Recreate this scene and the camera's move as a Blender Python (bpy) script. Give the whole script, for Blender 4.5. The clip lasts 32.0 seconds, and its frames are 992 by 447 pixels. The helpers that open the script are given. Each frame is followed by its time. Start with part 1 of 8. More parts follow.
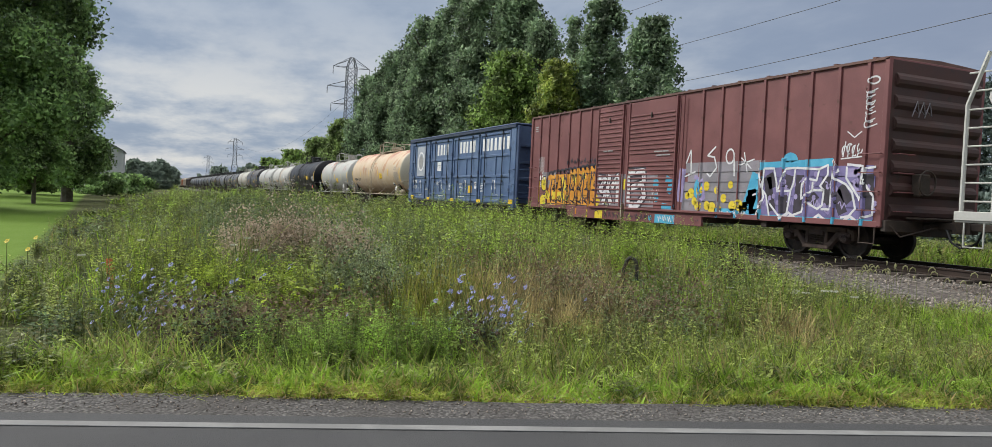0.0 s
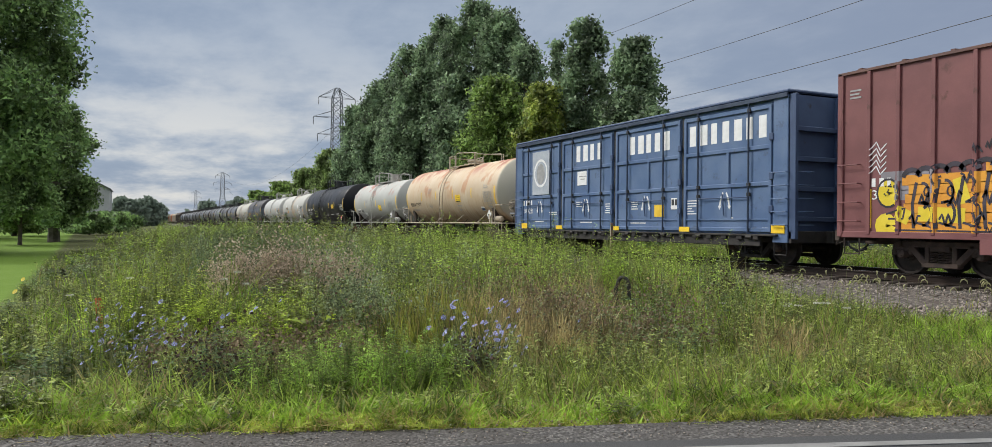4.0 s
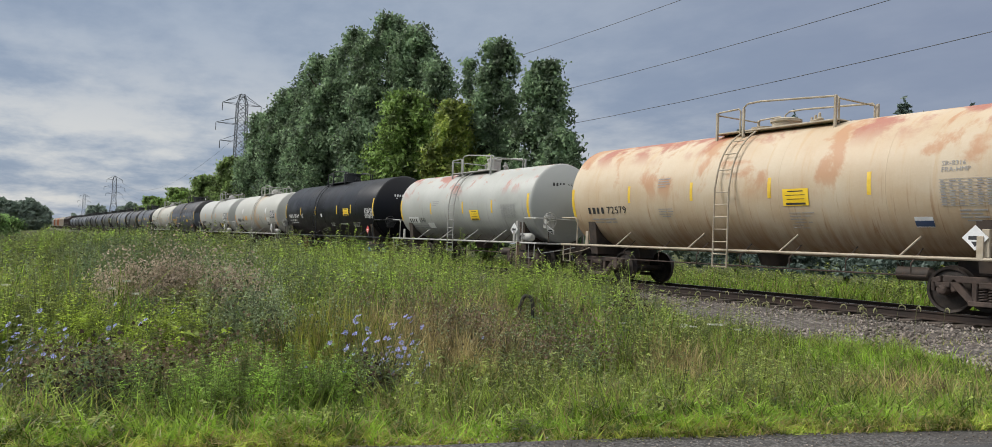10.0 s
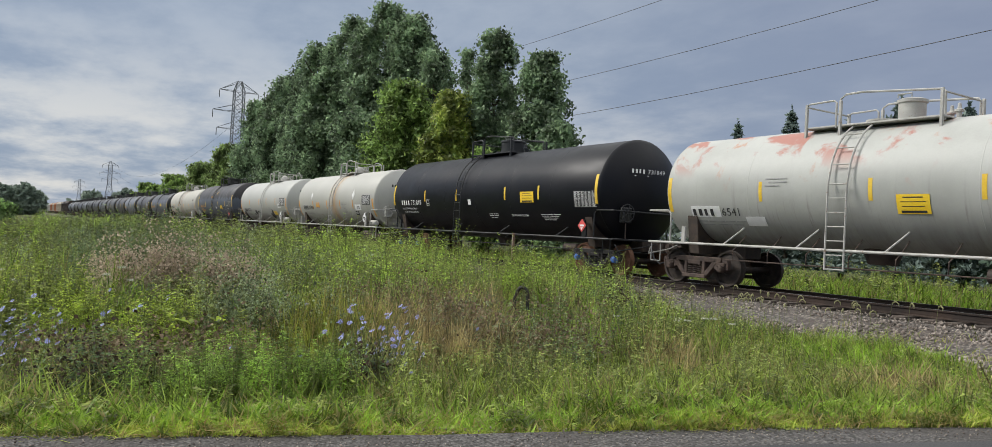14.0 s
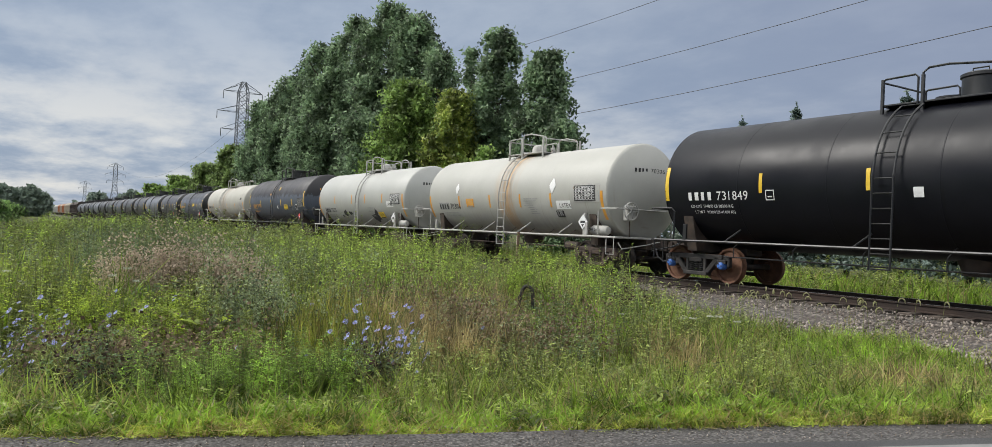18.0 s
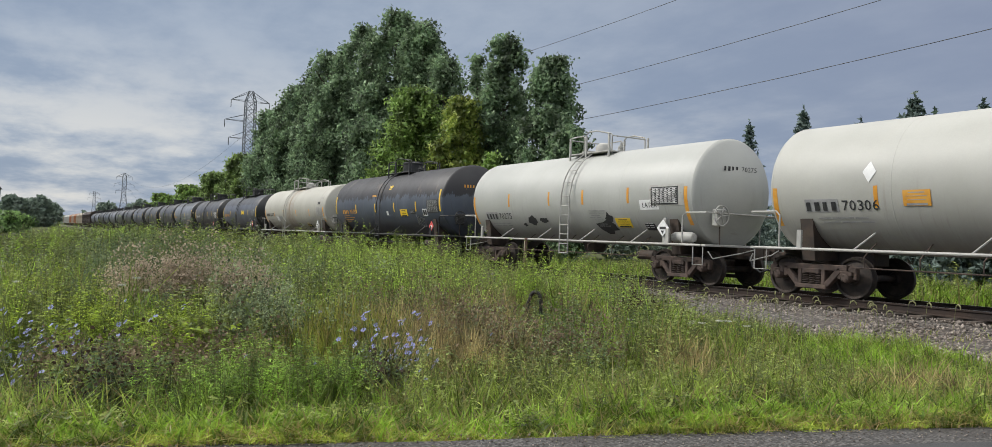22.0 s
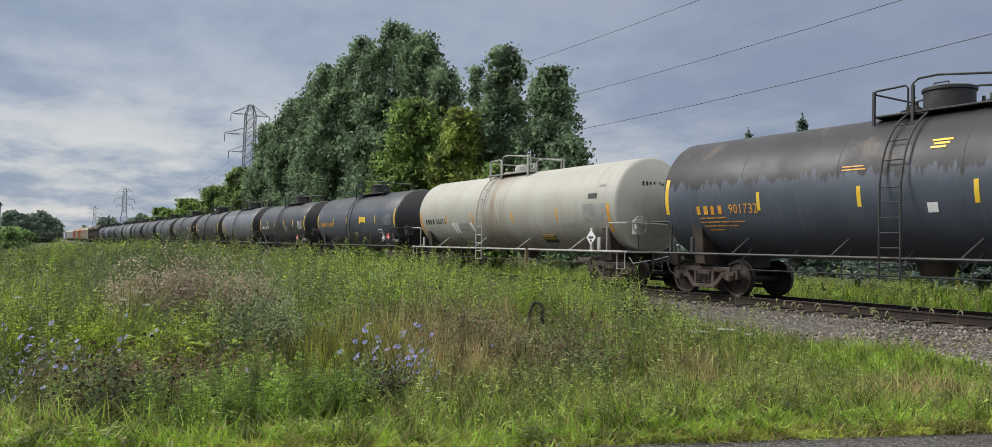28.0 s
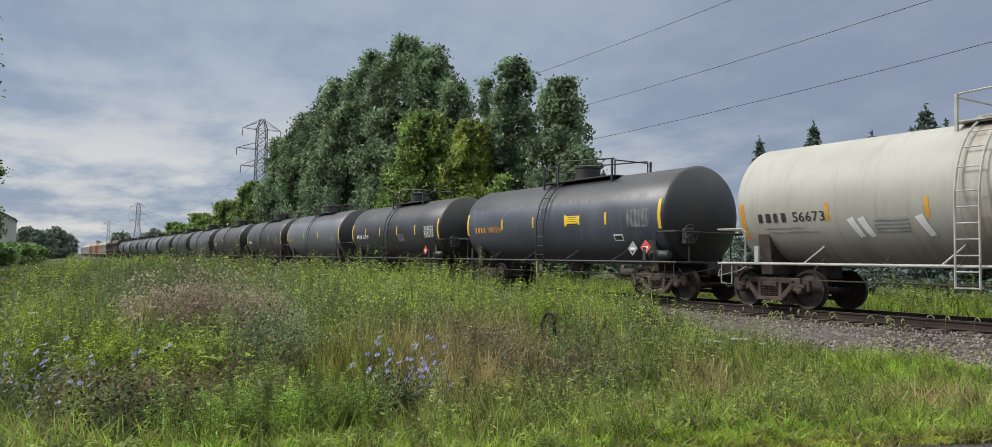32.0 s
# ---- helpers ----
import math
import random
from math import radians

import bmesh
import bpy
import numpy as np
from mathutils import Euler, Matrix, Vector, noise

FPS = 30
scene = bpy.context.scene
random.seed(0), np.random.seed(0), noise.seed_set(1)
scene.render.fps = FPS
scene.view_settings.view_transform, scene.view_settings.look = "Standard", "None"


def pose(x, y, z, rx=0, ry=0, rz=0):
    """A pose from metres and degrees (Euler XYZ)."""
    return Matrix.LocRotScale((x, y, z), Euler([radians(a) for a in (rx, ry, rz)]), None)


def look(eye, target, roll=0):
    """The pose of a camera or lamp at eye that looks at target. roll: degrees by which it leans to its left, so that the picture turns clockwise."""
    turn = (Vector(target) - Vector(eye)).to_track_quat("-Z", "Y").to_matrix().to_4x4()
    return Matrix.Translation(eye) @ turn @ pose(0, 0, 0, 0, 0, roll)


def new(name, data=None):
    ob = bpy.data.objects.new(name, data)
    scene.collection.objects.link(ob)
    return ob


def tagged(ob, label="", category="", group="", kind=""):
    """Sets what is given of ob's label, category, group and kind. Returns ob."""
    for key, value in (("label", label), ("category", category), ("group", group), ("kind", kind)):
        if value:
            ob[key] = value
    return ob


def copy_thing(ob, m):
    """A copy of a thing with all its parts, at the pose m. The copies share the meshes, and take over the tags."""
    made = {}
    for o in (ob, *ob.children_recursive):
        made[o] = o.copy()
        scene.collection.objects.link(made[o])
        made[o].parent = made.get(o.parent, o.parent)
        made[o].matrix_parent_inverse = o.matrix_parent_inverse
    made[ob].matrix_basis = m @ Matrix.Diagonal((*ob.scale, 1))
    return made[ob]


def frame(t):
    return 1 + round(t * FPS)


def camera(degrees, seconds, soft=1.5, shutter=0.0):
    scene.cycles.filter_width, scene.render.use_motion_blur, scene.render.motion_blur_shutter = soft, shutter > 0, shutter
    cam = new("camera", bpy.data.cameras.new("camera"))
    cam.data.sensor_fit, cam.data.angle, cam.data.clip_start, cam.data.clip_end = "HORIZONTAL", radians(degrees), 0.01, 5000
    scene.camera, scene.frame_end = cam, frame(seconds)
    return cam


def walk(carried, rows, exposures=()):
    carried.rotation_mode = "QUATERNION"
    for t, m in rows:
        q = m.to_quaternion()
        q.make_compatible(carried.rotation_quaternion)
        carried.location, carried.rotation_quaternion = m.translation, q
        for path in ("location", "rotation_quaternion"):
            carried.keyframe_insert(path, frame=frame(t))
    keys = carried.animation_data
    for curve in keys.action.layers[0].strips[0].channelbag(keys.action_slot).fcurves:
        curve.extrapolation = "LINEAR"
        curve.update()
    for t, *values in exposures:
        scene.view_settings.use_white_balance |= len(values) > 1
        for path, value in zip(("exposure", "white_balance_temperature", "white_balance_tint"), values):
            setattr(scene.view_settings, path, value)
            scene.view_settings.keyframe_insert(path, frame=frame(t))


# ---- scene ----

# ---- camera: seated by a road that crosses the railway; track runs along x, rail heads at z = 0 ----
cam = camera(65.6, 32.0, 0.7)
EYE = (0.0, -16.15, 1.0)
# seconds, turn to the left of north, tilt up, lean
TURNS = (
(0, 65.73, -1.76, 2.67), (0.5, 66.03, -1.48, 0.84), (1, 65.74, 0.26, 0.03), (1.5, 65.69, -0.56, -0.20), (2, 65.60,
-0.48, -0.31), (2.5, 65.59, -0.40, -0.17), (3, 65.75, -0.22, 0.05), (3.5, 66.07, -0.09, 0.28), (5.5, 58.45, 1.22,
2.02), (6, 57.93, 1.57, 2.08), (6.5, 57.75, 1.71, 2.15), (7, 57.72, 1.71, 2.05), (7.5, 57.72, 1.73, 2.05), (8, 57.67,
1.62, 2.05), (8.5, 57.76, 1.54, 2.08), (9, 57.85, 1.53, 2.06), (9.5, 58.02, 1.43, 2.17), (10, 58.17, 1.46, 2.28),
(10.5, 58.35, 1.45, 2.36), (11, 58.52, 1.37, 2.45), (11.5, 58.50, 1.35, 2.60), (12, 58.43, 1.20, 2.76), (12.5, 58.28,
0.99, 2.88), (13, 58.18, 0.87, 2.91), (13.5, 58.07, 0.85, 3.01), (14, 57.86, 0.83, 3.10), (14.5, 57.72, 0.81, 3.23),
(16.5, 57.73, 0.68, 3.05), (17, 57.85, 0.72, 2.98), (17.5, 57.99, 0.70, 2.84), (18, 58.19, 0.73, 2.75), (18.5, 58.37,
0.77, 2.63), (19, 58.50, 0.83, 2.49), (19.5, 58.63, 0.88, 2.41), (20, 58.66, 0.93, 2.34), (20.5, 58.77, 1.00, 2.28),
(21, 58.84, 1.08, 2.25), (21.5, 58.81, 1.12, 2.23), (22, 58.76, 1.17, 2.22), (22.5, 58.71, 1.17, 2.19), (23, 58.63,
1.18, 2.12), (23.5, 58.56, 1.23, 2.09), (24, 58.55, 1.26, 2.08), (24.5, 58.49, 1.29, 2.09), (25, 58.43, 1.31, 2.14),
(25.5, 58.40, 1.31, 2.08), (27.5, 58.74, 1.80, 1.71), (28, 58.82, 1.96, 1.60), (28.5, 58.94, 2.12, 1.44), (29, 59.07,
2.24, 1.34), (29.5, 59.22, 2.47, 1.24), (30, 59.26, 2.51, 1.14), (30.5, 59.31, 2.57, 1.10), (31, 59.37, 2.73, 1.04),
(31.5, 59.35, 2.72, 1.06), (32, 59.66, 2.78, 1.03))


def aim(turn, tilt, lean):
    return pose(*EYE, 0, 0, turn) @ pose(0, 0, 0, 90 + tilt) @ pose(0, 0, 0, 0, 0, lean)


walk(cam, [(t, aim(a, b, c)) for t, a, b, c in TURNS], exposures=((0, 0.12), (0.5, 0.2), (1, 0.22), (2, 0.14), (3.5, 0.14), (6, 0.07), (9, 0.05), (14, 0.1), (17, 0.2), (19, 0.17), (21, 0.12), (24, 0.08), (32, 0.08)))

# metres the train has run since the start
RUN = ((0, 0.00), (2, 8.16), (3.5, 14.29), (5.5, 22.58), (7, 28.82), (9, 37.18), (10.5, 43.50), (12, 50.00), (14, 58.46), (16.5, 68.95), (18.5, 77.52), (20.5, 86.13), (23, 96.76), (25.5, 107.56), (27.5, 116.30), (29.5, 125.16), (31, 131.68), (32, 136.01))

# ---- world: broken cloud over a late-day sky ----
SUN_HEIGHT, SUN_TURN = 40, 224


def link(nt, a, b):
    nt.links.new(a, b)


def put(nt, socket, value):
    if isinstance(value, bpy.types.NodeSocket):
        nt.links.new(value, socket)
    elif isinstance(value, (tuple, list)) and len(value) == 3 and socket.type == "RGBA":
        socket.default_value = (*value, 1)
    else:
        socket.default_value = value


def n_noise(nt, vec, scale, detail=4.0, rough=0.55, distort=0.0):
    n = nt.nodes.new("ShaderNodeTexNoise")
    if vec is not None:
        put(nt, n.inputs["Vector"], vec)
    n.inputs["Scale"].default_value = scale
    n.inputs["Detail"].default_value = detail
    n.inputs["Roughness"].default_value = rough
    n.inputs["Distortion"].default_value = distort
    return n.outputs["Fac"]


def n_mix(nt, fac, a, b, blend="MIX"):
    n = nt.nodes.new("ShaderNodeMix")
    n.data_type, n.blend_type = "RGBA", blend
    put(nt, n.inputs[0], fac)
    put(nt, n.inputs[6], a)
    put(nt, n.inputs[7], b)
    return n.outputs[2]


def n_math(nt, op, a, b=0.0, clamp=False):
    n = nt.nodes.new("ShaderNodeMath")
    n.operation, n.use_clamp = op, clamp
    put(nt, n.inputs[0], a)
    put(nt, n.inputs[1], b)
    return n.outputs[0]


def n_step(nt, value, lo, hi, a=0.0, b=1.0):
    n = nt.nodes.new("ShaderNodeMapRange")
    n.interpolation_type = "SMOOTHSTEP"
    put(nt, n.inputs[0], value)
    for i, v in enumerate((lo, hi, a, b)):
        put(nt, n.inputs[i + 1], v)
    return n.outputs[0]


def n_scaled(nt, vec, x, y, z):
    n = nt.nodes.new("ShaderNodeMapping")
    put(nt, n.inputs["Vector"], vec)
    n.inputs["Scale"].default_value = (x, y, z)
    return n.outputs[0]


def n_split(nt, vec):
    n = nt.nodes.new("ShaderNodeSeparateXYZ")
    put(nt, n.inputs[0], vec)
    return n.outputs


def n_bump(nt, height, strength, distance, normal=None):
    n = nt.nodes.new("ShaderNodeBump")
    n.inputs["Strength"].default_value, n.inputs["Distance"].default_value = strength, distance
    put(nt, n.inputs["Height"], height)
    if normal is not None:
        put(nt, n.inputs["Normal"], normal)
    return n.outputs[0]


world = bpy.data.worlds.new("overcast_sky")
scene.world = world
world.use_nodes = True
wt = world.node_tree
background = wt.nodes["Background"]
sky = wt.nodes.new("ShaderNodeTexSky")
sky.sky_type, sky.sun_disc = "NISHITA", False
sky.sun_elevation, sky.sun_rotation = radians(SUN_HEIGHT), radians(SUN_TURN)
sky.air_density, sky.dust_density, sky.ozone_density = 1.0, 1.5, 2.0
way = wt.nodes.new("ShaderNodeTexCoord").outputs["Generated"]
part_of = n_split(wt, way)
# clouds lie in a flat deck, so their pattern shrinks towards the horizon
lift = n_math(wt, "ADD", n_math(wt, "MAXIMUM", part_of[2], 0.0), 0.16)
deck = wt.nodes.new("ShaderNodeCombineXYZ")
put(wt, deck.inputs[0], n_math(wt, "DIVIDE", part_of[0], lift))
put(wt, deck.inputs[1], n_math(wt, "DIVIDE", part_of[1], lift))
big = n_noise(wt, deck.outputs[0], 0.7, 6, 0.55, 0.0)
streak = n_noise(wt, n_scaled(wt, deck.outputs[0], 0.8, 1.0, 1), 2.2, 7, 0.6, 0.0)
cover = n_math(wt, "ADD", n_math(wt, "MULTIPLY", big, 0.55), n_math(wt, "MULTIPLY", streak, 0.45))
# blue-grey cloud, paler and more broken to the west, with a warm break low down
west = n_step(wt, n_math(wt, "MULTIPLY", part_of[0], -1.0), 0.35, 1.0)
east = n_mix(wt, n_step(wt, cover, 0.36, 0.66), (2.35, 2.8, 3.85), (2.85, 3.3, 4.3))
pale = n_mix(wt, n_step(wt, cover, 0.38, 0.6), (2.5, 3.15, 4.25), (3.8, 4.4, 5.3))
grey = n_mix(wt, west, east, pale)
low = n_step(wt, part_of[2], 0.26, 0.05)
bright = n_math(wt, "MULTIPLY", n_math(wt, "MULTIPLY", west, low), n_step(wt, cover, 0.44, 0.62))
grey = n_mix(wt, n_math(wt, "MULTIPLY", bright, 0.9), grey, (7.1, 7.0, 6.7))
# the deck is neutral overhead
grey = n_mix(wt, n_step(wt, part_of[2], 0.28, 0.6), grey, (3.7, 3.75, 3.72))
# an overcast sky is brightest overhead and, here, to the south
high = n_step(wt, part_of[2], 0.3, 0.8, 1.0, 3.9)
south = n_step(wt, n_math(wt, "MULTIPLY", part_of[1], -1.0), 0.1, 0.9, 1.0, 1.6)
grey = n_mix(wt, 1.0, grey, n_math(wt, "MULTIPLY", high, south), "MULTIPLY")
veil = n_mix(wt, 0.93, sky.outputs[0], grey)
link(wt, veil, background.inputs["Color"])
background.inputs["Strength"].default_value = 0.1

sun_lamp = new("sun", bpy.data.lights.new("sun", "SUN"))
sun_lamp.data.energy, sun_lamp.data.angle, sun_lamp.data.color = 2.9, radians(18), (1.0, 0.965, 0.91)
sun_lamp.matrix_world = pose(0, 0, 60) @ look((0, 0, 0), (
    -math.sin(radians(SUN_TURN)) * math.cos(radians(SUN_HEIGHT)),
    -math.cos(radians(SUN_TURN)) * math.cos(radians(SUN_HEIGHT)), -math.sin(radians(SUN_HEIGHT))))
scene.view_settings.exposure = 0.0


# ---- materials ----
def blank(name):
    m = bpy.data.materials.new(name)
    m.use_nodes = True
    nt = m.node_tree
    return m, nt, nt.nodes["Principled BSDF"], nt.nodes.new("ShaderNodeTexCoord").outputs["Object"]


def surf(name, base, alt, rough=0.6, metal=0.0, scale=3.0, fine=40.0, bump=0.15, dirt=None, dirt_at=0.6, spread=0.0):
    """Paint, steel, wood: two tones in large patches, fine grain, relief, and dirt in blotches."""
    m, nt, b, co = blank(name)
    if spread:
        info = nt.nodes.new("ShaderNodeObjectInfo").outputs["Random"]
        co2 = nt.nodes.new("ShaderNodeVectorMath")
        co2.operation = "ADD"
        put(nt, co2.inputs[0], co)
        put(nt, co2.inputs[1], n_math(nt, "MULTIPLY", info, 37.0))
        co = co2.outputs[0]
    large, small = n_noise(nt, co, scale, 5), n_noise(nt, co, fine, 3)
    col = n_mix(nt, n_step(nt, large, 0.35, 0.68), base, alt)
    if dirt:
        col = n_mix(nt, n_step(nt, n_noise(nt, co, scale * 2.3, 8, 0.7), dirt_at, dirt_at + 0.12), col, dirt)
    col = n_mix(nt, 0.25, col, n_mix(nt, small, (0.25, 0.25, 0.25), (1, 1, 1)), "MULTIPLY")
    if spread:
        col = n_mix(nt, spread, col, n_mix(nt, info, (0.3, 0.3, 0.3), (1.5, 1.5, 1.5)), "MULTIPLY")
    put(nt, b.inputs["Base Color"], col)
    put(nt, b.inputs["Roughness"], n_step(nt, large, 0.2, 0.8, rough - 0.08, rough + 0.1))
    b.inputs["Metallic"].default_value = metal
    put(nt, b.inputs["Normal"], n_bump(nt, small, bump, 0.01))
    return m


def leaf(name, base, alt, rough=0.55, passing=0.25, dry=None, plants=0.0):
    """Leaves and blades: tone varies from leaf to leaf, some light passes through."""
    m, nt, b, co = blank(name)
    isle = nt.nodes.new("ShaderNodeNewGeometry").outputs["Random Per Island"]
    patch = n_noise(nt, co, 0.9, 4, 0.6)
    dark, light = tuple(0.62 * v for v in base), tuple(min(1, 1.2 * v) for v in alt)
    col = n_mix(nt, n_step(nt, patch, 0.32, 0.68), n_mix(nt, isle, dark, alt), n_mix(nt, isle, base, light))
    # each plant has its own tone
    if plants:
        own = n_step(nt, n_noise(nt, n_scaled(nt, co, 1, 1, 0.35), plants, 2, 0.5), 0.36, 0.64, 0.38, 1.6)
        col = n_mix(nt, 1.0, col, own, "MULTIPLY")
    if dry:
        col = n_mix(nt, n_step(nt, n_math(nt, "ADD", isle, n_math(nt, "MULTIPLY", patch, 0.7)), 1.05, 1.25), col, dry)
    put(nt, b.inputs["Base Color"], col)
    b.inputs["Roughness"].default_value = rough
    b.inputs["Specular IOR Level"].default_value = 0.3
    glow = nt.nodes.new("ShaderNodeBsdfTranslucent")
    put(nt, glow.inputs["Color"], col)
    both = nt.nodes.new("ShaderNodeMixShader")
    both.inputs[0].default_value = passing
    link(nt, b.outputs[0], both.inputs[1])
    link(nt, glow.outputs[0], both.inputs[2])
    link(nt, both.outputs[0], nt.nodes["Material Output"].inputs["Surface"])
    return m


def tank_paint(name, base, alt, patches=(), streak=None, rough=0.42, cap=None, mid=None, zc=2.5, top_tone=None, ends=None, gloss=0.5):
    """Tank shell: tone drift, vertical run-down streaks, failed-paint patches on the crown, rust near the ladder.
    patches: (colour, where the noise starts, lowest height above the axis, scale)."""
    m, nt, b, co = blank(name)
    x, y, z = n_split(nt, co)
    large, small = n_noise(nt, co, 0.7, 6, 0.6), n_noise(nt, co, 30, 3)
    runs = n_noise(nt, n_scaled(nt, co, 3.2, 0.4, 0.28), 1.6, 6, 0.62)
    col = n_mix(nt, n_step(nt, large, 0.32, 0.7), base, alt)
    if streak:
        col = n_mix(nt, n_step(nt, runs, 0.5, 0.78, 0.0, 0.8), col, streak)
    if top_tone:
        # an upper coat that has flaked off unevenly part of the way down
        edge = n_math(nt, "ADD", z, n_math(nt, "MULTIPLY", n_noise(nt, n_scaled(nt, co, 2.6, 1, 0.5), 2.2, 8, 0.7), top_tone[2]))
        col = n_mix(nt, n_step(nt, edge, top_tone[1], top_tone[1] + 0.12), col, top_tone[0])
    thin = n_noise(nt, n_scaled(nt, co, 9.0, 1.2, 0.22), 1.5, 5, 0.6)
    col = n_mix(nt, n_math(nt, "MULTIPLY", n_step(nt, thin, 0.56, 0.72, 0, 0.7), n_step(nt, z, zc + 0.5, zc - 0.9)), col, cap or (0.12, 0.1, 0.08))
    for tone, start, height, size in patches:
        blot = n_noise(nt, n_scaled(nt, co, 1.0, 1.0, 0.7), size, 7, 0.62, 0.4)
        up = n_step(nt, z, zc + height - 0.35, zc + height + 0.35)
        col = n_mix(nt, n_math(nt, "MULTIPLY", n_step(nt, blot, start, start + 0.09, 0, 0.85), up), col, tone)
    if mid:
        near = n_step(nt, n_math(nt, "ABSOLUTE", n_math(nt, "SUBTRACT", x, mid[1])), mid[2], 0.05)
        col = n_mix(nt, n_math(nt, "MULTIPLY", near, n_step(nt, runs, 0.36, 0.62, 0, 0.9)), col, mid[0])
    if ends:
        # heads in a tone apart from the shell; on GREY it holds their shade
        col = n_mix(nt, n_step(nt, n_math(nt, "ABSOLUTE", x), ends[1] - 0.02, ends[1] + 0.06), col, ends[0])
    grime = n_math(nt, "MULTIPLY", n_step(nt, z, zc - 0.5, zc - 1.5), n_step(nt, runs, 0.35, 0.65, 0.15, 0.75))
    col = n_mix(nt, grime, col, cap or (0.12, 0.1, 0.08))
    col = n_mix(nt, 0.16, col, n_mix(nt, small, (0.3, 0.3, 0.3), (1, 1, 1)), "MULTIPLY")
    put(nt, b.inputs["Base Color"], col)
    put(nt, b.inputs["Roughness"], n_step(nt, large, 0.2, 0.8, rough - 0.06, rough + 0.14))
    b.inputs["Specular IOR Level"].default_value = gloss
    put(nt, b.inputs["Normal"], n_bump(nt, n_noise(nt, co, 1.1, 3), 0.12, 0.05, n_bump(nt, small, 0.06, 0.004)))
    return m



def gravel(name, tones, size, relief):
    """Packed crushed stone: each stone its own tone, dark joints between."""
    m, nt, b, co = blank(name)
    cells = nt.nodes.new("ShaderNodeTexVoronoi")
    put(nt, cells.inputs["Vector"], co)
    cells.inputs["Scale"].default_value = size
    grey = n_split(nt, cells.outputs["Color"])[0]
    col = n_mix(nt, n_step(nt, grey, 0.1, 0.95), tones[0], tones[1])
    col = n_mix(nt, n_step(nt, n_noise(nt, co, 1.3, 5), 0.42, 0.66, 0, 0.75), col, tones[2])
    col = n_mix(nt, n_step(nt, cells.outputs["Distance"], 0.35, 0.75, 0, 0.75), col, (0.03, 0.027, 0.024))
    put(nt, b.inputs["Base Color"], col)
    b.inputs["Roughness"].default_value = 0.92
    put(nt, b.inputs["Normal"], n_bump(nt, n_math(nt, "SUBTRACT", 1.0, cells.outputs["Distance"]), 1.0, relief))
    return m


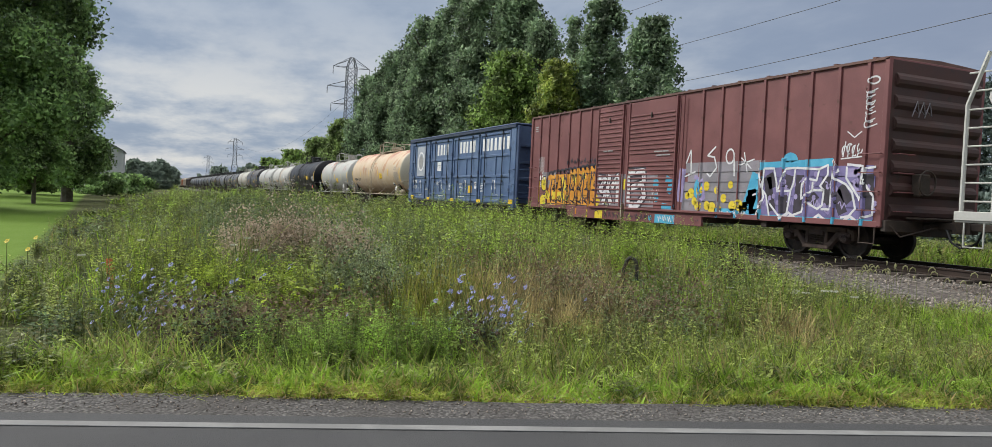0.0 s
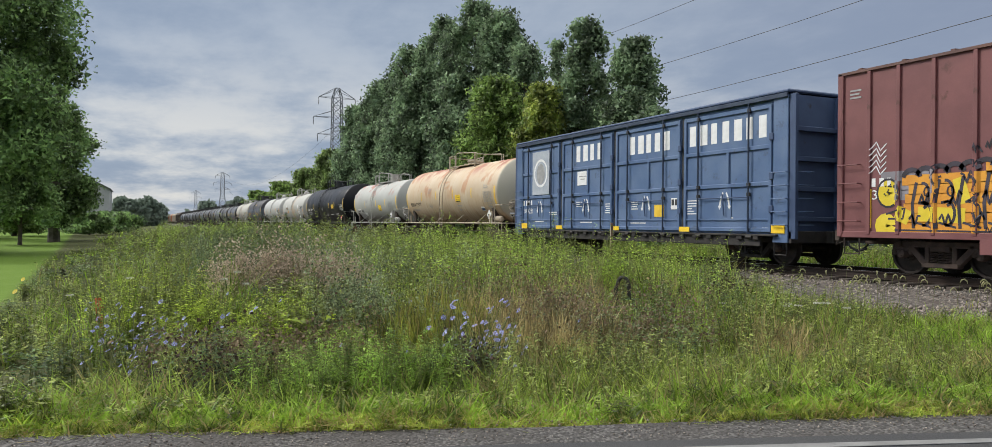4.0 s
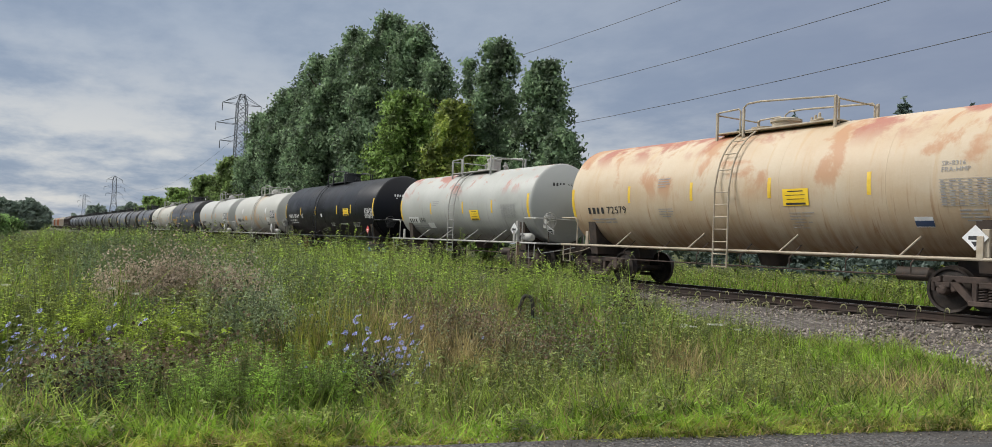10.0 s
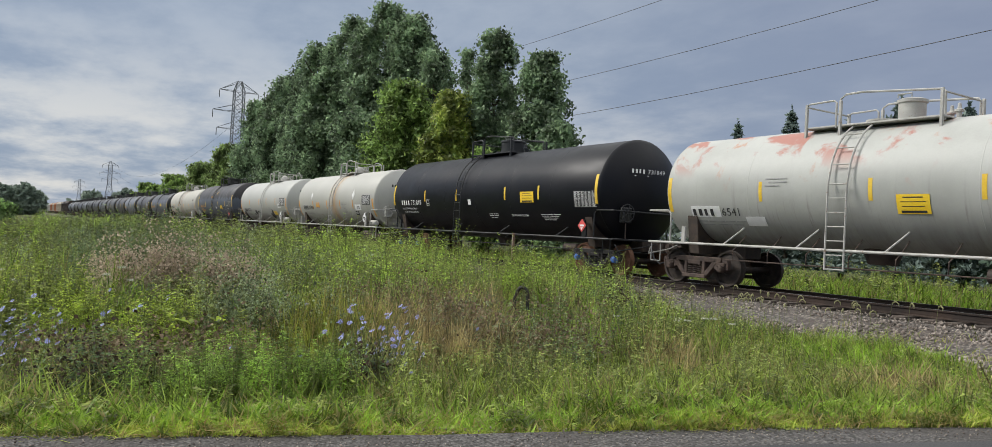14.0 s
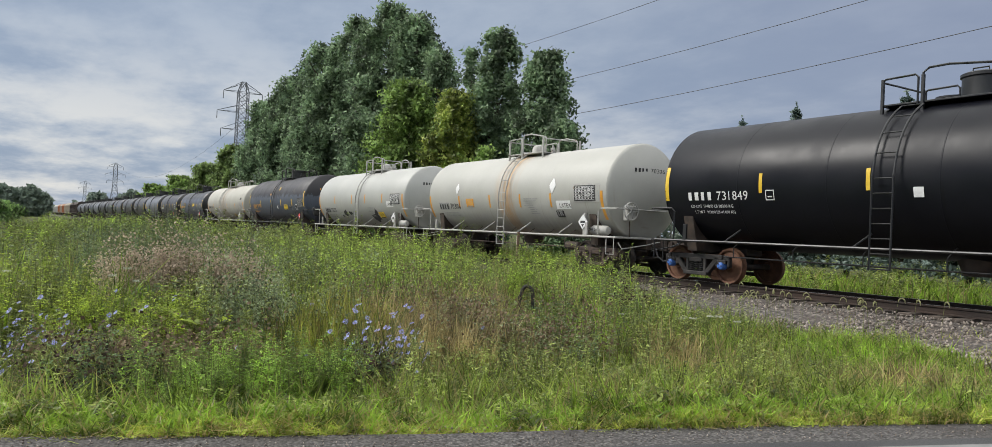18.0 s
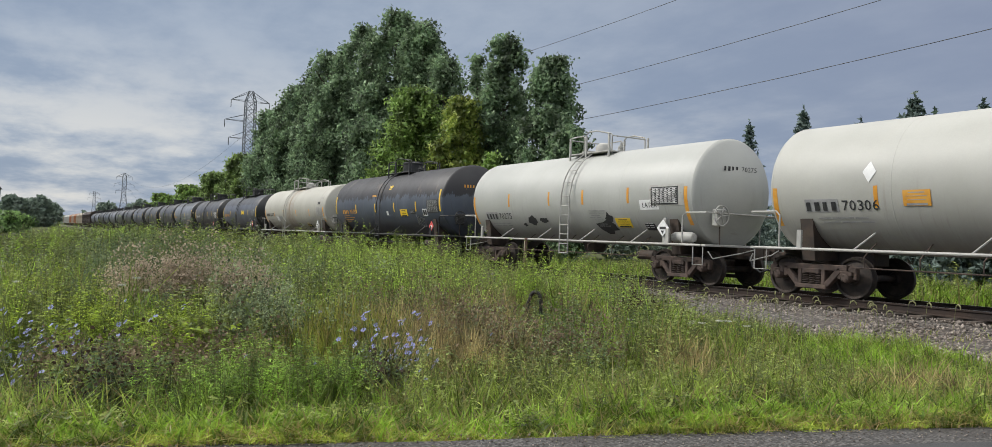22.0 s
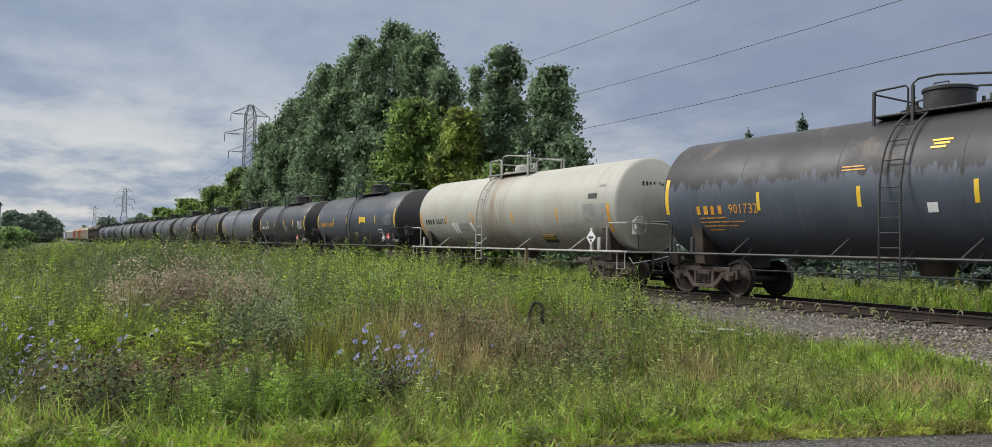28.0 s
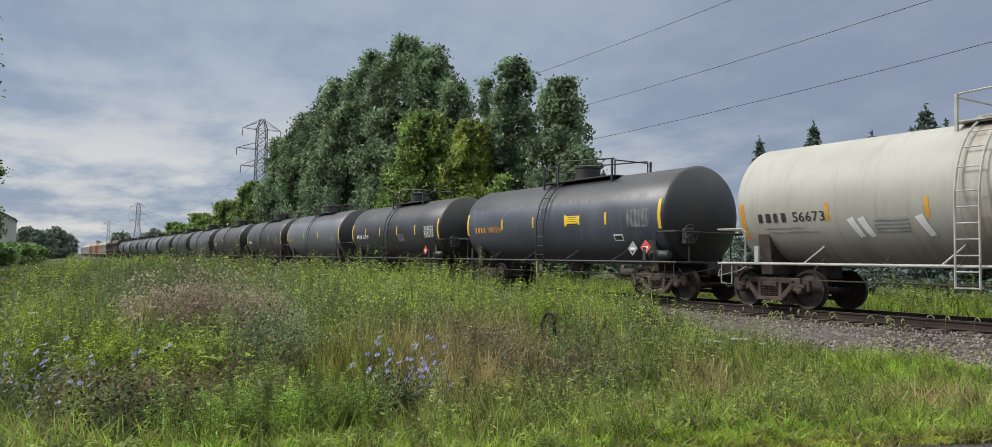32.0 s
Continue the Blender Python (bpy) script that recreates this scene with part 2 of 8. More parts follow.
M = {
    "steel_dark": surf("dark_brake_dust_steel", (0.045, 0.036, 0.03), (0.085, 0.062, 0.048), 0.75, 0.3, 4, 60, 0.35, (0.13, 0.07, 0.04), 0.6),
    "truck": surf("rusty_cast_steel", (0.065, 0.047, 0.039), (0.12, 0.086, 0.069), 0.8, 0.2, 5, 70, 0.4, (0.17, 0.085, 0.05), 0.62),
    "truck_black": surf("oily_black_cast_steel", (0.02, 0.019, 0.018), (0.045, 0.04, 0.036), 0.6, 0.2, 5, 70, 0.35, (0.09, 0.05, 0.03), 0.68),
    "wheel": surf("dark_wheel_steel", (0.035, 0.03, 0.027), (0.075, 0.058, 0.048), 0.62, 0.5, 6, 50, 0.2),
    "wheel_rust": surf("rust_brown_wheel_steel", (0.13, 0.062, 0.035), (0.2, 0.1, 0.06), 0.7, 0.3, 6, 50, 0.2),
    "tread": surf("polished_wheel_tread", (0.3, 0.29, 0.28), (0.42, 0.4, 0.38), 0.32, 0.9, 9, 70, 0.05),
    "rail": surf("brown_rail_web", (0.028, 0.02, 0.016), (0.055, 0.036, 0.027), 0.8, 0.2, 2, 60, 0.3),
    "rail_head": surf("bright_rail_head", (0.32, 0.31, 0.3), (0.45, 0.43, 0.41), 0.3, 0.9, 2, 40, 0.05),
    "tie": surf("weathered_oak_tie", (0.05, 0.038, 0.03), (0.11, 0.088, 0.072), 0.9, 0, 2, 30, 0.6, spread=0.3),
    "stone": gravel("crushed_limestone", ((0.05, 0.043, 0.037), (0.24, 0.215, 0.19), (0.09, 0.07, 0.058)), 17, 0.03),
    "black_gloss": surf("clean_black_paint", (0.012, 0.012, 0.013), (0.02, 0.02, 0.021), 0.4, 0, 1.5, 40, 0.08),
    "rail_white": surf("chalky_white_paint", (0.34, 0.335, 0.31), (0.45, 0.44, 0.41), 0.6, 0, 3, 40, 0.12, (0.2, 0.13, 0.08), 0.58),
    "rail_cream": surf("grimy_cream_paint", (0.34, 0.28, 0.2), (0.45, 0.39, 0.3), 0.65, 0, 3, 40, 0.12, (0.2, 0.12, 0.07), 0.6),
    "rail_black": surf("worn_black_paint", (0.02, 0.02, 0.021), (0.045, 0.043, 0.042), 0.55, 0, 3, 40, 0.12, (0.1, 0.06, 0.04), 0.68),
    "yellow": surf("yellow_reflective_sheet", (0.72, 0.46, 0.03), (0.82, 0.56, 0.06), 0.45, 0, 5, 60, 0.05, (0.45, 0.28, 0.05), 0.66),
    "orange": surf("faded_orange_sheet", (0.62, 0.27, 0.03), (0.7, 0.36, 0.06), 0.5, 0, 5, 60, 0.05),
    "sign_yellow": surf("yellow_placard", (0.85, 0.55, 0.02), (0.9, 0.62, 0.04), 0.5, 0, 4, 60, 0.03),
    "white": surf("white_stencil_paint", (0.7, 0.7, 0.69), (0.8, 0.8, 0.79), 0.6, 0, 5, 60, 0.05, (0.4, 0.38, 0.36), 0.68),
    "black": surf("black_stencil_paint", (0.02, 0.02, 0.022), (0.04, 0.04, 0.042), 0.6, 0, 5, 60, 0.05),
    "grey": surf("faded_grey_stencil", (0.27, 0.27, 0.27), (0.36, 0.36, 0.35), 0.7, 0, 5, 60, 0.05),
    "red": surf("red_placard", (0.6, 0.06, 0.06), (0.68, 0.12, 0.1), 0.5, 0, 5, 60, 0.03),
    "blue_cap": surf("blue_bearing_cap", (0.04, 0.12, 0.4), (0.06, 0.17, 0.5), 0.5, 0.1, 5, 60, 0.05),
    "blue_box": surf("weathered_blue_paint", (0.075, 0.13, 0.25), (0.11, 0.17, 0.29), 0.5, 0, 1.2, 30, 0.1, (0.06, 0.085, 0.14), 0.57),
    # darker copy of blue_box: shade of the recessed ends put into the colour
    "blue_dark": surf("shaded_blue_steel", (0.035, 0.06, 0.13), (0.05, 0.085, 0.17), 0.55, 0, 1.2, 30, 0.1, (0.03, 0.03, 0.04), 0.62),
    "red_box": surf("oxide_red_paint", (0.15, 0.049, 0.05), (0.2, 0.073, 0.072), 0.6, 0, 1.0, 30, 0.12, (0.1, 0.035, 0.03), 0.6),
    # red_box darkened for the unlit end: shade in the colour, plus grime blotches
    "red_end": surf("shaded_grimy_red_end", (0.036, 0.0156, 0.0138), (0.06, 0.024, 0.0204), 0.65, 0, 1.0, 30, 0.15, (0.035, 0.022, 0.02), 0.55),
    "blue_rod": surf("dark_blue_rod_paint", (0.022, 0.035, 0.07), (0.04, 0.06, 0.1), 0.5, 0.1, 2, 40, 0.1),
    "emblem_grey": surf("weathered_pale_decal", (0.33, 0.37, 0.43), (0.44, 0.47, 0.51), 0.6, 0, 2.5, 30, 0.1, (0.2, 0.25, 0.33), 0.6),
    "red_roof": surf("dusty_oxide_roof", (0.1, 0.05, 0.045), (0.16, 0.085, 0.07), 0.75, 0, 1.0, 20, 0.3),
    "asphalt": surf("worn_asphalt", (0.034, 0.034, 0.036), (0.06, 0.06, 0.061), 0.85, 0, 0.6, 160, 0.6, (0.025, 0.025, 0.026), 0.58),
    "shoulder": gravel("gravel_shoulder", ((0.04, 0.037, 0.036), (0.14, 0.132, 0.125), (0.055, 0.048, 0.043)), 55, 0.012),
    "line": surf("worn_white_line", (0.16, 0.16, 0.157), (0.22, 0.22, 0.215), 0.95, 0, 4, 120, 0.3, (0.12, 0.12, 0.12), 0.6),
    "galvanised": surf("dull_galvanised_steel", (0.11, 0.12, 0.135), (0.17, 0.18, 0.19), 0.6, 0.3, 1, 20, 0.1),
    "bark": surf("furrowed_bark", (0.075, 0.06, 0.045), (0.14, 0.12, 0.095), 0.95, 0, 3, 22, 0.9),
    "rusty_rod": surf("black_bent_rod", (0.015, 0.014, 0.013), (0.035, 0.028, 0.022), 0.7, 0.2, 8, 60, 0.4),
}


# ---- modelling tools ----
def quad_box(bm, x, y, z, m=None):
    vs = [bm.verts.new((a, b, c)) for a in x for b in y for c in z]
    if m is not None:
        for v in vs:
            v.co = m @ v.co
    for f in ((0, 1, 3, 2), (4, 6, 7, 5), (0, 4, 5, 1), (2, 3, 7, 6), (0, 2, 6, 4), (1, 5, 7, 3)):
        bm.faces.new([vs[i] for i in f])
    return vs


def box(x, y, z, bevel=0.0, m=None):
    bm = bmesh.new()
    quad_box(bm, x, y, z, m)
    if bevel:
        bmesh.ops.bevel(bm, geom=bm.edges[:], offset=bevel, segments=1, affect="EDGES")
    bmesh.ops.recalc_face_normals(bm, faces=bm.faces[:])
    return bm


def rings(bm, loops, closed=True, cap=True):
    """Skin between loops of points."""
    rows = [[bm.verts.new(p) for p in loop] for loop in loops]
    for a, b in zip(rows, rows[1:]):
        n = len(a)
        for i in range(n if closed else n - 1):
            j = (i + 1) % n
            bm.faces.new((a[i], a[j], b[j], b[i]))
    if cap and closed:
        bm.faces.new(rows[0][::-1])
        bm.faces.new(rows[-1])
    return rows


def lathe(profile, axis="X", seg=32, bm=None, at=(0, 0, 0), cap=True):
    """profile: (along the axis, radius) pairs."""
    bm = bm or bmesh.new()
    loops = []
    for s, r in profile:
        loop = []
        for i in range(seg):
            a = 2 * math.pi * i / seg
            u, v = r * math.cos(a), r * math.sin(a)
            p = {"X": (s, u, v), "Y": (u, s, v), "Z": (u, v, s)}[axis]
            loop.append((p[0] + at[0], p[1] + at[1], p[2] + at[2]))
        loops.append(loop)
    rings(bm, loops, cap=cap)
    return bm


def tube(bm, pts, r, seg=6):
    """A round bar through the points, mitred at the bends."""
    pts = [Vector(p) for p in pts]
    loops, side = [], None
    for i, p in enumerate(pts):
        d = (pts[min(i + 1, len(pts) - 1)] - pts[max(i - 1, 0)]).normalized()
        if side is None:
            side = d.orthogonal().normalized()
        side = (side - d * side.dot(d)).normalized()
        up = d.cross(side)
        rr = r[i] if isinstance(r, (list, tuple)) else r
        loops.append([p + rr * (math.cos(a) * side + math.sin(a) * up) for a in (2 * math.pi * k / seg for k in range(seg))])
    rings(bm, loops)
    return bm


def bar(pts, r, seg=6):
    return tube(bmesh.new(), pts, r, seg)


def mesh_of(name, bm, material, smooth=False):
    bmesh.ops.recalc_face_normals(bm, faces=bm.faces[:])
    me = bpy.data.meshes.new(name)
    bm.to_mesh(me)
    bm.free()
    me.materials.append(M[material] if isinstance(material, str) else material)
    if smooth:
        me.shade_smooth()
        me.set_sharp_from_angle(angle=radians(35))
    return me


def part(name, bm, material, parent, label="", smooth=False):
    """One mesh object under a thing or a part. bm may be a finished mesh, shared by several."""
    ob = new(name, bm if isinstance(bm, bpy.types.Mesh) else mesh_of(name, bm, material, smooth))
    ob.parent = parent
    return tagged(ob, label) if label else ob


def thing(name, label, category, group="", at=None):
    ob = new(name)
    ob.empty_display_size = 0.3
    if at is not None:
        ob.matrix_world = at
    return tagged(ob, label, category, group)


def soup(name, verts, faces, material, smooth=False):
    """A mesh from numpy arrays: verts (n, 3), faces (k, 3) or (k, 4)."""
    me = bpy.data.meshes.new(name)
    k, c = faces.shape
    me.vertices.add(len(verts))
    me.vertices.foreach_set("co", np.ascontiguousarray(verts, dtype=np.float32).ravel())
    me.loops.add(k * c)
    me.loops.foreach_set("vertex_index", np.ascontiguousarray(faces, dtype=np.int32).ravel())
    me.polygons.add(k)
    me.polygons.foreach_set("loop_start", np.arange(0, k * c, c, dtype=np.int32))
    me.update(calc_edges=True)
    me.materials.append(M[material] if isinstance(material, str) else material)
    if smooth:
        me.shade_smooth()
    return me


LETTERS = {}


def lettering(words, size):
    """A flat mesh of words, standing in the xz plane, its left foot at the origin, facing -y."""
    if (words, size) not in LETTERS:
        cu = bpy.data.curves.new("words", "FONT")
        cu.body, cu.size, cu.extrude, cu.resolution_u = words, size, 0.001, 2
        ob = bpy.data.objects.new("words", cu)
        scene.collection.objects.link(ob)
        bpy.context.view_layer.update()
        me = bpy.data.meshes.new_from_object(ob)
        bpy.data.objects.remove(ob)
        me.transform(Matrix.Rotation(radians(90), 4, "X"))
        me.materials.clear()
        LETTERS[words, size] = me
    return LETTERS[words, size].copy()


# ---- ground, road and railway ----
def smooth_np(v, a, b):
    t = np.clip((v - a) / (b - a), 0, 1)
    return t * t * (3 - 2 * t)


def verge(x, y):
    """Metres from the road's grassy edge, to the left of the road."""
    return ((-4.73 + 0.318 * (y + 16.15)) - x) * 0.953


def rough_np(x, y):
    return (np.sin(x * 0.9 + 1.3 * np.sin(y * 0.7)) * np.cos(y * 1.1 + 0.6 * np.sin(x * 0.5)) + 0.5 * np.sin(2.3 * x + 1.7 * y))


def ground_z(x, y):
    x, y = np.asarray(x, float), np.asarray(y, float)
    z = -0.42 + 0.05 * rough_np(x, y)
    z = z + 0.18 * smooth_np(verge(x, y), 2.0, 0.0) * smooth_np(x, -40, -12)
    z = z - 0.1 * smooth_np(verge(x, y), 0.3, 1.6) * smooth_np(y, -5, -9)
    # a ditch runs west beside the lawn, with a low bank between it and the track
    away = smooth_np(-x, 9.5, 14.0)
    z = z - 0.4 * away * np.exp(-((y + 15.7 + 0.25 * np.sin(0.35 * x)) / 0.9) ** 2)
    z = z + (0.3 + 0.08 * np.sin(0.45 * x + 1.0)) * smooth_np(-x, 13.0, 19.0) * 0.6 * np.exp(-((y + 10.4) / 2.4) ** 2)
    road = smooth_np(verge(x, y), 0.12, -0.5)
    z = z * (1 - road) - 0.23 * road
    bed = 1 - smooth_np(np.abs(y), 1.7, 3.6)
    z = z * (1 - bed) + np.minimum(z, -0.3) * 0 - 0.27 * bed
    return z


def soil_material():
    m, nt, b, co = blank("weedy_soil")
    large, fine = n_noise(nt, co, 0.35, 5), n_noise(nt, co, 14, 5)
    col = n_mix(nt, n_step(nt, large, 0.35, 0.65), (0.045, 0.055, 0.02), (0.07, 0.085, 0.028))
    col = n_mix(nt, n_step(nt, fine, 0.45, 0.7), col, (0.09, 0.075, 0.045))
    # mown lawn beyond the weeds
    x, y, z = n_split(nt, co)
    lawn = n_math(nt, "MULTIPLY", n_step(nt, n_math(nt, "ADD", y, n_math(nt, "MULTIPLY", x, -0.055)), -17.1, -17.6), n_step(nt, x, -11.0, -12.5))
    green = n_mix(nt, n_noise(nt, co, 9, 6), (0.085, 0.15, 0.022), (0.125, 0.19, 0.035))
    col = n_mix(nt, lawn, col, green)
    # spilled stone beside the track bed
    cells = nt.nodes.new("ShaderNodeTexVoronoi")
    put(nt, cells.inputs["Vector"], co)
    cells.inputs["Scale"].default_value = 17
    stone = n_mix(nt, n_split(nt, cells.outputs["Color"])[0], (0.05, 0.042, 0.036), (0.25, 0.225, 0.2))
    stone = n_mix(nt, n_step(nt, cells.outputs["Distance"], 0.35, 0.75, 0, 0.75), stone, (0.03, 0.027, 0.024))
    spill = n_step(nt, n_math(nt, "ADD", n_math(nt, "ABSOLUTE", y), n_math(nt, "MULTIPLY", large, 2.0)), 7.0, 6.2)
    col = n_mix(nt, spill, col, stone)
    put(nt, b.inputs["Base Color"], col)
    b.inputs["Roughness"].default_value = 0.95
    b.inputs["Specular IOR Level"].default_value = 0.1
    put(nt, b.inputs["Normal"], n_bump(nt, n_math(nt, "ADD", fine, n_math(nt, "MULTIPLY", spill, n_math(nt, "SUBTRACT", 1.0, cells.outputs["Distance"]))), 0.9, 0.035))
    return m


def axis_steps(near, far, step, grow=1.25):
    v, out, s = near, [near], step
    while v < far:
        s *= grow
        v += s
        out.append(v)
    return out


def build_ground():
    xs = np.array([-v for v in axis_steps(30, 3000, 0.5)[:0:-1]] + list(np.arange(-30, 14, 0.3)) + axis_steps(14, 3000, 0.5))
    ys = np.array([-v for v in axis_steps(26, 3000, 0.5)[:0:-1]] + list(np.arange(-26, 12, 0.3)) + axis_steps(12, 3000, 0.5))
    gx, gy = np.meshgrid(xs, ys, indexing="ij")
    v = np.stack([gx, gy, ground_z(gx, gy)], -1).reshape(-1, 3)
    i, j = np.meshgrid(np.arange(len(xs) - 1), np.arange(len(ys) - 1), indexing="ij")
    a = (i * len(ys) + j).ravel()
    f = np.stack([a, a + len(ys), a + len(ys) + 1, a + 1], -1)
    tagged(new("ground", soup("ground", v, f, soil_material(), True)), "uneven weedy soil with a mown lawn", "ground", kind="structure")


def road_x(y, off):
    return -4.73 + 0.318 * (y + 16.15) + off


def strip(name, off0, off1, y0, y1, lift, material, thick=0.05):
    """A band along the road between two offsets from its grassy edge."""
    bm = bmesh.new()
    loops = []
    for y in np.arange(y0, y1 + 0.1, 2.0):
        z = lift
        rise = 0.19 * float(smooth_np(y, -7.5, -1.5)) * float(smooth_np(-y, -7.5, -1.5))
        wob = 0.05 * math.sin(y * 1.7) if material == "shoulder" else 0
        a, b = road_x(y, off0 + wob), road_x(y, off1)
        z += rise
        loops.append([(a, y, z - thick), (b, y, z - thick), (b, y, z), (a, y, z)])
    rings(bm, loops)
    return mesh_of(name, bm, material)


def build_road():
    tagged(new("road_shoulder", strip("road_shoulder", -0.05, 0.42, -60, 40, -0.205, "shoulder")), "narrow crumbling gravel shoulder", "shoulder", kind="structure")
    tagged(new("road", strip("road", 0.37, 7.8, -60, 40, -0.2, "asphalt")), "worn grey asphalt two-lane road", "road", kind="structure")
    tagged(new("road_marking", strip("road_marking", 0.53, 0.61, -60, 40, -0.194, "line", 0.004)), "worn white painted edge line", "marking", kind="structure")


RAIL_ENDS = (-900.0, 60.0)


def rail_mesh(name, side):
    prof = [(-0.07, -0.172), (0.07, -0.172), (0.07, -0.16), (0.012, -0.14), (0.012, -0.045), (0.036, -0.035), (0.036, -0.006), (0.03, 0.0),
            (-0.03, 0.0), (-0.036, -0.006), (-0.036, -0.035), (-0.012, -0.045), (-0.012, -0.14), (-0.07, -0.16)]
    bm = bmesh.new()
    rings(bm, [[(x, side * 0.7525 + u, v) for u, v in prof] for x in RAIL_ENDS])
    return mesh_of(name, bm, "rail")


def build_railway():
    track = tagged(new("railway_track"), "single railway track on a stone bed", "railway", kind="structure")
    for side in (-1, 1):
        rail = part("rail", rail_mesh("rail", side), None, track, "brown steel rail with a bright worn head")
        part("rail_head", box(RAIL_ENDS, (side * 0.7525 - 0.027, side * 0.7525 + 0.027), (-0.001, 0.001)), "rail_head", rail)
    tie = mesh_of("tie", box((-0.115, 0.115), (-1.3, 1.3), (-0.36, -0.176), 0.012), "tie")
    for i in range(150):
        ob = part("tie", tie, None, track)
        ob.location = (-6 - 0.52 * i + random.uniform(-0.03, 0.03), random.uniform(-0.05, 0.05), random.uniform(-0.012, 0.004))
        ob.rotation_euler = (0, 0, random.uniform(-0.02, 0.02))
    plate = mesh_of("tie_plate", box((-0.1, 0.1), (-0.17, 0.17), (-0.176, -0.164), 0.004), "rail")
    for i in range(110):
        for side in (-1,):
            ob = part("tie_plate", plate, None, track)
            ob.location = (-6 - 0.52 * i, side * 0.7525, 0)
    # ballast: loose stones, several thousand, on the bed and its near shoulder
    rng = np.random.default_rng(5)
    n = 18000
    x = -3.5 - 34 * rng.random(n) ** 1.5
    y = np.where(rng.random(n) < 0.9, rng.uniform(-5.9, -0.85, n), rng.uniform(-0.7, 2.2, n))
    base = np.array([(1, 0, 0), (-1, 0, 0), (0, 1, 0), (0, -1, 0), (0, 0, 1), (0, 0, -1)], float)
    tri = np.array([(0, 2, 4), (2, 1, 4), (1, 3, 4), (3, 0, 4), (2, 0, 5), (1, 2, 5), (3, 1, 5), (0, 3, 5)])
    size = rng.uniform(0.016, 0.042, (n, 1, 1)) * rng.uniform(0.6, 1.2, (n, 6, 1))
    v = base[None] * size
    a = rng.uniform(0, 6.28, n)
    ca, sa = np.cos(a)[:, None], np.sin(a)[:, None]
    v = np.stack([v[..., 0] * ca - v[..., 1] * sa, v[..., 0] * sa + v[..., 1] * ca, v[..., 2] + 0.4 * v[..., 0]], -1)
    v += np.stack([x, y, np.maximum(ground_z(x, y), np.where(np.abs(y) < 1.5, -0.24, -9)) + rng.uniform(0, 0.03, n)], -1)[:, None]
    f = (tri[None] + 6 * np.arange(n)[:, None, None]).reshape(-1, 3)
    side = np.arange(n) % 11 == 0
    yy = rng.uniform(-22, -6, n)
    v[side] = (v[side] - v[side].mean(1, keepdims=True)) * 0.22 + np.stack([road_x(yy, rng.uniform(-0.15, 0.3, n)), yy, np.full(n, -0.2)], -1)[side][:, None]
    m, nt, b, co = blank("loose_crushed_stone")
    isle = nt.nodes.new("ShaderNodeNewGeometry").outputs["Random Per Island"]
    col = n_mix(nt, isle, (0.06, 0.05, 0.042), (0.36, 0.31, 0.265))
    col = n_mix(nt, n_step(nt, n_noise(nt, co, 1.2, 4), 0.5, 0.7, 0, 0.7), col, (0.1, 0.075, 0.06))
    put(nt, b.inputs["Base Color"], col)
    b.inputs["Roughness"].default_value = 0.9
    tagged(new("ballast", soup("ballast", v.reshape(-1, 3), f, m)), "grey and brown crushed stone under the rails", "ballast", kind="stuff")
    bed = bmesh.new()
    rings(bed, [[(x, -4.3, -0.5), (x, -3.4, -0.385), (x, -1.75, -0.25), (x, 1.75, -0.25), (x, 3.4, -0.385), (x, 4.3, -0.5)] for x in (-900, -60, -30, -6, 0.5)], closed=False)
    tagged(new("track_bed", mesh_of("track_bed", bed, "stone")), "stone bed shoulder of the railway", "track bed", kind="structure")


build_ground()
build_road()
build_railway()


# ---- the train: every car is a thing, its origin on the rail heads under its middle ----
MOVERS, WHEELSETS, SHELLS = [], [], []
WHEEL_R = 0.45


def wheel_mesh(name, material, seg=30):
    r = WHEEL_R
    bm = lathe([(-0.07, 0.0), (-0.07, 0.13), (-0.03, 0.16), (-0.005, r - 0.07), (-0.055, r - 0.055), (-0.065, r - 0.006), (0.02, r), (0.05, r + 0.012),
                (0.062, r + 0.026), (0.075, r + 0.02), (0.075, r - 0.06), (0.035, r - 0.075), (0.02, 0.16), (0.06, 0.13), (0.06, 0.0)], "Y", seg, cap=False)
    return mesh_of(name, bm, material, True)


WHEEL = {k: wheel_mesh("wheel", k) for k in ("wheel", "wheel_rust")}
WHEEL["far"] = wheel_mesh("wheel", "wheel", 12)
AXLE = mesh_of("axle", lathe([(-1.06, 0.0), (-1.06, 0.075), (-0.72, 0.08), (-0.5, 0.075), (0.5, 0.075), (0.72, 0.08), (1.06, 0.075), (1.06, 0.0)], "Y", 16, cap=False), "steel_dark", True)
CAPS = {k: mesh_of("bearing_cap", lathe([(-1.15, 0.0), (-1.15, 0.06), (-1.13, 0.09), (-1.04, 0.105), (-0.98, 0.105)], "Y", 16), k, True) for k in ("truck", "blue_cap", "truck_black")}
BOLT = mesh_of("cap_bolt", lathe([(-1.165, 0.0), (-1.165, 0.016), (-1.145, 0.016)], "Y", 6), "steel_dark")


def spring_mesh():
    return bar([(0.07 * math.cos(a), -1.0 + 0.07 * math.sin(a), 0.27 + 0.26 * a / (2 * math.pi * 5)) for a in np.linspace(0, 2 * math.pi * 5, 50)], 0.016, 5)


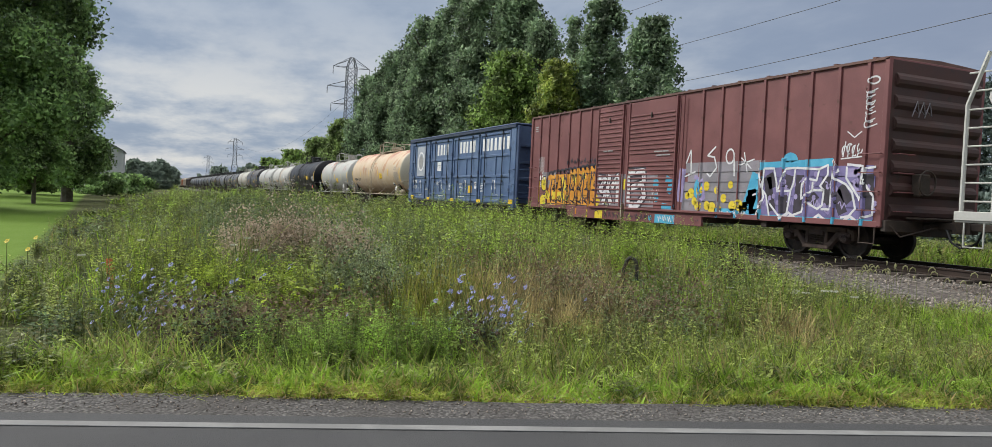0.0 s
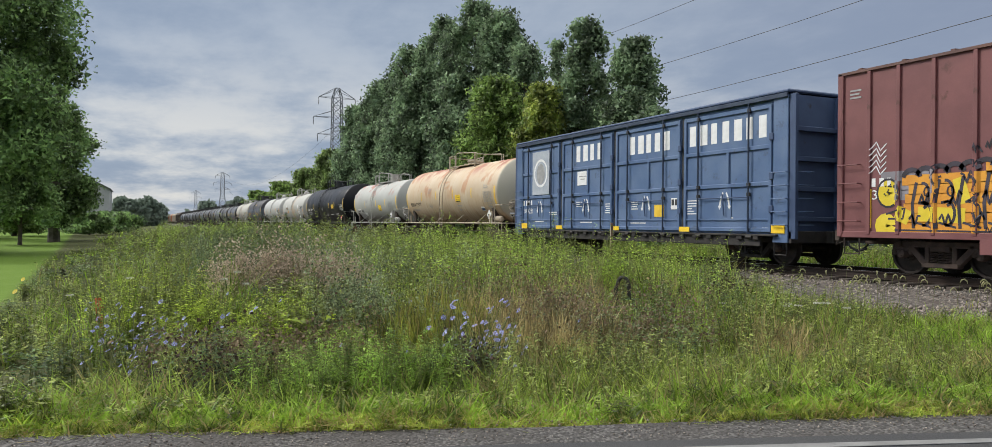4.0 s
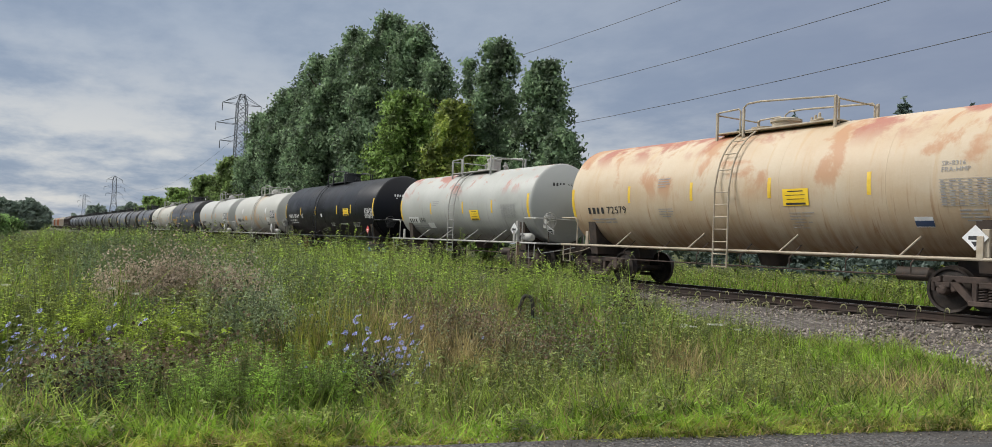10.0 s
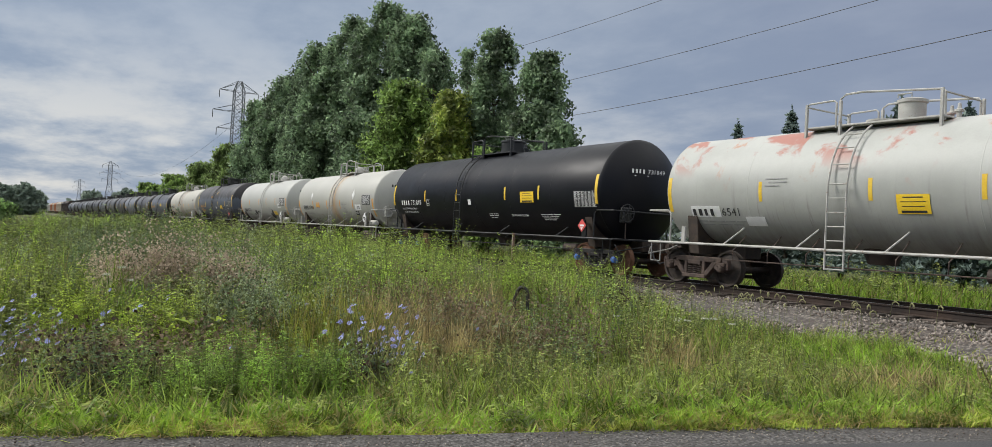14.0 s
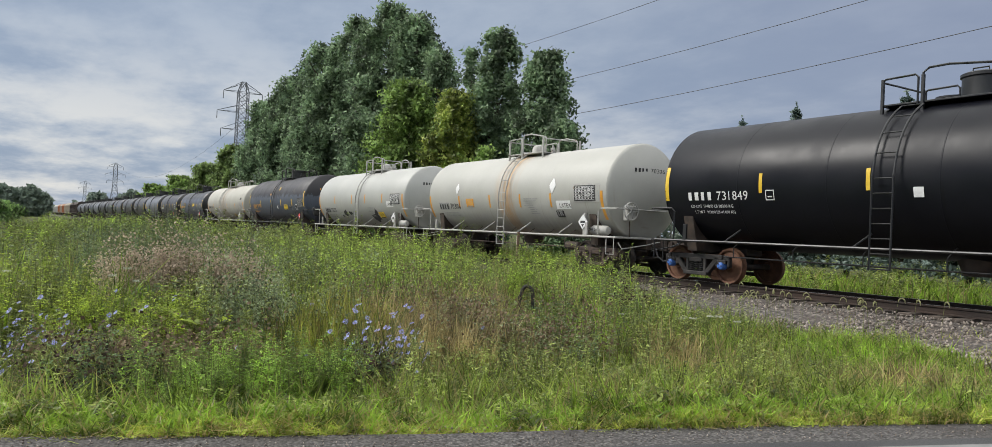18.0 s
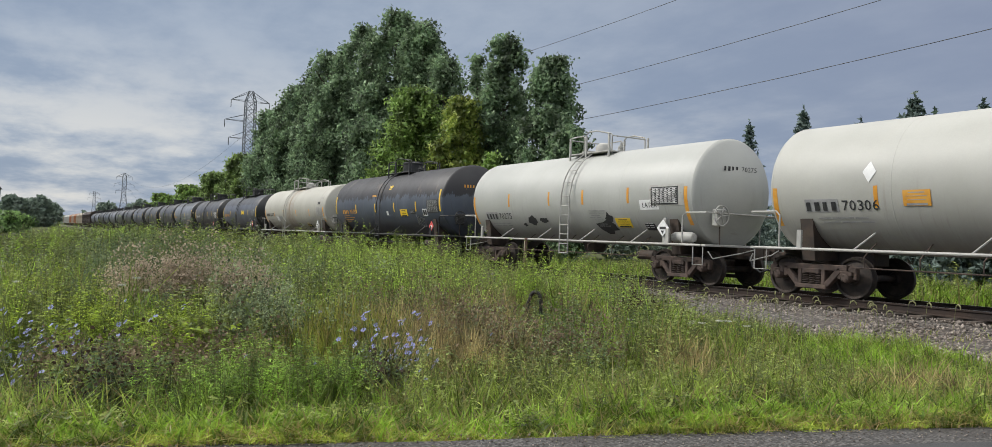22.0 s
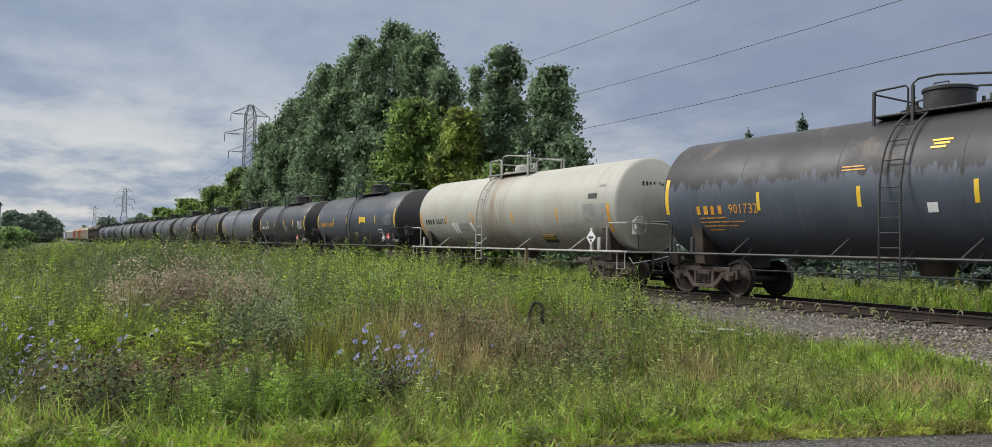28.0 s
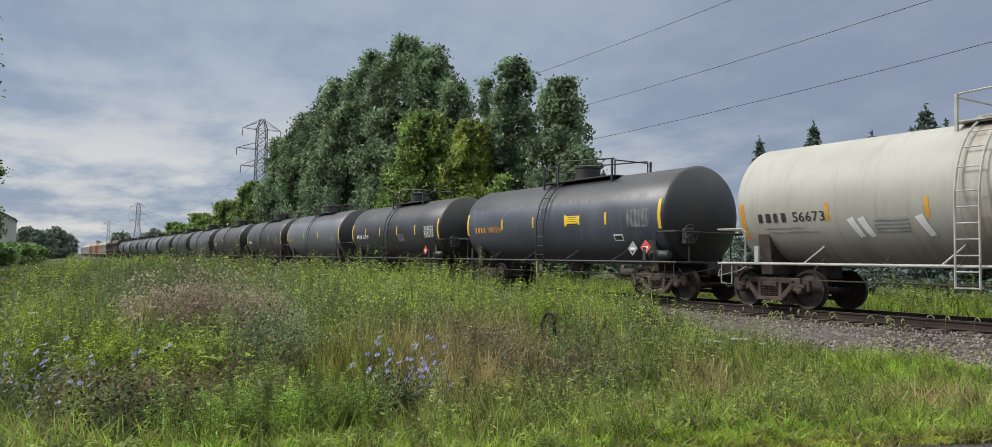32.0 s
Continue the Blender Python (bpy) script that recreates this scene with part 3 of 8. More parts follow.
def frame_side():
    """One cast side frame: top member, two sloping struts, bottom chord, columns, pedestal jaws."""
    bm = bmesh.new()
    y = (-1.07, -0.93)

    def beam(x0, z0, x1, z1, h, yy=y):
        d = math.hypot(x1 - x0, z1 - z0)
        m = Matrix.Translation(((x0 + x1) / 2, 0, (z0 + z1) / 2)) @ Matrix.Rotation(-math.atan2(z1 - z0, x1 - x0), 4, "Y")
        quad_box(bm, (-d / 2, d / 2), yy, (-h / 2, h / 2), m)

    beam(-0.88, 0.66, 0.88, 0.66, 0.13)
    for s in (-1, 1):
        beam(s * 0.92, 0.665, s * 1.09, 0.61, 0.11)
        beam(s * 0.72, 0.64, s * 0.34, 0.24, 0.13)
        beam(s * 0.3, 0.62, s * 0.3, 0.22, 0.1)
        beam(s * 1.07, 0.66, s * 1.07, 0.42, 0.08, (-1.06, -0.94))
        beam(s * 0.74, 0.62, s * 0.68, 0.42, 0.09, (-1.06, -0.94))
        quad_box(bm, (s * 0.875 - 0.14, s * 0.875 + 0.14), (-1.09, -0.92), (0.5, 0.6))
    beam(-0.4, 0.225, 0.4, 0.225, 0.1, (-1.1, -0.9))
    beam(-0.22, 0.57, 0.22, 0.57, 0.11, (-1.09, -0.9))
    bmesh.ops.bevel(bm, geom=bm.edges[:], offset=0.014, segments=1, affect="EDGES")
    return bm


SIDE = {k: mesh_of("side_frame", frame_side(), k) for k in ("truck", "truck_black")}
SPRINGS = {k: mesh_of("coil_spring", spring_mesh(), k, True) for k in ("truck", "truck_black")}
BOLSTER = {k: mesh_of("bolster", box((-0.2, 0.2), (-0.98, 0.98), (0.42, 0.68), 0.03), k) for k in ("truck", "truck_black")}
SHOE = mesh_of("brake_beam", box((-0.05, 0.05), (-0.8, 0.8), (0.32, 0.42), 0.01), "steel_dark")


def trucks(car, xs, steel="truck", cap="truck", wheel="wheel", full=True):
    for cx in xs:
        for side in (-1, 1):
            f = part("side_frame", SIDE[steel], None, car)
            f.matrix_basis = pose(cx, 0, 0, 0, 0, 0 if side < 0 else 180)
            if full and side < 0:
                for dx in (-0.17, 0.0, 0.17):
                    part("coil_spring", SPRINGS[steel], None, f).location = (dx, 0, 0)
        part("bolster", BOLSTER[steel], None, car).location = (cx, 0, 0)
        for s in (-1, 1):
            if full:
                part("brake_beam", SHOE, None, car).location = (cx + s * 0.38, 0, 0)
            axle = part("wheelset", AXLE, None, car)
            axle.location = (cx + s * 0.875, 0, WHEEL_R)
            if full:
                WHEELSETS.append(axle)
            for side in (-1, 1):
                w = part("wheel", WHEEL[wheel if full else "far"], None, axle)
                w.matrix_basis = pose(0, side * 0.7525, 0, 0, 0, 0 if side < 0 else 180)
            if full:
                part("bearing_cap", CAPS[cap], None, axle)
                for k in range(3):
                    part("cap_bolt", BOLT, None, axle).location = (0.06 * math.cos(2.1 * k), 0, 0.06 * math.sin(2.1 * k))


def coupler_mesh():
    bm = box((0, 0.62), (-0.09, 0.09), (0.79, 0.96), 0.02)
    quad_box(bm, (0.52, 0.8), (-0.16, 0.1), (0.72, 1.02))
    quad_box(bm, (0.62, 0.78), (0.06, 0.18), (0.76, 0.98))
    return bm


COUPLER = mesh_of("coupler", coupler_mesh(), "steel_dark")
HOSE = mesh_of("air_hose", bar([(0.5, -0.3, 0.8), (0.62, -0.32, 0.55), (0.8, -0.26, 0.42), (0.95, -0.1, 0.5)], 0.025), "black")


def couplers(car, x0, x1):
    for x, turn in ((x0, 180), (x1, 0)):
        part("coupler", COUPLER, None, car).matrix_basis = pose(x, 0, 0, 0, 0, turn)
        part("air_hose", HOSE, None, car).matrix_basis = pose(x, 0, 0, 0, 0, turn)


def on_tank(r, zc, x, ang, proud=0.008):
    """A frame on the near side of a shell: x to the right, z up the shell, -y outwards; ang: degrees above the axis."""
    a = radians(ang)
    return Matrix.Translation((x, -(r + proud) * math.cos(a), zc + (r + proud) * math.sin(a))) @ Matrix.Rotation(-a, 4, "X")


def curved(r, zc, x0, x1, a0, a1, proud=0.004, n=6):
    """A patch bent round the near side of a shell."""
    bm = bmesh.new()
    loops = []
    for i in range(n + 1):
        a = radians(a0 + (a1 - a0) * i / n)
        y0, z0, y1, z1 = -math.cos(a), math.sin(a), -math.cos(a), math.sin(a)
        loops.append([(x0, y0 * r, zc + z0 * r), (x1, y0 * r, zc + z0 * r), (x1, y1 * (r + proud), zc + z1 * (r + proud)), (x0, y1 * (r + proud), zc + z1 * (r + proud))])
    rings(bm, loops)
    return bm


def words_on(car, name, words, size, m, material, label="", width=None):
    if name == "car_number" and len(words) > 1:
        pitch = (width or len(words) * size * 0.56) / len(words)
        for k, digit in enumerate(words):
            words_on(car, name, digit, size, m @ Matrix.Translation((k * pitch, 0, 0)), material, label, pitch * (0.5 if digit == "1" else 0.88))
        return None
    me = lettering(words, size)
    if not me.materials:
        me.materials.append(M[material])
    elif me.materials[0] != M[material]:
        me = me.copy()
        me.materials[0] = M[material]
    ob = part(name, me, None, car, label)
    if width:
        m = m @ Matrix.Diagonal((width / max(v.co.x for v in me.vertices), 1, 1, 1))
    ob.matrix_basis = m
    return ob


def up_tank(r, zc, x, z, proud=0.008):
    """A frame on the near side of a shell at height z."""
    return on_tank(r, zc, x, math.degrees(math.asin((z - zc) / r)), proud)


def bars_on(car, name, m, lines, material, height=0.04, gap=0.06, label=""):
    """Unreadable small print: rows of short bars, each row (start, lengths...)."""
    bm = bmesh.new()
    for i, (x0, *lens) in enumerate(lines):
        x = x0
        for n in lens:
            quad_box(bm, (x, x + n), (-0.002, 0.0), (-i * gap - height, -i * gap))
            x += n + 0.04
    ob = part(name, bm, material, car, label)
    ob.matrix_basis = m
    return ob


def slab(w, h, k):
    """A plain painted shape that stands for one letter of a name."""
    bm = bmesh.new()
    quad_box(bm, (0.06 * w, (0.8, 0.9, 0.72)[k % 3] * w), (-0.003, 0.0), (0, h))
    return bm


def mark_blocks(car, m, size, material, letters=4, name="mark_block", wide=0.5, pitch=0.74, tall=0.7):
    """An owner's mark as plain blocks, one part each."""
    for k in range(letters):
        part(name, slab(size * wide, size * tall, k), material, car, "plain painted block of an owner's mark").matrix_basis = m @ Matrix.Translation((k * size * pitch, 0, 0))


def diamond(car, m, size, back, front="black"):
    h = size / 2
    bm = bmesh.new()
    rings(bm, [[(-h, y, 0), (0, y, h), (h, y, 0), (0, y, -h)] for y in (0.0, -0.012)])
    d = part("hazard_placard", bm, back, car, "diamond hazard placard in a holder")
    d.matrix_basis = m
    bm = bmesh.new()
    quad_box(bm, (-h * 0.5, h * 0.5), (-0.016, -0.012), (-h * 0.16, h * 0.14))
    part("placard_band", bm, front if back == "white" else "white", d)
    bm = bmesh.new()
    rings(bm, [[(-h * 0.3, y, -h * 0.3), (h * 0.3, y, -h * 0.3), (0, y, -h * 0.72)] for y in (-0.012, -0.016)])
    part("placard_symbol", bm, front, d)


def tank_car(name, label, s, half, r, zc, truck_at, paint, steel, plat, ladder, dome, dome_at=1.5, dome_r=0.43, print_mat="black", stripe="yellow", stripes=(), steel_truck="truck",
             cap="truck", wheel="wheel", air=True, full=True, strip=(-0.24, 0.2), end_strip=(-0.45, 0.42), sill=1.05, walk_rail=True, head=0.62, group="tank cars of the train"):
    car = thing(name, label, "tank car", group, pose(s, 0, 0))
    MOVERS.append((car, s))
    SHELLS.append((car, r, zc))
    # dished heads behind a tight knuckle
    right = [(half, r), (half + 0.035, r * 0.992), (half + 0.07, r * 0.975), (half + 0.1, r * 0.95)]
    right += [(half + 0.1 + (head - 0.1) * (1 - (q / 0.95) ** 2), r * q) for q in (0.88, 0.78, 0.66, 0.53, 0.4, 0.27, 0.14, 0.001)]
    prof = [(-a, b) for a, b in right[::-1]] + [(x, r) for x in np.linspace(-half, half, 6)[1:-1]] + right
    shell = lathe([(a, max(b, 0.001)) for a, b in prof], "X", 56 if full else 32)
    for v in shell.verts:
        v.co.z += zc
    tank = part("tank", shell, paint, car, "", True)
    n_seam = max(3, round(2 * half / 2.6))
    for i in range(n_seam + 1):
        x = -half + 2 * half * i / n_seam
        bm = lathe([(x - 0.02, r - 0.004), (x - 0.01, r + 0.003), (x + 0.01, r + 0.003), (x + 0.02, r - 0.004)], "X", 56 if full else 32, cap=False)
        for v in bm.verts:
            v.co.z += zc
        part("weld_seam", bm, paint, tank, "", True)
    # sills, end platforms, bolsters
    end = max(half + head - 0.05, truck_at + 1.25)
    for side in (-1, 1):
        part("side_sill", bar([(-end + 0.15, side * 1.5, sill), (end - 0.15, side * 1.5, sill)], 0.032 if walk_rail else 0.05, 8), steel, car)
    for sx in (-1, 1):
        x0, x1 = sorted((sx * (truck_at - 1.0), sx * end))
        part("stub_sill", box((x0, x1), (-0.3, 0.3), (0.72, sill - 0.02), 0.015), "steel_dark" if steel != "rail_black" else "rail_black", car)
    for sx in (-1, 1):
        x0, x1 = sorted((sx * (truck_at - 0.55), sx * end))
        part("end_platform", box((x0 if sx < 0 else x1 - 0.75, x0 + 0.75 if sx < 0 else x1), (-1.5, 1.5), (sill - 0.03, sill + 0.03), 0.01), steel, car)
        saddle = bmesh.new()
        loops = []
        for a in np.linspace(-150, -30, 13):
            c, d = math.cos(radians(a)), math.sin(radians(a))
            xx = sx * truck_at
            loops.append([(xx - 0.16, r * 1.002 * c, zc + r * 1.002 * d), (xx + 0.16, r * 1.002 * c, zc + r * 1.002 * d), (xx + 0.16, max(-1.2, min(1.2, r * 0.9 * c)), sill - 0.25), (xx - 0.16, max(-1.2, min(1.2, r * 0.9 * c)), sill - 0.25)])
        rings(saddle, loops)
        part("saddle", saddle, "steel_dark", car)
        # stirrup step and grab iron on each corner
        for side in (-1, 1):
            x = sx * (end - 0.28)
            part("stirrup_step", bar([(x - 0.17, side * 1.47, sill), (x - 0.17, side * 1.47, sill - 0.5), (x + 0.17, side * 1.47, sill - 0.5), (x + 0.17, side * 1.47, sill)], 0.016), steel, car)
            part("corner_post", box((sx * truck_at - 0.06, sx * truck_at + 0.06), (side * 1.5 - 0.03, side * 1.5 + 0.03), (sill, sill + 0.42), 0.008), steel, car)
        xh = sx * (half - 0.25)
        part("end_rail", bar([(xh, -1.5, sill), (xh, -1.5, sill + 0.75), (xh + sx * 0.1, -1.5, sill + 0.84), (sx * (end - 0.02), -1.5, sill + 0.84), (sx * (end - 0.02), 1.5, sill + 0.84),
                              (xh + sx * 0.1, 1.5, sill + 0.84), (xh, 1.5, sill + 0.75), (xh, 1.5, sill)], 0.022), steel, car)
        if full:
            part("uncoupling_lever", bar([(sx * end, -1.4, 0.9), (sx * (end + 0.12), -1.35, 0.72), (sx * (end + 0.2), -0.5, 0.86), (sx * (end + 0.35), -0.05, 0.98)], 0.016), steel, car)
    if walk_rail:
        xs = np.linspace(-truck_at + 1.3, truck_at - 1.5, 4 if full else 3)
        for x in xs:
            part("sill_bracket", bar([(x, -1.5, sill), (x + 0.22, -r * 0.72, zc - r * 0.7)], 0.022), steel, car)
    # brake gear on the B end, under-car piping and skid
    if full:
        bx = half + 0.42
        part("brake_housing", box((bx - 0.1, bx + 0.12), (-1.05, -0.72), (sill + 0.5, sill + 0.95), 0.03), steel, car)
        wheel_bm = bmesh.new()
        tube(wheel_bm, [(bx + 0.16, -0.95 + 0.26 * math.cos(a), sill + 0.78 + 0.26 * math.sin(a)) for a in np.linspace(0, 2 * math.pi, 21)], 0.018)
        for a in np.linspace(0, 2 * math.pi, 6)[:-1]:
            tube(wheel_bm, [(bx + 0.16, -0.95, sill + 0.78), (bx + 0.16, -0.95 + 0.26 * math.cos(a), sill + 0.78 + 0.26 * math.sin(a))], 0.014)
        part("brake_wheel", wheel_bm, steel, car)
        part("brake_chain", bar([(bx + 0.1, -0.95, sill + 0.5), (bx + 0.1, -0.93, sill)], 0.018), "steel_dark", car)
        part("brake_cylinder", lathe([(-0.35, 0.0), (-0.35, 0.14), (0.3, 0.14), (0.38, 0.06)], "X", 14, at=(truck_at - 1.6, -0.7, sill - 0.33)), "steel_dark", car, "", True)
        for z, y in ((sill - 0.36, -1.25),):
            part("under_pipe", bar([(-truck_at + 1.1, y, z), (truck_at - 1.1, y, z)], 0.016), steel if "black" in steel else "truck", car)
        for x in np.linspace(-truck_at + 1.4, truck_at - 1.4, 7):
            part("pipe_hanger", bar([(x, -1.25, sill - 0.38), (x, -1.25, sill - 0.12), (x, -1.05, sill + 0.02), (x, -0.75, zc - r * 0.8)], 0.014), steel if "black" in steel else "truck", car)
        part("outlet_nozzle", lathe([(0.5, 0.3), (0.8, 0.42), (1.0, 0.5)], "Z", 16, at=(0, 0, zc - r - 0.78)), "steel_dark", car, "", True)
        if air:
            part("air_tank", lathe([(-0.42, 0.02), (-0.38, 0.11), (-0.28, 0.15), (0.28, 0.15), (0.38, 0.11), (0.42, 0.02)], "X", 18, at=(truck_at + 0.3, -1.2, sill + 0.19)), steel, car, "", True)
    # crown platform with railings, dome and ladder
    p0, p1 = plat
    top = zc + r
    part("platform", box((p0 - 0.05, p1 + 0.05), (-0.8, 0.8), (top - 0.07, top - 0.03), 0.008), steel, car)
    tall, p2 = top + 0.56, p0 + 0.85
    for side in (-1, 1):
        y = side * 0.8
        pr = [(p0, y, top - 0.25), (p0, y, tall - 0.12), (p0 + 0.06, y, tall - 0.06), (p2 - 0.16, y, tall - 0.04), (p2 - 0.1, y, tall - 0.1), (p2 - 0.1, y, top - 0.1)]
        part("guard_rail", bar(pr, 0.022), steel, car)
        pr = [(p2, y, top - 0.1), (p2, y, tall - 0.02), (p2 + 0.12, y, tall + 0.06), (p2 + 0.5, y, tall + 0.07), (p1 - 0.05, y * 0.85, tall - 0.06), (p1, y * 0.85, tall - 0.12), (p1, y * 0.85, top - 0.12)]
        part("guard_rail", bar(pr, 0.024), steel, car)
        for x, zz in ((p0, top), (p2, top), (p1, top)):
            part("rail_post", box((x - 0.03, x + 0.03), (y - 0.03, y + 0.03), (zz - 0.35, zz + 0.5), 0.006), steel, car)
    part("cross_rail", bar([(p0, -0.8, tall - 0.12), (p0, 0.8, tall - 0.12)], 0.022), steel, car)
    part("cross_rail", bar([(p1, -0.68, tall - 0.12), (p1, 0.68, tall - 0.12)], 0.022), steel, car)
    dx = p0 + dome_at
    if dome == "drum":
        d = part("dome", lathe([(-0.15, dome_r), (0.4, dome_r), (0.42, dome_r + 0.03), (0.48, dome_r + 0.03), (0.51, dome_r - 0.04), (0.52, 0.02)], "Z", 28, at=(dx, 0, top)), steel, car, "", True)
        part("dome_handle", bar([(dx - 0.15, -0.3, top + 0.5), (dx - 0.15, -0.3, top + 0.58), (dx + 0.15, -0.3, top + 0.58), (dx + 0.15, -0.3, top + 0.5)], 0.015), steel, d)
    elif dome == "low":
        part("dome", lathe([(-0.15, 0.34), (0.16, 0.34), (0.18, 0.38), (0.24, 0.38), (0.27, 0.3), (0.28, 0.02)], "Z", 24, at=(dx, 0, top)), steel, car, "", True)
    else:
        part("dome", lathe([(-0.1, 0.26), (0.2, 0.26), (0.3, 0.22), (0.36, 0.12), (0.38, 0.01)], "Z", 22, at=(dx, 0, top)), steel, car, "", True)
    if full:
        part("manway", lathe([(-0.12, 0.3), (0.07, 0.3), (0.08, 0.34), (0.12, 0.34), (0.13, 0.02)], "Z", 22, at=(dx - 0.68, 0.05, top)), steel, car, "", True)
        for k in range(3):
            part("valve", lathe([(-0.1, 0.05), (0.12, 0.05), (0.13, 0.09), (0.17, 0.09), (0.19, 0.04), (0.3, 0.03), (0.31, 0.005)], "Z", 10, at=(dx + 0.55 + 0.25 * k, 0.25 - 0.2 * k, top - 0.02)), steel, car, "", True)
    stile = []
    for a in np.linspace(8, 62, 8):
        stile.append((-(r + 0.1) * math.cos(radians(a)), zc + (r + 0.1) * math.sin(radians(a))))
    low = [(-r - 0.13, sill - 0.42), (-r - 0.13, zc)]
    for dxs in (-0.22, 0.22):
        part("ladder_stile", bar([(ladder + dxs, y, z) for y, z in low + stile], 0.022), steel, car)
    ys = [(-r - 0.13, z) for z in np.arange(sill - 0.4, zc + 0.1, 0.3)] + stile[1::2]
    for y, z in ys:
        part("rung", bar([(ladder - 0.22, y, z), (ladder + 0.22, y, z)], 0.014), steel, car)
    for x in stripes:
        lo, hi = (math.degrees(math.asin(v / r)) for v in (strip if abs(x) < half - 0.5 else end_strip))
        wide = 0.045 if abs(x) < half - 0.5 else 0.06
        part("reflector_strip", curved(r, zc, x - wide, x + wide, lo, hi, 0.004), stripe, car, "upright retro-reflective strip")
    couplers(car, -end + 0.1, end - 0.1)
    trucks(car, (-truck_at, truck_at), steel_truck, cap, wheel, full)
    return car


def data_panel(car, r, zc, x, z, w, h, ink, sheet=None, proud=0.008):
    """A ruled table of small print, its top at height z."""
    m = up_tank(r, zc, x, z, proud)
    if sheet:
        bm = bmesh.new()
        quad_box(bm, (-0.04, w + 0.04), (-0.002, 0.004), (-h - 0.04, 0.04))
        part("data_sheet", bm, sheet, car).matrix_basis = m @ Matrix.Translation((0, 0.003, 0))
    bm = bmesh.new()
    n = 9
    for i in range(n):
        z = -h * i / (n - 1)
        quad_box(bm, (0, w), (-0.005, -0.002), (z - 0.004, z + 0.004))
        if i < n - 1:
            for j in range(6):
                x0 = w * (0.03 + j * 0.162)
                quad_box(bm, (x0, x0 + w * random.uniform(0.05, 0.125)), (-0.005, -0.002), (z - h / (n - 1) * 0.68, z - h / (n - 1) * 0.34))
    part("data_table", bm, ink, car, "ruled table of small unreadable print").matrix_basis = m


def placard_sheet(car, r, zc, x, z, w, h, back, ink):
    m = up_tank(r, zc, x, z)
    bm = bmesh.new()
    quad_box(bm, (0, w), (-0.004, 0.0), (0, h))
    sh = part("emergency_placard", bm, back, car, "yellow emergency placard with rows of print")
    sh.matrix_basis = m
    bm = bmesh.new()
    for i, (hh, ins) in enumerate(((0.022, 0.2), (0.012, 0.12), (0.012, 0.16), (0.045, 0.12))):
        z = h * (0.88 - 0.235 * i)
        quad_box(bm, (w * ins, w * (1 - ins)), (-0.007, -0.004), (z - hh, z))
    part("placard_print", bm, ink, sh)


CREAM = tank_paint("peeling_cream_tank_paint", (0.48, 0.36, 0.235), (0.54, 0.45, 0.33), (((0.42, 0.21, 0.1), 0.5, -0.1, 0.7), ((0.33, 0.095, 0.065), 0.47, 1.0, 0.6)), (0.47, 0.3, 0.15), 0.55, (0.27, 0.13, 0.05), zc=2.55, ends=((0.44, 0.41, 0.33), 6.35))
# ends: heads slightly darker than the shell, shade of turned-away faces in the colour
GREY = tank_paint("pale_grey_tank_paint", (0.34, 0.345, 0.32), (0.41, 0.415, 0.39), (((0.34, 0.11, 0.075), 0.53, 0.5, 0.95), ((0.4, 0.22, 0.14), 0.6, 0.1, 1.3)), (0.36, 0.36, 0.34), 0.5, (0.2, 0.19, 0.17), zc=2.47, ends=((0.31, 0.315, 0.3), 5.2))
BLACK = tank_paint("new_black_tank_paint", (0.005, 0.0055, 0.0085), (0.007, 0.0075, 0.011), (), None, 0.38, (0.004, 0.004, 0.004), zc=2.5, gloss=0.2)
WHITE_RUST = tank_paint("white_tank_paint_rust_at_ladder", (0.36, 0.356, 0.324), (0.41, 0.405, 0.373), (), (0.38, 0.37, 0.335), 0.5, (0.29, 0.27, 0.235), ((0.48, 0.29, 0.13), 0.2, 0.9), zc=2.5)
WHITE = tank_paint("white_tank_paint", (0.36, 0.362, 0.338), (0.41, 0.411, 0.387), (), (0.36, 0.357, 0.33), 0.45, (0.3, 0.29, 0.265), zc=2.47)
SLATE = tank_paint("flaking_slate_tank_paint", (0.054, 0.0648, 0.0896), (0.0756, 0.0896, 0.119), (((0.1, 0.075, 0.06), 0.58, 0.3, 0.8),), (0.13, 0.136, 0.15), 0.5, (0.05, 0.047, 0.045), zc=2.55, top_tone=((0.015, 0.0135, 0.017), 3.35, 1.25))
DIRTY_WHITE = tank_paint("stained_white_tank_paint", (0.346, 0.333, 0.289), (0.405, 0.395, 0.351), (), (0.28, 0.258, 0.212), 0.55, (0.25, 0.22, 0.18), ((0.22, 0.155, 0.1), -0.4, 1.3), zc=2.48)
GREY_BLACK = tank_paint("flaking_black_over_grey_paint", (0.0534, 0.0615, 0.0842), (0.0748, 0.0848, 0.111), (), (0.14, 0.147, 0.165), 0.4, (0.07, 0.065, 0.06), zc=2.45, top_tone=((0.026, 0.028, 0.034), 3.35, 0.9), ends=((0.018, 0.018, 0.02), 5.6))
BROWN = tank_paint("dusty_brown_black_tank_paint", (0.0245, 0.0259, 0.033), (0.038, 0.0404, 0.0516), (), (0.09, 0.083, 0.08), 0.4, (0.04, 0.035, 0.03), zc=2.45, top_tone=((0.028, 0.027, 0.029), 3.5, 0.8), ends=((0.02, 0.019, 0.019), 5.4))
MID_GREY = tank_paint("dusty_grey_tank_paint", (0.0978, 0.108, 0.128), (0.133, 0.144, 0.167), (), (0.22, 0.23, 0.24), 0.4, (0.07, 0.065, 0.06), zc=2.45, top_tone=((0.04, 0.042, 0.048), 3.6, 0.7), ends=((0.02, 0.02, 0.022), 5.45))
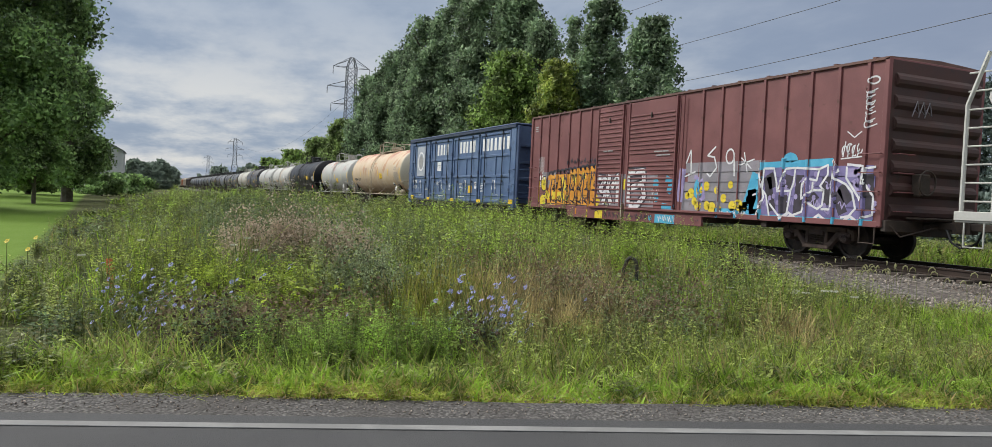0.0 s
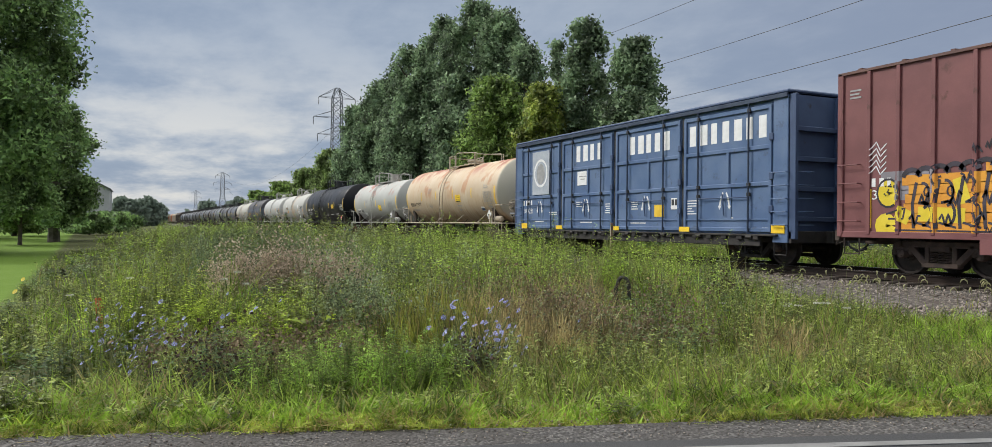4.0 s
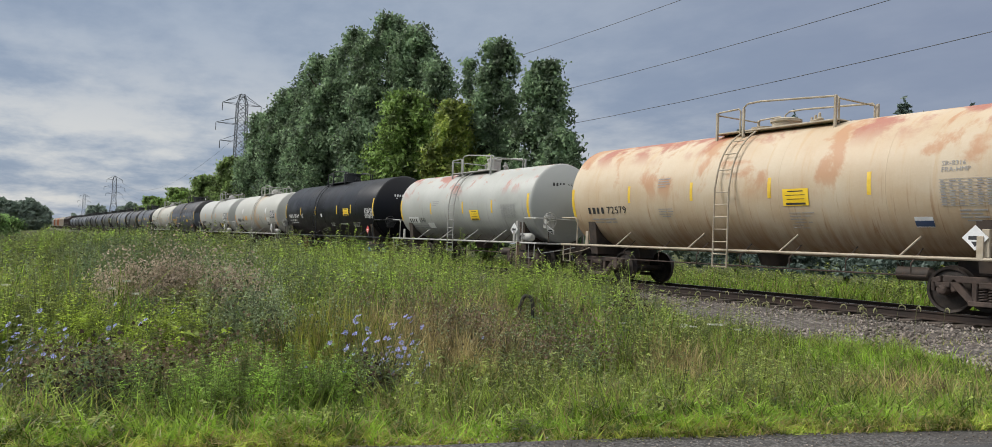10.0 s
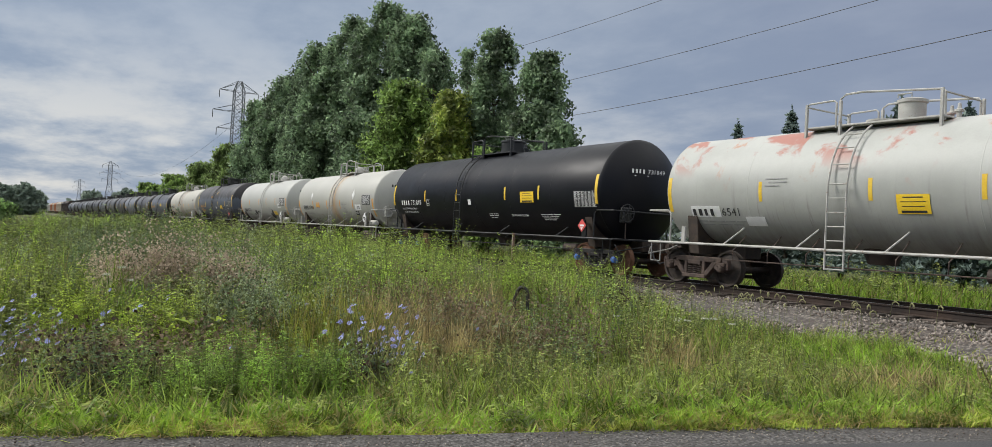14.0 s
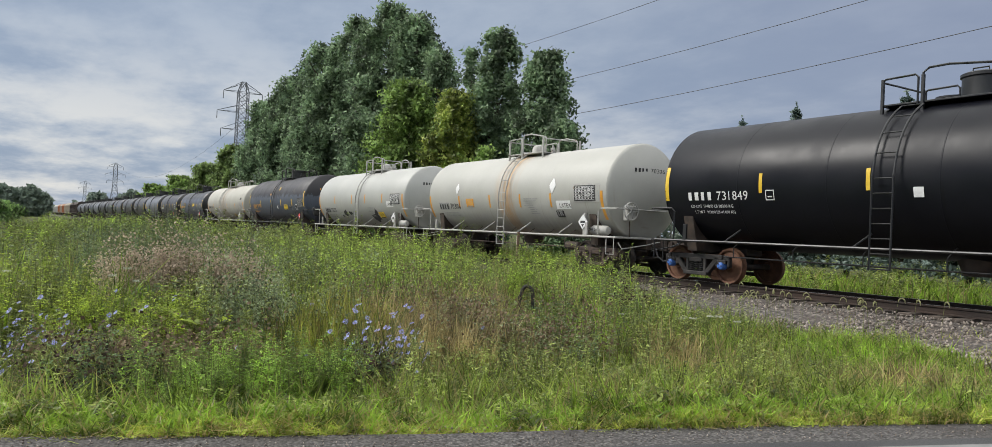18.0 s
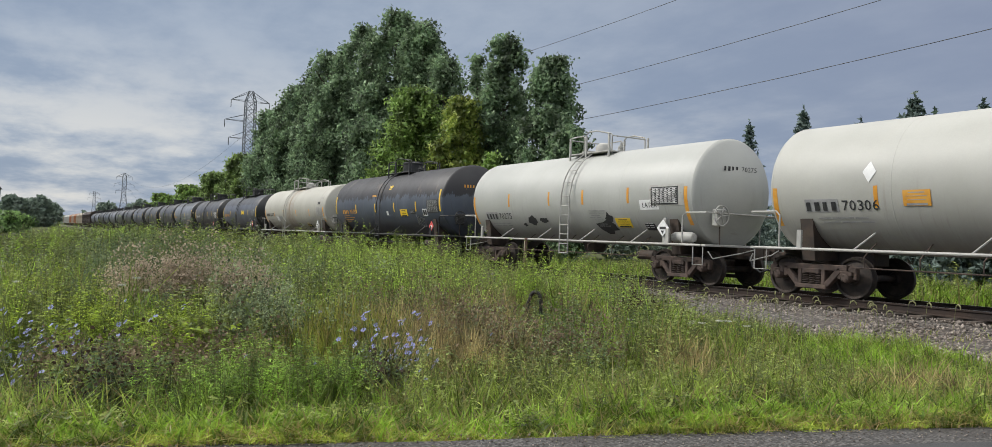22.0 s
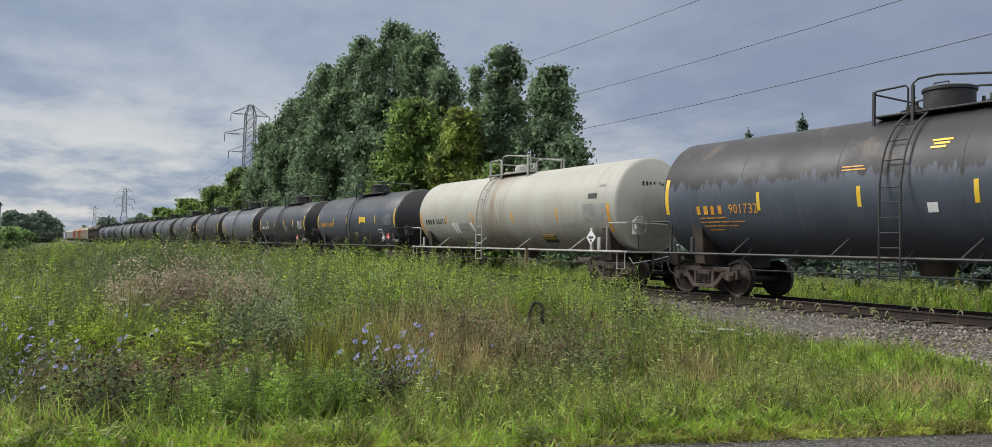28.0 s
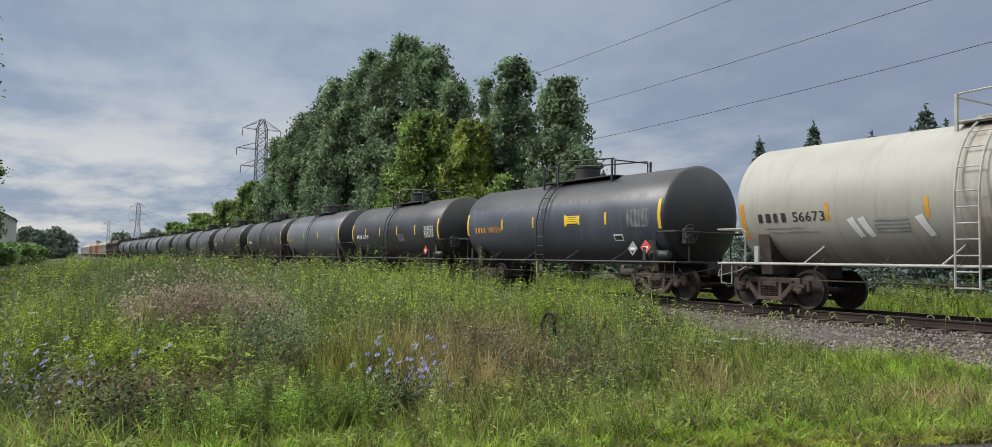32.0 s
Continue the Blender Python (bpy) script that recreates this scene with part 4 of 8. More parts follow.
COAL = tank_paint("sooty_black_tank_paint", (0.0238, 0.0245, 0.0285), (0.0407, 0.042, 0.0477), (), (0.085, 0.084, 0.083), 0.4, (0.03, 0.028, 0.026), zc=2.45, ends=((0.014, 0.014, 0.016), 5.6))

def head_print(car, half, r, zc, head, number, ink):
    """The owner's mark and number on the head, with rows of small print."""
    x = half + 0.1 + (head - 0.1) * (1 - (0.93 / (0.95 * r)) ** 2) + 0.03
    m = pose(x, -0.75, zc + 0.55, 0, 0, 80)
    mark_blocks(car, m, 0.17, ink)
    words_on(car, "car_number", number, 0.18, m @ Matrix.Translation((0.56, 0, 0)), ink, width=0.1 * len(number))
    bars_on(car, "small_print", m @ Matrix.Translation((0.1, 0, -0.06)), ((0, 0.2, 0.25), (0.05, 0.25, 0.2), (0.1, 0.2)), ink, 0.025, 0.06)


# cream tank car with failed paint on its crown
R, Z = 1.56, 2.55
c = tank_car("tank_car", "cream tank car with pink failed paint and rust streaks", -54.1, 6.35, R, Z, 5.6, CREAM, "rail_cream", (-1.26, 2.15), -0.25, "low", 1.5,
             stripes=(-6.3, -3.74, -1.38, 1.03, 3.47, 6.15), strip=(-0.27, 0.2), end_strip=(-0.68, 0.2))
placard_sheet(c, R, Z, 1.4, 2.1, 0.66, 0.38, "sign_yellow", "black")
mark_blocks(c, up_tank(R, Z, -5.6, 2.0), 0.27, "black")
words_on(c, "car_number", "72579", 0.3, up_tank(R, Z, -4.75, 2.0), "black", width=0.86)
data_panel(c, R, Z, 4.87, 2.52, 1.0, 0.5, "grey")
words_on(c, "stencil", "SR-8316", 0.13, up_tank(R, Z, 4.9, 2.78), "grey")
words_on(c, "stencil", "FRA-HMP", 0.13, up_tank(R, Z, 4.9, 2.66), "grey")
bars_on(c, "small_print", up_tank(R, Z, 5.2, 1.96), ((0, 0.2, 0.25), (0, 0.15, 0.2), (0, 0.2, 0.25), (0.1, 0.25)), "grey", 0.025, 0.07)
bars_on(c, "small_print", up_tank(R, Z, -5.5, 1.86), ((0, 0.3, 0.4, 0.3), (0.1, 0.4, 0.3, 0.2)), "grey", 0.035, 0.1)
bars_on(c, "small_print", up_tank(R, Z, 1.5, 1.95), ((0, 0.3, 0.3), (0, 0.3, 0.2), (0, 0.4), (0.1, 0.3, 0.1), (0, 0.3), (0, 0.2, 0.2)), "grey", 0.02, 0.075)
bars_on(c, "small_print", up_tank(R, Z, -2.6, 2.9), ((0, 0.45), (0, 0.4), (0, 0.45), (0, 0.3)), "grey", 0.025, 0.07)
bars_on(c, "small_print", up_tank(R, Z, -2.6, 2.1), ((0, 0.5), (0, 0.3, 0.2), (0, 0.5), (0.1, 0.3)), "grey", 0.02, 0.07)
bm = bmesh.new()
quad_box(bm, (0, 0.36), (-0.003, 0.001), (0, 0.23))
part("white_label", bm, "white", c, "small white and blue label").matrix_basis = up_tank(R, Z, 4.32, 1.64)
bm = bmesh.new()
quad_box(bm, (0, 0.36), (-0.005, -0.003), (0.02, 0.15))
part("label_band", bm, "blue_dark", c).matrix_basis = up_tank(R, Z, 4.32, 1.64)
diamond(c, pose(5.51, -1.5, 1.44), 0.46, "white")
part("placard_post", box((5.6, 5.74), (-1.48, -1.4), (1.08, 1.6), 0.01), "rail_cream", c)
head_print(c, 6.35, R, Z, 0.62, "72579", "grey")
diamond(c, pose(6.9, -1.0, 1.5, 0, 0, 60), 0.42, "rail_cream")

# pale grey tank car
R, Z = 1.4, 2.47
d = tank_car("tank_car", "pale grey tank car with red failed-paint blotches", -68.2, 5.2, R, Z, 4.47, GREY, "rail_white", (-1.5, 1.55), -0.15, "drum", 2.0, 0.27,
             stripes=(-5.15, -2.23, 0.5, 2.68, 5.05), strip=(-0.36, 0.1), end_strip=(-0.6, 0.28))
placard_sheet(d, R, Z, 1.04, 1.85, 0.66, 0.4, "sign_yellow", "black")
bm = bmesh.new()
quad_box(bm, (0, 0.95), (-0.003, 0.001), (0, 0.3))
part("mark_board", bm, "white", d).matrix_basis = up_tank(R, Z, -4.45, 1.74, 0.003)
mark_blocks(d, up_tank(R, Z, -4.4, 1.78, 0.012), 0.26, "black")
words_on(d, "car_number", "6541", 0.3, up_tank(R, Z, -3.46, 1.78), "black", width=0.62)
data_panel(d, R, Z, 3.3, 2.4, 1.0, 0.5, "grey")
bars_on(d, "small_print", up_tank(R, Z, -4.3, 1.66), ((0, 0.3, 0.5, 0.3, 0.3), (0.1, 0.4, 0.5, 0.3)), "grey", 0.035, 0.1)
bars_on(d, "small_print", up_tank(R, Z, -2.1, 2.64), ((0, 0.6), (0.1, 0.5), (0, 0.4)), "grey", 0.025, 0.08)
bm = bmesh.new()
quad_box(bm, (0, 0.55), (-0.003, 0.001), (0, 0.26))
part("white_label", bm, "white", d, "faded white rectangle of print").matrix_basis = up_tank(R, Z, -2.76, 1.55)
diamond(d, pose(4.45, -1.5, 1.5), 0.46, "white")
words_on(d, "placard_number", "1824", 0.14, pose(4.29, -1.53, 1.46), "black")
part("placard_post", box((4.5, 4.62), (-1.48, -1.38), (1.06, 1.8), 0.012), "rail_white", d)
words_on(d, "tank_notice", "HOT", 0.16, pose(4.55, -1.36, 1.2), "black")
head_print(d, 5.2, R, Z, 0.62, "6541", "black")
diamond(d, pose(5.9, -1.0, 1.5, 0, 0, 60), 0.42, "white")

# long black tank car
R, Z = 1.62, 2.5
e = tank_car("tank_car", "glossy black tank car with yellow reflector strips", -83.2, 7.15, R, Z, 6.5, BLACK, "black_gloss", (-1.7, 1.05), -1.04, "drum", 1.7, 0.46, air=False,
             stripes=(-7.1, -4.09, -1.43, 2.07, 4.1, 7.05), steel_truck="truck_black", cap="blue_cap", wheel="wheel_rust", strip=(-0.27, 0.18), end_strip=(-0.42, 0.45))
placard_sheet(e, R, Z, 3.05, 2.14, 0.78, 0.36, "sign_yellow", "black")
mark_blocks(e, up_tank(R, Z, -6.35, 2.08), 0.29, "white")
words_on(e, "car_number", "731849", 0.31, up_tank(R, Z, -5.42, 2.08), "white", width=0.98)
words_on(e, "load_limit", "LD LMT 194800 LB 88300 KG", 0.11, up_tank(R, Z, -6.3, 1.9), "white")
words_on(e, "load_limit", "LT WT  91200 LB 41400 KG", 0.11, up_tank(R, Z, -6.2, 1.76), "white")
words_on(e, "tank_notice", "VENT TANK WHEN UNLOADING", 0.1, up_tank(R, Z, 2.3, 1.68), "white", width=1.05)
bars_on(e, "small_print", up_tank(R, Z, 0.85, 1.76), ((0, 0.25, 0.1, 0.2), (0, 0.3, 0.25), (0.05, 0.2, 0.2)), "white", 0.022, 0.07)
bars_on(e, "small_print", up_tank(R, Z, 4.1, 1.76), ((0, 0.3, 0.3, 0.4), (0, 0.4, 0.5), (0.1, 0.5, 0.2), (0.1, 0.2, 0.4)), "white", 0.018, 0.065)
data_panel(e, R, Z, 5.99, 2.45, 1.05, 0.47, "white")
head_print(e, 7.15, R, Z, 0.62, "731849", "white")
diamond(e, pose(6.4, -1.55, 1.42), 0.4, "red", "white")
part("placard_post", box((6.35, 6.47), (-1.52, -1.45), (1.05, 1.6), 0.01), "black_gloss", e)
bm = bmesh.new()
quad_box(bm, (0, 0.2), (-0.003, 0), (0, 0.2))
part("white_label", bm, "white", e).matrix_basis = up_tank(R, Z, -0.5, 2.08)
bm = bmesh.new()
quad_box(bm, (0, 0.24), (-0.002, 0), (0, 0.02))
quad_box(bm, (0, 0.24), (-0.002, 0), (0.22, 0.24))
quad_box(bm, (0, 0.02), (-0.002, 0), (0.02, 0.22))
quad_box(bm, (0.22, 0.24), (-0.002, 0), (0.02, 0.22))
quad_box(bm, (0.06, 0.18), (-0.002, 0), (0.07, 0.1))
part("plate_box", bm, "white", e, "outlined white plate letter").matrix_basis = up_tank(R, Z, -3.95, 2.06)

# two white tank cars of one pattern
for s, paint, number, rusty, platform, lad in ((-98.7, WHITE_RUST, "70306", True, (-0.67, 1.45), 0.2), (-112.7, WHITE, "70275", False, (-0.5, 1.5), 0.4)):
    R, Z = 1.48, 2.47
    lift = 0.0 if rusty else 0.16
    w = tank_car("tank_car", "white tank car with rust runs beside the ladder" if rusty else "clean white tank car with black patches painted over", s, 5.72, R, Z, 4.93, paint, "rail_white",
                 platform, lad, "small", 0.75, stripe="orange", stripes=(-5.65, -3.19, -0.9, 1.12, 2.93, 5.52) if rusty else (-5.65, -3.18, -0.71, 1.11, 3.23, 5.52),
                 strip=(-0.53 + lift * 1.5, -0.08 + lift * 1.5), end_strip=(-0.9, -0.05 + lift))
    if rusty:
        placard_sheet(w, R, Z, -2.62, 1.97, 0.55, 0.32, "orange", "grey")
        words_on(w, "tank_notice", "LATEX", 0.2, up_tank(R, Z, 3.38, 1.93), "black")
    else:
        placard_sheet(w, R, Z, 2.5, 1.5, 0.66, 0.32, "sign_yellow", "black")
        words_on(w, "tank_notice", "LATEX", 0.2, up_tank(R, Z, 3.82, 2.05), "black")
    bm = bmesh.new()
    quad_box(bm, (0, 0.75), (-0.002, 0.002), (0, 0.28))
    part("notice_board", bm, "white", w, "white painted board behind the load's name").matrix_basis = up_tank(R, Z, 3.22 if rusty else 3.72, 1.88 if rusty else 1.99, 0.003)
    zm = 1.9 if rusty else 1.76
    bm = bmesh.new()
    quad_box(bm, (0, 0.82), (-0.002, 0.001), (-0.03, 0.26))
    part("mark_board", bm, "grey", w, "grey painted board behind the owner's mark").matrix_basis = up_tank(R, Z, -4.88, zm, 0.003)
    mark_blocks(w, up_tank(R, Z, -4.85, zm, 0.012), 0.28, "black")
    words_on(w, "car_number", number, 0.32, up_tank(R, Z, -3.98, zm), "black", width=0.86)
    bm = bmesh.new()
    quad_box(bm, (0, 1.3), (-0.002, 0.001), (-0.52, 0.06))
    part("data_sheet", bm, "rail_white", w).matrix_basis = up_tank(R, Z, 4.15, 2.6, 0.003)
    data_panel(w, R, Z, 4.25, 2.56, 0.95, 0.4, "white", "black", 0.016)
    bm = bmesh.new()
    quad_box(bm, (0, 0.4), (-0.003, 0.001), (0, 0.24))
    part("test_label", bm, "black", w, "small black test label").matrix_basis = up_tank(R, Z, 3.12 if rusty else 3.71, 1.63 if rusty else 1.43)
    bars_on(w, "label_print", up_tank(R, Z, 3.16 if rusty else 3.75, 1.83 if rusty else 1.63, 0.012), ((0, 0.1, 0.16), (0, 0.1, 0.16), (0, 0.1, 0.16)), "white", 0.02, 0.07)
    bars_on(w, "small_print", up_tank(R, Z, -4.6, zm - 0.14), ((0, 0.3, 0.5, 0.3), (0.1, 0.4, 0.4, 0.3)), "grey", 0.035, 0.1)
    bars_on(w, "small_print", up_tank(R, Z, 1.35, 2.24 if rusty else 2.0), ((0, 0.5, 0.3), (0, 0.4, 0.3), (0.1, 0.4), (0, 0.3, 0.2), (0.2, 0.4), (0.3, 0.3, 0.1), (0.3, 0.4), (0.3, 0.5)), "grey", 0.022, 0.075)
    for x, z, q in ((-3.33, 2.68, 0.3), (3.05, 2.64, 0.36)):
        if rusty:
            bm = bmesh.new()
            rings(bm, [[(-q / 2, y, 0), (0, y, q * 0.75), (q / 2, y, 0), (0, y, -q * 0.75)] for y in (0.0, -0.003)])
            part("blank_diamond", bm, "white", w, "faded blank diamond sticker").matrix_basis = up_tank(R, Z, x, z)
    if not rusty:
        rng = random.Random(4)
        for x, z, ww, hh in ((-2.2, 1.56, 0.62, 0.36), (-1.45, 1.62, 0.5, 0.2), (1.5, 1.34, 0.95, 0.5), (2.05, 1.6, 0.4, 0.36), (-2.55, 1.5, 0.22, 0.16)):
            bm = bmesh.new()
            pts = [(ww * (0.5 + 0.5 * math.cos(t) * rng.uniform(0.7, 1.2)), hh * (0.5 + 0.5 * math.sin(t) * rng.uniform(0.6, 1.3))) for t in np.linspace(0, 2 * math.pi, 15)[:-1]]
            rings(bm, [[(px, y, pz) for px, pz in pts] for y in (0.0, -0.003)])
            part("painted_patch", bm, "black", w, "rough black painted-over patch").matrix_basis = up_tank(R, Z, x, z)
    head_print(w, 5.72, R, Z, 0.62, number, "black")
    diamond(w, pose(4.75, -1.5, 1.48), 0.46, "white")
    part("placard_post", box((4.7, 4.82), (-1.47, -1.38), (1.06, 1.75), 0.012), "rail_white", w)
    if rusty:
        words_on(w, "tank_notice", "COMP SHOES", 0.1, pose(4.8, -1.36, 1.22), "black")

# slate tank car whose dark upper coat flakes away
R, Z = 1.56, 2.55
h = tank_car("tank_car", "slate grey tank car with a flaking dark crown", -127.45, 6.45, R, Z, 5.45, SLATE, "rail_black", (-0.93, 1.5), 0.0, "drum", 1.15, 0.48, air=False,
             stripes=(-6.35, -3.34, -0.77, 1.55, 3.92, 6.27), strip=(-0.45, -0.02), end_strip=(-0.48, 0.45))
placard_sheet(h, R, Z, 2.2, 1.9, 0.77, 0.32, "sign_yellow", "black")
mark_blocks(h, up_tank(R, Z, -5.31, 2.04), 0.32, "orange")
words_on(h, "car_number", "901732", 0.34, up_tank(R, Z, -4.26, 2.05), "orange", width=0.9)
bars_on(h, "small_print", up_tank(R, Z, -5.25, 1.97), ((0, 0.2, 0.3, 0.3), (0, 0.2, 0.4, 0.3, 0.4), (0.1, 0.4, 0.3, 0.3), (0.2, 0.5)), "orange", 0.028, 0.11)
bars_on(h, "small_print", up_tank(R, Z, 0.64, 3.36), ((0, 0.4), (0.05, 0.3), (0, 0.3)), "yellow", 0.05, 0.08)
bars_on(h, "small_print", up_tank(R, Z, -1.18, 2.96), ((0, 0.5), (0, 0.55)), "orange", 0.03, 0.07)
data_panel(h, R, Z, 5.08, 2.54, 1.0, 0.48, "grey", "black")
bm = bmesh.new()
quad_box(bm, (0, 0.2), (-0.003, 0), (0, 0.2))
part("white_label", bm, "white", h).matrix_basis = up_tank(R, Z, 0.63, 1.95)
bm = bmesh.new()
quad_box(bm, (0, 0.5), (-0.003, 0), (0, 0.2))
part("notice_board", bm, "black", h, "small black notice with pale print").matrix_basis = up_tank(R, Z, 3.31, 2.0)
bars_on(h, "notice_print", up_tank(R, Z, 3.34, 2.17, 0.012), ((0, 0.4), (0, 0.35), (0, 0.4)), "grey", 0.02, 0.05)
bm = bmesh.new()
quad_box(bm, (0, 0.42), (-0.003, 0), (0, 0.32))
part("test_label", bm, "white", h, "white-framed test label").matrix_basis = up_tank(R, Z, 4.58, 1.9)
bm = bmesh.new()
quad_box(bm, (0.03, 0.2), (-0.006, -0.003), (0.04, 0.28))
quad_box(bm, (0.23, 0.39), (-0.006, -0.003), (0.04, 0.28))
part("label_print", bm, "black", h).matrix_basis = up_tank(R, Z, 4.58, 1.9)
head_print(h, 6.45, R, Z, 0.62, "901732", "orange")
diamond(h, pose(5.5, -1.5, 1.45), 0.44, "red", "white")
bm = bmesh.new()
for k in range(5):
    tube(bm, [(0.16 * k + 0.1 * math.sin(u * 3 + k), 0, 0.26 * math.cos(u * 2.2 + k) - 0.04 * k) for u in np.linspace(0, 2.2, 12)], 0.012, 4)
part("paint_scrawl", bm, "grey", h, "pale spray-paint scrawl").matrix_basis = up_tank(R, Z, 3.75, 1.72, 0.0)

# stained white tank car with soot at one end
R, Z = 1.46, 2.48
i = tank_car("tank_car", "stained white tank car with brownish runs amidships", -142.7, 6.6, R, Z, 6.0, DIRTY_WHITE, "rail_white", (-1.7, 0.95), -1.1, "small", 1.0, air=False,
             stripe="orange", stripes=(-6.5, -4.15, -1.94, 0.94, 3.67, 6.3), strip=(-0.48, -0.08), end_strip=(-0.85, 0.0))
mark_blocks(i, up_tank(R, Z, -6.04, 2.02), 0.3, "black")
words_on(i, "car_number", "56673", 0.32, up_tank(R, Z, -5.08, 2.02), "black", width=0.88)
data_panel(i, R, Z, 5.1, 2.48, 1.05, 0.48, "grey", "rail_white")
bars_on(i, "small_print", up_tank(R, Z, -5.9, 1.9), ((0, 0.3, 0.4, 0.3), (0.1, 0.4, 0.4, 0.5)), "grey", 0.03, 0.1)
bm = bmesh.new()
quad_box(bm, (0, 0.78), (-0.003, 0.001), (0, 0.31))
part("notice_board", bm, "black", i, "black notice board with yellow print").matrix_basis = up_tank(R, Z, 2.42, 1.31)
bars_on(i, "warning_panel", up_tank(R, Z, 2.46, 1.58, 0.012), ((0, 0.7), (0, 0.3, 0.3), (0, 0.7)), "yellow", 0.035, 0.09, "yellow lines of print on a dark panel")
bm = bmesh.new()
quad_box(bm, (0, 0.42), (-0.003, 0.001), (0, 0.16))
part("white_label", bm, "black", i, "small black label").matrix_basis = up_tank(R, Z, 5.33, 2.66)
words_on(i, "stencil", "HOLES", 0.24, up_tank(R, Z, 3.9, 1.78), "grey", width=0.75)
bars_on(i, "painted_out_print", up_tank(R, Z, -3.1, 2.02), ((0, 0.75), (0, 0.75), (0, 0.75), (0, 0.75)), "grey", 0.05, 0.085)
for x in (-3.7, -3.45, -2.2):
    bm = bmesh.new()
    rings(bm, [[(0, y, 0.3), (0.16, y, 0.36), (0.34, y, -0.1), (0.22, y, -0.14)] for y in (0.001, -0.003)])
    part("touch_up_streak", bm, "white", i, "slanting white touch-up streak").matrix_basis = up_tank(R, Z, x, 1.75)
head_print(i, 6.6, R, Z, 0.62, "56673", "black")
words_on(i, "stencil", "3563", 0.16, up_tank(R, Z, 5.75, 3.0), "grey")
diamond(i, pose(5.61, -1.5, 1.46), 0.46, "white")
part("placard_post", box((5.5, 5.62), (-1.47, -1.38), (1.06, 1.75), 0.012), "rail_white", i)

# grey and black tank cars further back
R, Z = 1.43, 2.39
j = tank_car("tank_car", "grey tank car with a flaking black crown", -157.75, 5.72, R, Z, 5.07, GREY_BLACK, "rail_black", (-1.1, 2.7), -0.2, "drum",
             stripes=(-5.65, -2.97, -0.87, 1.06, 3.18, 5.56), strip=(-0.22, 0.16), end_strip=(-0.4, 0.43))
placard_sheet(j, R, Z, 1.1, 2.2, 0.77, 0.3, "sign_yellow", "black")
mark_blocks(j, up_tank(R, Z, -5.02, 2.07), 0.3, "orange")
words_on(j, "car_number", "900326", 0.33, up_tank(R, Z, -4.05, 2.07), "orange", width=1.05)
data_panel(j, R, Z, 4.16, 2.56, 1.0, 0.5, "grey")
bm = bmesh.new()
quad_box(bm, (0, 0.42), (-0.003, 0), (0, 0.22))
part("test_label", bm, "white", j, "white-framed test label").matrix_basis = up_tank(R, Z, 3.46, 1.67)
bm = bmesh.new()
quad_box(bm, (0.04, 0.38), (-0.006, -0.003), (0.04, 0.18))
part("label_print", bm, "black", j).matrix_basis = up_tank(R, Z, 3.46, 1.67)
diamond(j, pose(4.56, -1.5, 1.43), 0.42, "grey")
diamond(j, pose(5.11, -1.5, 1.46), 0.44, "red", "white")
k = tank_car("tank_car", "dusty brown-black tank car with yellow strips", -171.5, 5.45, R, Z, 4.7, BROWN, "rail_black", (-1.2, 2.4), -0.3, "drum",
             stripes=(-5.4, -3.4, -1.4, 0.8, 2.9, 5.3))
mark_blocks(k, up_tank(R, Z, -4.7, 2.05), 0.28, "white")
words_on(k, "car_number", "66769", 0.3, up_tank(R, Z, -3.8, 2.05), "white", width=0.8)
data_panel(k, R, Z, 3.9, 2.5, 1.0, 0.5, "white")
data_panel(k, R, Z, 0.9, 2.2, 0.7, 0.35, "grey")
diamond(k, pose(4.3, -1.5, 1.43), 0.42, "red", "white")
# the rest are seen only from far off
FAR = ((-184.6, 5.5, MID_GREY), (-197.2, 5.3, BROWN), (-211.4, 5.9, COAL), (-226.3, 5.9, GREY_BLACK), (-241.0, 5.8, BROWN), (-255.6, 5.8, COAL), (-270.0, 5.8, MID_GREY),
       (-284.4, 5.8, GREY_BLACK), (-298.8, 5.8, COAL), (-313.2, 5.8, MID_GREY), (-327.6, 5.8, GREY_BLACK))
for n, (s, half, paint) in enumerate(FAR):
    q = tank_car("tank_car", "dusty grey tank car with worn lettering" if paint in (MID_GREY, GREY_BLACK) else "dark sooty tank car far down the train", s, half, 1.48, 2.42, half - 0.75, paint, "rail_black",
                 (-1.2, 2.2), -0.3, "drum", 1.2, 0.5, full=False, stripes=(-half + 0.1, -1.5, 1.5, half - 0.1) if n < 4 else ())
    if n < 3:
        mark_blocks(q, up_tank(1.48, 2.42, -half + 0.8, 2.05), 0.28, "orange" if n == 0 else "white")
        data_panel(q, 1.48, 2.42, half - 1.7, 2.5, 1.0, 0.6, "grey")


